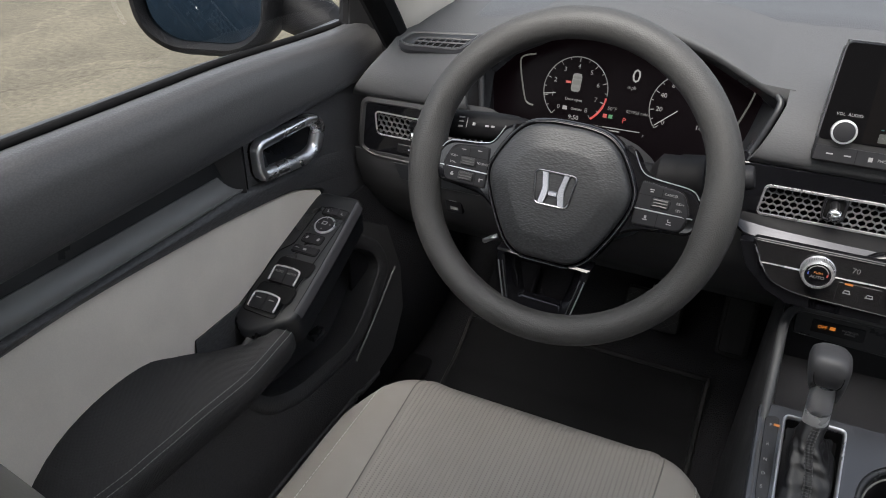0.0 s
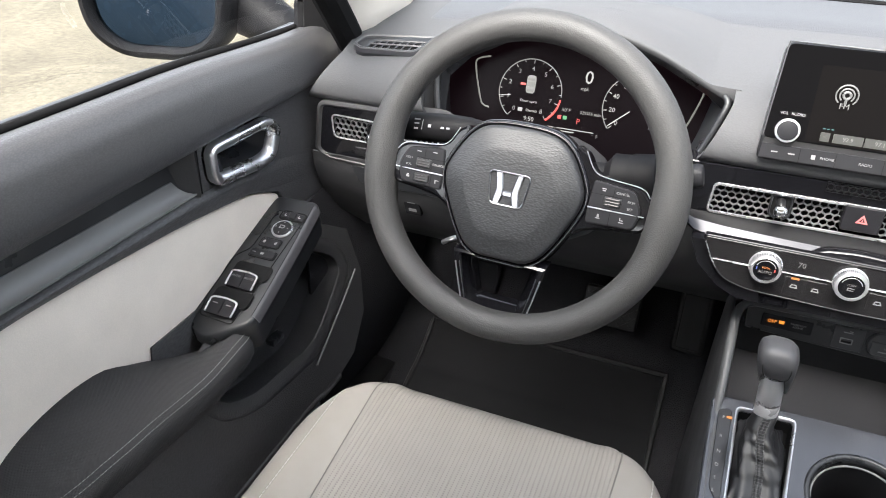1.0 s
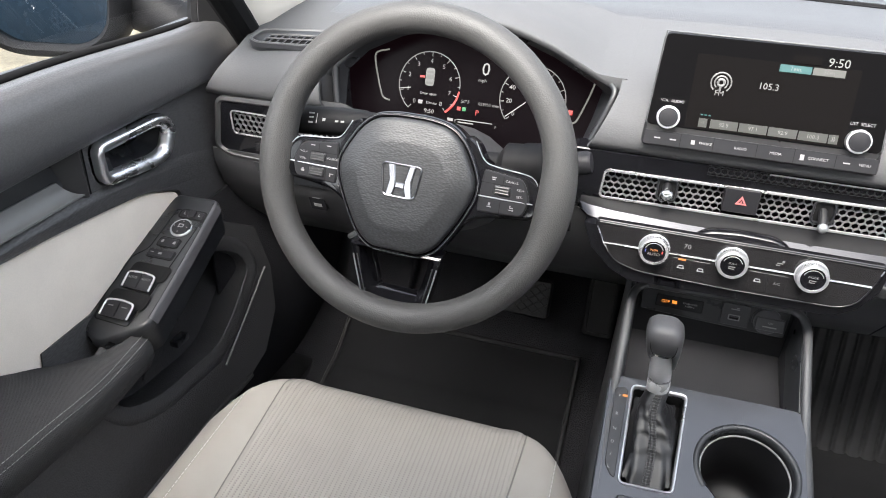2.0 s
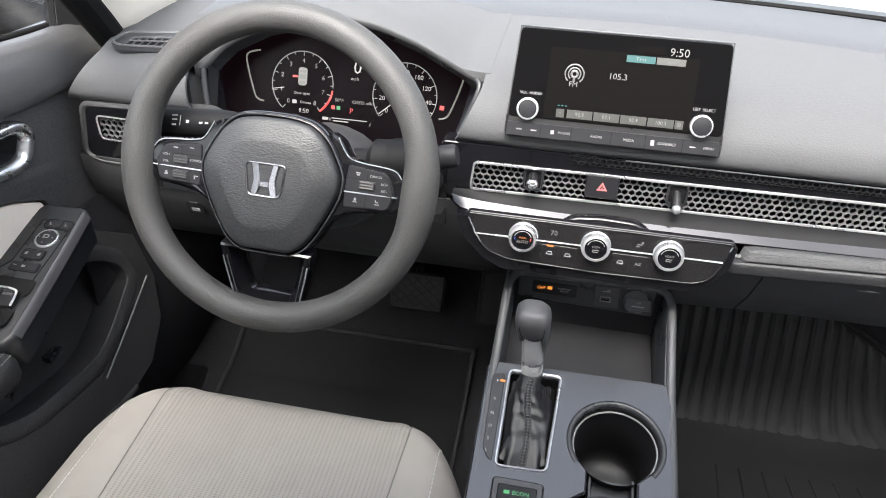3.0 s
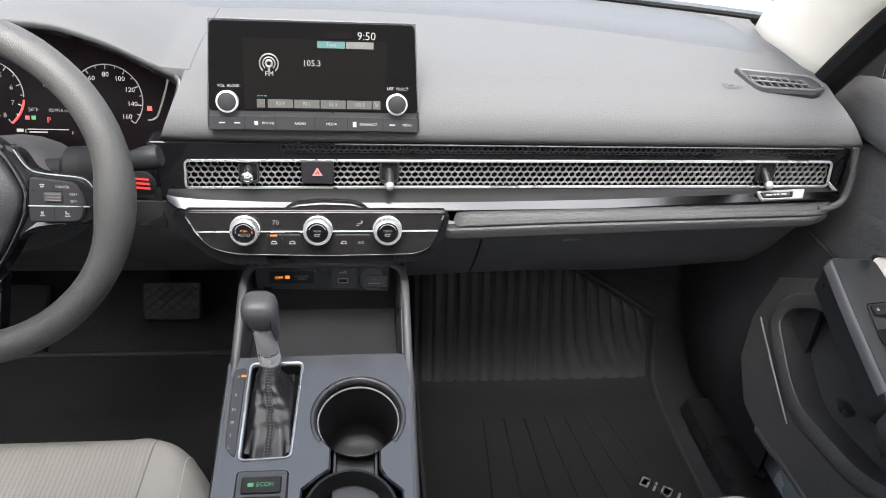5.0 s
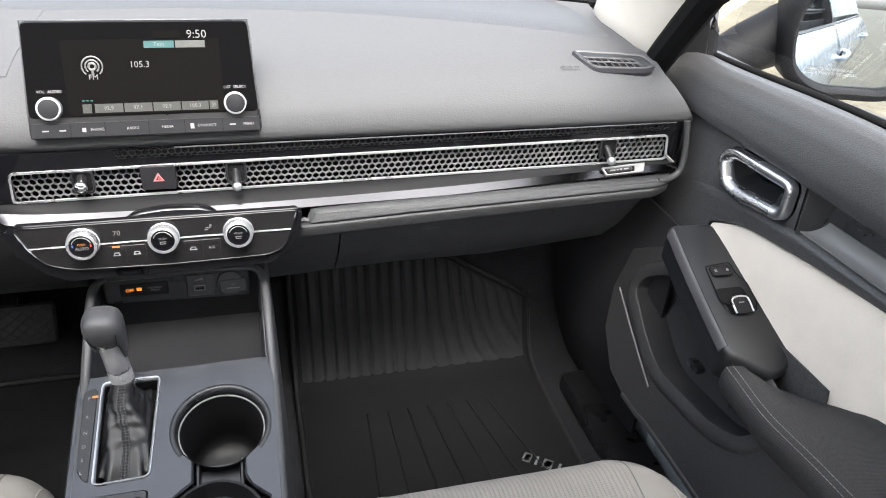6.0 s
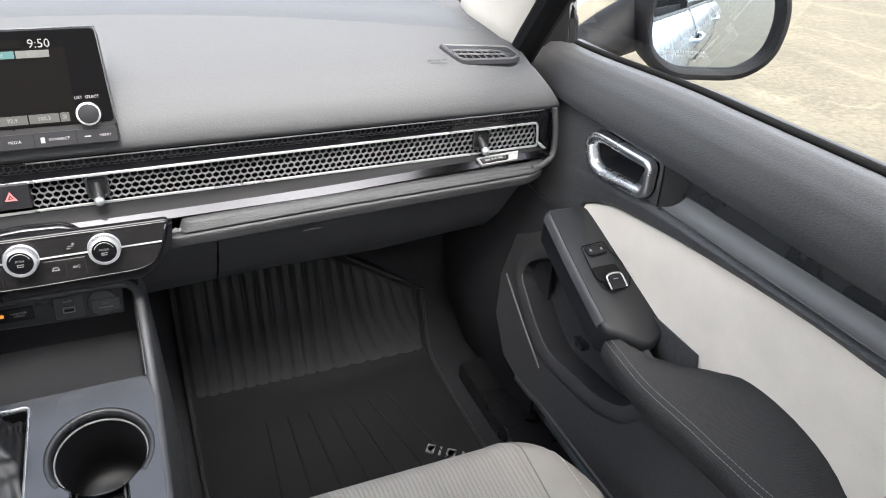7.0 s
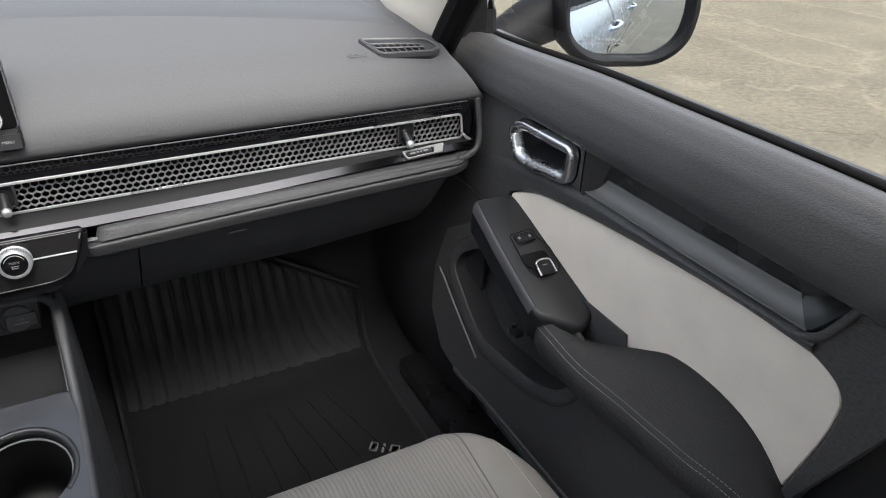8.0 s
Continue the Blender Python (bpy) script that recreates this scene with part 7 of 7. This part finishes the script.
part("tray_arch", bm, RAIL, con, "grey rounded frame round the tray", 60)
bm = BM()
grid(bm, 6, 10, lambda i, j: Vector((-0.098 + 0.196 * i, 0.525 + 0.15 * j, 0.605 + 0.02 * j ** 2)), 0.004)
part("tray_floor", bm, TRAY, con, "black tray mat")
bm = BM()
grid(bm, 4, 4, lambda i, j: Vector((-0.099 + 0.198 * i, 0.675 - 0.012 * j, 0.60 + 0.125 * j)), 0.004)
part("tray_back", bm, TRAY, con)
bm = BM()
grid(bm, 4, 3, lambda i, j: Vector((-0.101 + 0.202 * i, 0.528, 0.60 + 0.050 * j)), 0.003)
part("tray_step", bm, DARK, con)
bf = tilted(0.0, 0.640, 0.697, 12)
bm = BM()
plate(bm, bf, rounded([(-0.090, 0.016), (-0.088, -0.016), (0.0, -0.019), (0.088, -0.021), (0.090, 0.016)], 0.004), (), 0.02, 0.0015)
bk = part("socket_panel", bm, SMOOTH, con, "black panel with sockets")
bm = BM()
plate(bm, bf.moved(-0.041, 0.0), rect(0.058, 0.017, 0.002), (), 0.004, 0.0008, w=0.0015)
ob = part("indicator_panel", bm, BUTTON, bk)
lettering("legend", "OFF", 0.006, bf.moved(-0.058, 0.0, 0.0017), AMBER_LIT, ob)
bars("mark", bf.moved(-0.047, 0.0, 0.0015), [(0, 0.001, 0.006, 0.004)], AMBER_LIT, ob)
lettering("legend", "PASSENGER\nAIRBAG", 0.0034, bf.moved(-0.028, 0.0, 0.0017), INK, ob)
bm = BM()
plate(bm, bf.moved(0.027, -0.001), rect(0.034, 0.029, 0.002), (), 0.004, 0.0008, w=0.0015)
us = part("usb_socket", bm, EDGE, bk, "dark charging socket")
bm = BM()
plate(bm, bf.moved(0.026, -0.0045), rect(0.014, 0.0075, 0.001), [rect(0.0115, 0.005, 0.0005)], 0.002, 0.0003, w=0.0022)
part("port", bm, INK, us)
bars("port_core", bf.moved(0.026, -0.0045, 0.0015), [(0, -0.0008, 0.010, 0.002)], HOLE, us)
bars("mark", bf.moved(0.026, 0.0065, 0.0015), [(0, 0, 0.010, 0.0012), (0.003, 0.002, 0.004, 0.001)], INK, us)
bm = BM()
lathe(bm, bf.moved(0.064, -0.001), [(0.017, 0.0), (0.017, 0.003), (0.0155, 0.0045), (0, 0.0045)], 32)
so_ = part("power_socket_cap", bm, EDGE, bk, "dark power socket cap")
bm = BM()
plate(bm, bf.moved(0.068, -0.004), rect(0.034, 0.017, 0.002), (), 0.003, 0.001, w=0.006)
ft = part("flap", bm, RAIL, so_)
lettering("legend", "12V", 0.004, bf.moved(0.068, -0.002, 0.0062), INK, ft)
bars("mark", bf.moved(0.068, -0.007, 0.006), [(0, 0, 0.016, 0.0015)], INK, ft)

# ---- gear shifter ----
sh = thing("gear_shifter", "black leather gear shifter with stitched boot", "gear shifter", (-0.055, 0.46, 0.63))
top_p = Vector((-0.0555, 0.497, 0.674))
bm = BM()
rings = []
for k in range(33):
    f = k / 32
    c = cf_(-0.0535, 0.014, -0.010).lerp(top_p, f) + Vector((0.0022 * math.sin(7 * f), 0.010 * math.sin(math.pi * f) * (1 - f), 0))
    hw, hl = 0.0120 + 0.0150 * (1 - f) ** 2.2, 0.0130 + 0.047 * (1 - f) ** 2.0
    ring = []
    for q in range(48):
        t = 2 * math.pi * q / 48
        e_ = 0.50 + 0.50 * f
        x = hw * math.copysign(abs(math.cos(t)) ** e_, math.cos(t))
        y = hl * math.copysign(abs(math.sin(t)) ** e_, math.sin(t))
        amp = math.sin(math.pi * f) * (1 - f ** 4)
        fold = 1 + amp * (0.06 * math.sin(38 * f + 3.0 * math.sin(t)) + 0.14 * math.sin(3.1 * t + 1.0 + 5.0 * f) + 0.07 * math.sin(6 * t + 12 * f)) + 0.07 * (1 - f) ** 5 * math.sin(9 * t)
        lay = cf_.v.z * y * (1 - f) ** 2
        ring.append(c + Vector((x * fold, y * fold, lay)))
    rings.append(ring)
loft(bm, rings)
bt = part("boot", bm, LEATHER, sh, "black leather boot with seam", 70)
bm = BM()
tube(bm, smooth_path([r[36] + Vector((0, 0.0006, -0.0006)) for r in rings[:-2]], 3), 0.0026, n=8)
part("seam_ridge", bm, LEATHER, bt, sharp=70)
bm = BM()
for off in (-0.0036, 0.0036):
    path = smooth_path([r[36] + Vector((off, -0.0006, 0.0010)) for r in rings], 3)
    dashes(bm, path, 0.0040, 0.0028, 0.0008)
mid = smooth_path([r[36] + Vector((0, -0.0026, 0.0018)) for r in rings], 3)
gone = 0.0
for a_, b_ in zip(mid, mid[1:]):
    gone += (b_ - a_).length
    if gone > 0.0030:
        gone = 0.0
        tube(bm, [b_ + Vector((-0.0038, 0.0014, -0.0010)), b_, b_ + Vector((0.0038, 0.0014, -0.0010))], 0.0006, n=4)
part("stitching", bm, SEAM_DARK, bt, "grey cross-stitched seam")
ax = (Vector((-0.0625, 0.489, 0.765)) - top_p).normalized()
kfm = Frame(top_p, (1, 0, 0), Vector((1, 0, 0)).cross(ax) * -1)
kfm.w = ax
kfm.v = ax.cross(kfm.u)
bm = BM()
lathe(bm, kfm, [(0.0118, -0.008), (0.0128, -0.003), (0.0128, 0.0), (0.0127, 0.0145), (0.0121, 0.0152), (0.0127, 0.0160), (0.0124, 0.032), (0.0126, 0.0580)], 28)
part("stem", bm, STEM, sh, "satin grey metal stem", 50)
bm = BM()
rings = []
for w, rx, ry, low in ((0.0600, 0.0130, 0.0130, 1.0), (0.0602, 0.0150, 0.0150, 1.0), (0.0630, 0.0166, 0.0166, 0.8), (0.068, 0.0184, 0.0184, 0.45), (0.0745, 0.0196, 0.0198, 0.15), (0.081, 0.0201, 0.0203, 0.0), (0.088, 0.0190, 0.0192, 0.0), (0.0935, 0.0150, 0.0150, 0.0), (0.0960, 0.009, 0.009, 0.0), (0.0965, 0.002, 0.002, 0.0)):
    ring = []
    for k in range(40):
        t = 2 * math.pi * k / 40
        cx_, sy_ = math.cos(t), math.sin(t)
        # the skirt hangs lower at both sides than in front
        side = min(1.0, max(0.0, (abs(cx_) - 0.72) / 0.20))
        side = side * side * (3 - 2 * side)
        ring.append(kfm(rx * math.copysign(abs(cx_) ** 0.66, cx_), 0.001 + ry * math.copysign(abs(sy_) ** 0.66, sy_), w - low * side * (0.024 if cx_ > 0 else 0.012)))
    rings.append(ring)
loft(bm, rings)
part("knob", bm, KNOB, sh, "dark leather-grained knob with side skirts", 60)
bm = BM()
for sg in (-1, 1):
    tube(bm, smooth_path([kfm(sg * 0.0100, -0.0140, 0.061), kfm(sg * 0.0125, -0.0172, 0.069), kfm(sg * 0.0136, -0.0166, 0.079), kfm(sg * 0.0115, -0.0110, 0.0905), kfm(sg * 0.009, -0.003, 0.0952)], 5), 0.0005, n=4)
part("knob_seam", bm, HOLE, sh)
bm = BM()
lathe(bm, kfm, [(0.0124, 0.0565), (0.0134, 0.0568), (0.0136, 0.0592), (0.0126, 0.0598)], 28)
part("bright_ring", bm, CHROME, sh, "thin chrome ring below the knob")

# ---- seats ----
def seat(cx, yf, z, head, label):
    e = thing("front_seat", label, "car seat", (cx, yf - 0.25, 0.32), group="front seats")
    half = 0.255

    def surf(u, v):
        """u: -1 to 1 across, v: 0 at the front's foot to 1 at the rear."""
        a = abs(u)
        edge = max(0.0, (a - 0.60) / 0.40)
        bol = 0.012 * math.sin(min(1, max(0, (a - 0.5) / 0.35)) * math.pi * 0.75) if a > 0.5 else 0
        # front nose, rounded
        t = min(1.0, v / 0.42)
        ang = t * math.pi / 2
        nose_y, nose_z = math.sin(ang), math.cos(ang)
        corner = 0.070 * max(0.0, (a - 0.52) / 0.48) ** 2.2 * 1.5
        y = yf - corner - 0.075 * (1 - math.cos(ang)) - max(0, v - 0.42) / 0.58 * 0.43
        zz = z - 0.16 * (1 - math.sin(ang)) ** 1.0
        back = max(0, v - 0.42) / 0.58
        zz += -0.030 * back + bol * min(1, t) * (1 + 0.8 * back) - 0.010 * (1 - a * a) * back
        zz -= 0.055 * edge ** 3.0 + 0.06 * max(0, (a - 0.93) / 0.07) ** 2
        x = cx + half * u * (1 + 0.05 * back) * (1 - 0.03 * (1 - t))
        return Vector((x, y, zz))

    bm = BM()
    grid(bm, 72, 56, lambda i, j: surf(2 * i - 1, j), 0.006)
    part("cushion", bm, SEAT, e, "light grey cloth cushion", 80)
    lim = lambda v: 0.625 - 0.16 * max(0, v - 0.42)
    bm = BM()

    def top(i, j):
        v = 0.20 + 0.80 * j
        u = (2 * i - 1) * lim(v)
        p = surf(u, v)
        q = abs(2 * i - 1)
        lift = 0.0035 * (1 - q ** 16) + 0.0005
        n = Vector((0, 0.5 * max(0, 1 - v / 0.42), 1)).normalized()
        return p + n * lift - Vector((0, 0, 0.003 * q ** 60))

    grid(bm, 56, 50, top, 0.002)
    part("knit_panel", bm, KNIT, e, "light grey ribbed knit centre panel", 80)
    for sg in (-1, 1):
        bm = BM()
        tube(bm, [surf(sg * (lim(0.05 + 0.95 * k / 40) + 0.004), 0.05 + 0.95 * k / 40) + Vector((0, 0, 0.0004)) for k in range(41)], 0.0009, n=4)
        part("seam", bm, SEAM, e, "dark seam line")
    for sg in (-1, 1):
        bm = BM()
        path = [surf(sg * 0.79, 0.12 + 0.88 * k / 60) + Vector((0, 0, 0.0006)) for k in range(61)]
        dashes(bm, path, 0.0062, 0.0042, 0.0007)
        part("stitching", bm, THREAD, e, "light thread row")
    # backrest and headrest
    bm = BM()
    rings = []
    for k in range(12):
        f = k / 11
        w_, d_ = 0.235 - 0.05 * f ** 2, 0.055 - 0.015 * f
        c = Vector((cx, yf - 0.56 - 0.17 * f, 0.50 + 0.46 * f))
        rings.append([c + Vector((w_ * math.copysign(abs(math.cos(t)) ** 0.5, math.cos(t)), d_ * math.copysign(abs(math.sin(t)) ** 0.6, math.sin(t)) + 0.02 * abs(math.cos(t)) ** 4, 0)) for t in (2 * math.pi * q / 32 for q in range(32))])
    rings.append([c + (p - c) * 0.6 + Vector((0, 0, 0.02)) for p in rings[-1]])
    loft(bm, rings)
    part("backrest", bm, SEAT, e, "light grey cloth backrest", 60)
    bm = BM()
    rings = []
    hc = Vector(head)
    for z_, k in ((-0.07, 0.55), (-0.06, 0.85), (-0.02, 1.0), (0.02, 1.0), (0.05, 0.93), (0.068, 0.75), (0.075, 0.4)):
        rings.append([hc + Vector((0.112 * k * math.copysign(abs(math.cos(t)) ** 0.7, math.cos(t)), 0.048 * k * math.copysign(abs(math.sin(t)) ** 0.7, math.sin(t)), z_)) for t in (2 * math.pi * q / 24 for q in range(24))])
    loft(bm, rings)
    part("headrest", bm, SEAT, e, "light grey cloth headrest", 70)
    for sg in (-1, 1):
        bm = BM()
        tube(bm, [hc + Vector((sg * 0.06, 0, -0.05)), hc + Vector((sg * 0.06, 0, -0.12))], 0.006, n=8)
        part("headrest_post", bm, CHROME, e)
    bm = BM()
    block(bm, (cx - 0.19, yf - 0.48, 0.32), (cx + 0.19, yf - 0.10, 0.43), 0.02)
    part("base", bm, DARK, e, "dark seat base")
    return e


seat(-0.353, 0.530, 0.572, (-0.374, -0.156, 1.037), "light grey cloth driver's seat with knit centre")
seat(0.357, 0.418, 0.560, (0.363, -0.282, 1.040), "light grey cloth passenger seat with knit centre")


# ---- floor mats ----
def mat_z(y, x=-0.4, lift=0.006):
    return floor_z(y + 0.010, x) + lift


def floor_mat(x0, x1, y0, y1, label, ribs):
    e = thing("floor_mat", label, "floor mat", ((x0 + x1) / 2, (y0 + y1) / 2, floor_z((y0 + y1) / 2)), group="floor mats")
    bm = BM()

    def sheet(i, j):
        y = y0 + (y1 - y0) * j
        cut = max(0.0, y - 0.893) * 5.0 if ribs else 0
        return Vector((x0 + (x1 - cut - x0) * i, y, mat_z(y, x0)))

    grid(bm, 20, 110, sheet, 0.004)
    part("sheet", bm, MATT, e, "black rubber sheet", 60)
    bm = BM()
    edge = [sheet(i / 12, 1.0) for i in range(13)]
    ring = [sheet(0, j / 90) for j in range(91)] + edge[1:] + [sheet(1, 1 - j / 90) for j in range(1, 91)]
    tube(bm, [p + Vector((0, -0.003, 0.004)) for p in ring], 0.005, n=6)
    part("raised_edge", bm, RUBBER, e)
    if ribs:
        # wide moulded ribs with narrow valleys, fanning out on the outer side
        bm = BM()

        def ribbed(i, j):
            y = 0.835 + 0.105 * j
            edge = x1 - max(0.0, y - 0.893) * 5.0 - 0.012
            x = min(edge, x0 + 0.012 + (x1 - 0.024 - x0) * i)
            bend = max(0.0, x - 0.38)
            p = (x - 0.42 * bend * max(0.0, 1 - j * 1.1) ** 2) / 0.0222
            d = abs(p - round(p)) * 0.0222
            fade = min(1.0, (1 - j) * 14, i * 30, (edge - x) / 0.01) * min(1.0, j * 4.0) ** 1.5
            h = 0.0048 * min(1.0, j * 8) - 0.002 * (j < 0.01) + 0.0050 * fade * (1 - math.exp(-(d / 0.0034) ** 2))
            return Vector((x, y - 0.9 * h, mat_z(y, x0) + 0.4 * h))

        grid(bm, 260, 40, ribbed)
        part("ribbed_panel", bm, RIB, e, "moulded ribs of the mat's sloping front, coloured lighter as if lit", 80)
        for k in range(7):
            bm = BM()
            pts = []
            for j in range(12):
                y = 0.42 + 0.34 * j / 11
                pts.append(Vector((x0 + 0.10 + 0.055 * k - 0.06 * j / 11 * (k - 1) * 0.3, y, mat_z(y, x0) + 0.0045)))
            tube(bm, pts, 0.0022, n=4)
            part("fine_rib", bm, MATT, e)
        mk = Frame((0.512, 0.612, mat_z(0.612, 0.4) + 0.0045), (0.80, -0.60, 0), (0.60, 0.80, 0))
        bm = BM()
        for u, w_ in ((0.004, 0.014), (0.021, 0.004), (0.040, 0.016), (0.060, 0.004)):
            o_ = rect(w_, 0.020, 0.0015, u, 0.0)
            plate(bm, mk, o_, [inset(o_, 0.0032)] if w_ > 0.01 else (), 0.003, 0.0004, w=0.001)
        part("badge", bm, material("badge_grey", (0.16, 0.16, 0.16), 0.5, mottle=0.0), e, "row of light grey raised bars")
    return e


floor_mat(0.148, 0.602, 0.20, 0.942, "black ribbed rubber passenger floor mat", True)
floor_mat(-0.60, -0.165, 0.20, 0.86, "black rubber driver's floor mat", False)

# ---- pedals ----
def pedal(name, label, fr, w, h, pattern):
    e = thing(name, label, "pedal", fr(0, -h / 2, -0.02))
    bm = BM()
    plate(bm, fr, rect(w, h, 0.008), (), 0.012, 0.003)
    p = part("pad", bm, RUBBER, e)
    bm = BM()
    if pattern == "cross":
        for k in range(-3, 8):
            for d in (1, -1):
                pts = []
                for q in range(21):
                    u = -w / 2 + 0.005 + (w - 0.01) * q / 20
                    v = k * 0.016 - h / 2 + d * (u + (w / 2 if d > 0 else -w / 2)) * 0.8
                    if abs(v) < h / 2 - 0.004:
                        pts.append(fr(u, v, 0.001))
                if len(pts) > 2:
                    tube(bm, pts, 0.0018, n=4)
    else:
        q = rect(w - 0.012, h - 0.012, 0.006)
        loft(bm, [[fr(u, v, z) for u, v in inset(q, d)] for d, z in ((0.0, 0.0), (0.001, 0.0012), (0.002, 0.0))], cap=False)
    part("tread", bm, RUBBER, p)
    bm = BM()
    tube(bm, [fr(0, h / 2 - 0.01, -0.008), fr(0.0, h / 2 + 0.05, -0.05), fr(0, h / 2 + 0.16, -0.06)], 0.009, n=8)
    part("arm", bm, BLACK, e)


pedal("brake_pedal", "black rubber brake pedal with crossed tread", tilted(-0.279, 0.888, 0.487, 25), 0.098, 0.068, "cross")
pedal("accelerator_pedal", "black smooth rubber accelerator pedal", tilted(-0.142, 0.900, 0.487, 25), 0.054, 0.108, "plain")
e = thing("footrest", "black carpeted driver's footrest", "footrest", (-0.56, 0.86, 0.36))
bm = BM()
fr = tilted(-0.545, 0.88, 0.42, 45)
plate(bm, fr, rect(0.09, 0.19, 0.012), (), 0.02, 0.004)
part("pad", bm, CARPET, e)
for s in (-1, 1):
    bm = BM()
    grid(bm, 10, 10, lambda i, j: Vector((s * (0.705 - 0.045 * math.sin(math.pi * j) * math.sin(math.pi * min(1.0, i * 1.2)) - 0.02 * (1 - j) * i), 0.60 + 0.52 * i, 0.32 + 0.42 * j)), 0.006)
    setting("trim_kick_right" if s > 0 else "trim_kick_left", bm, CARPET, "dark kick panel beside the footwell", "trim")
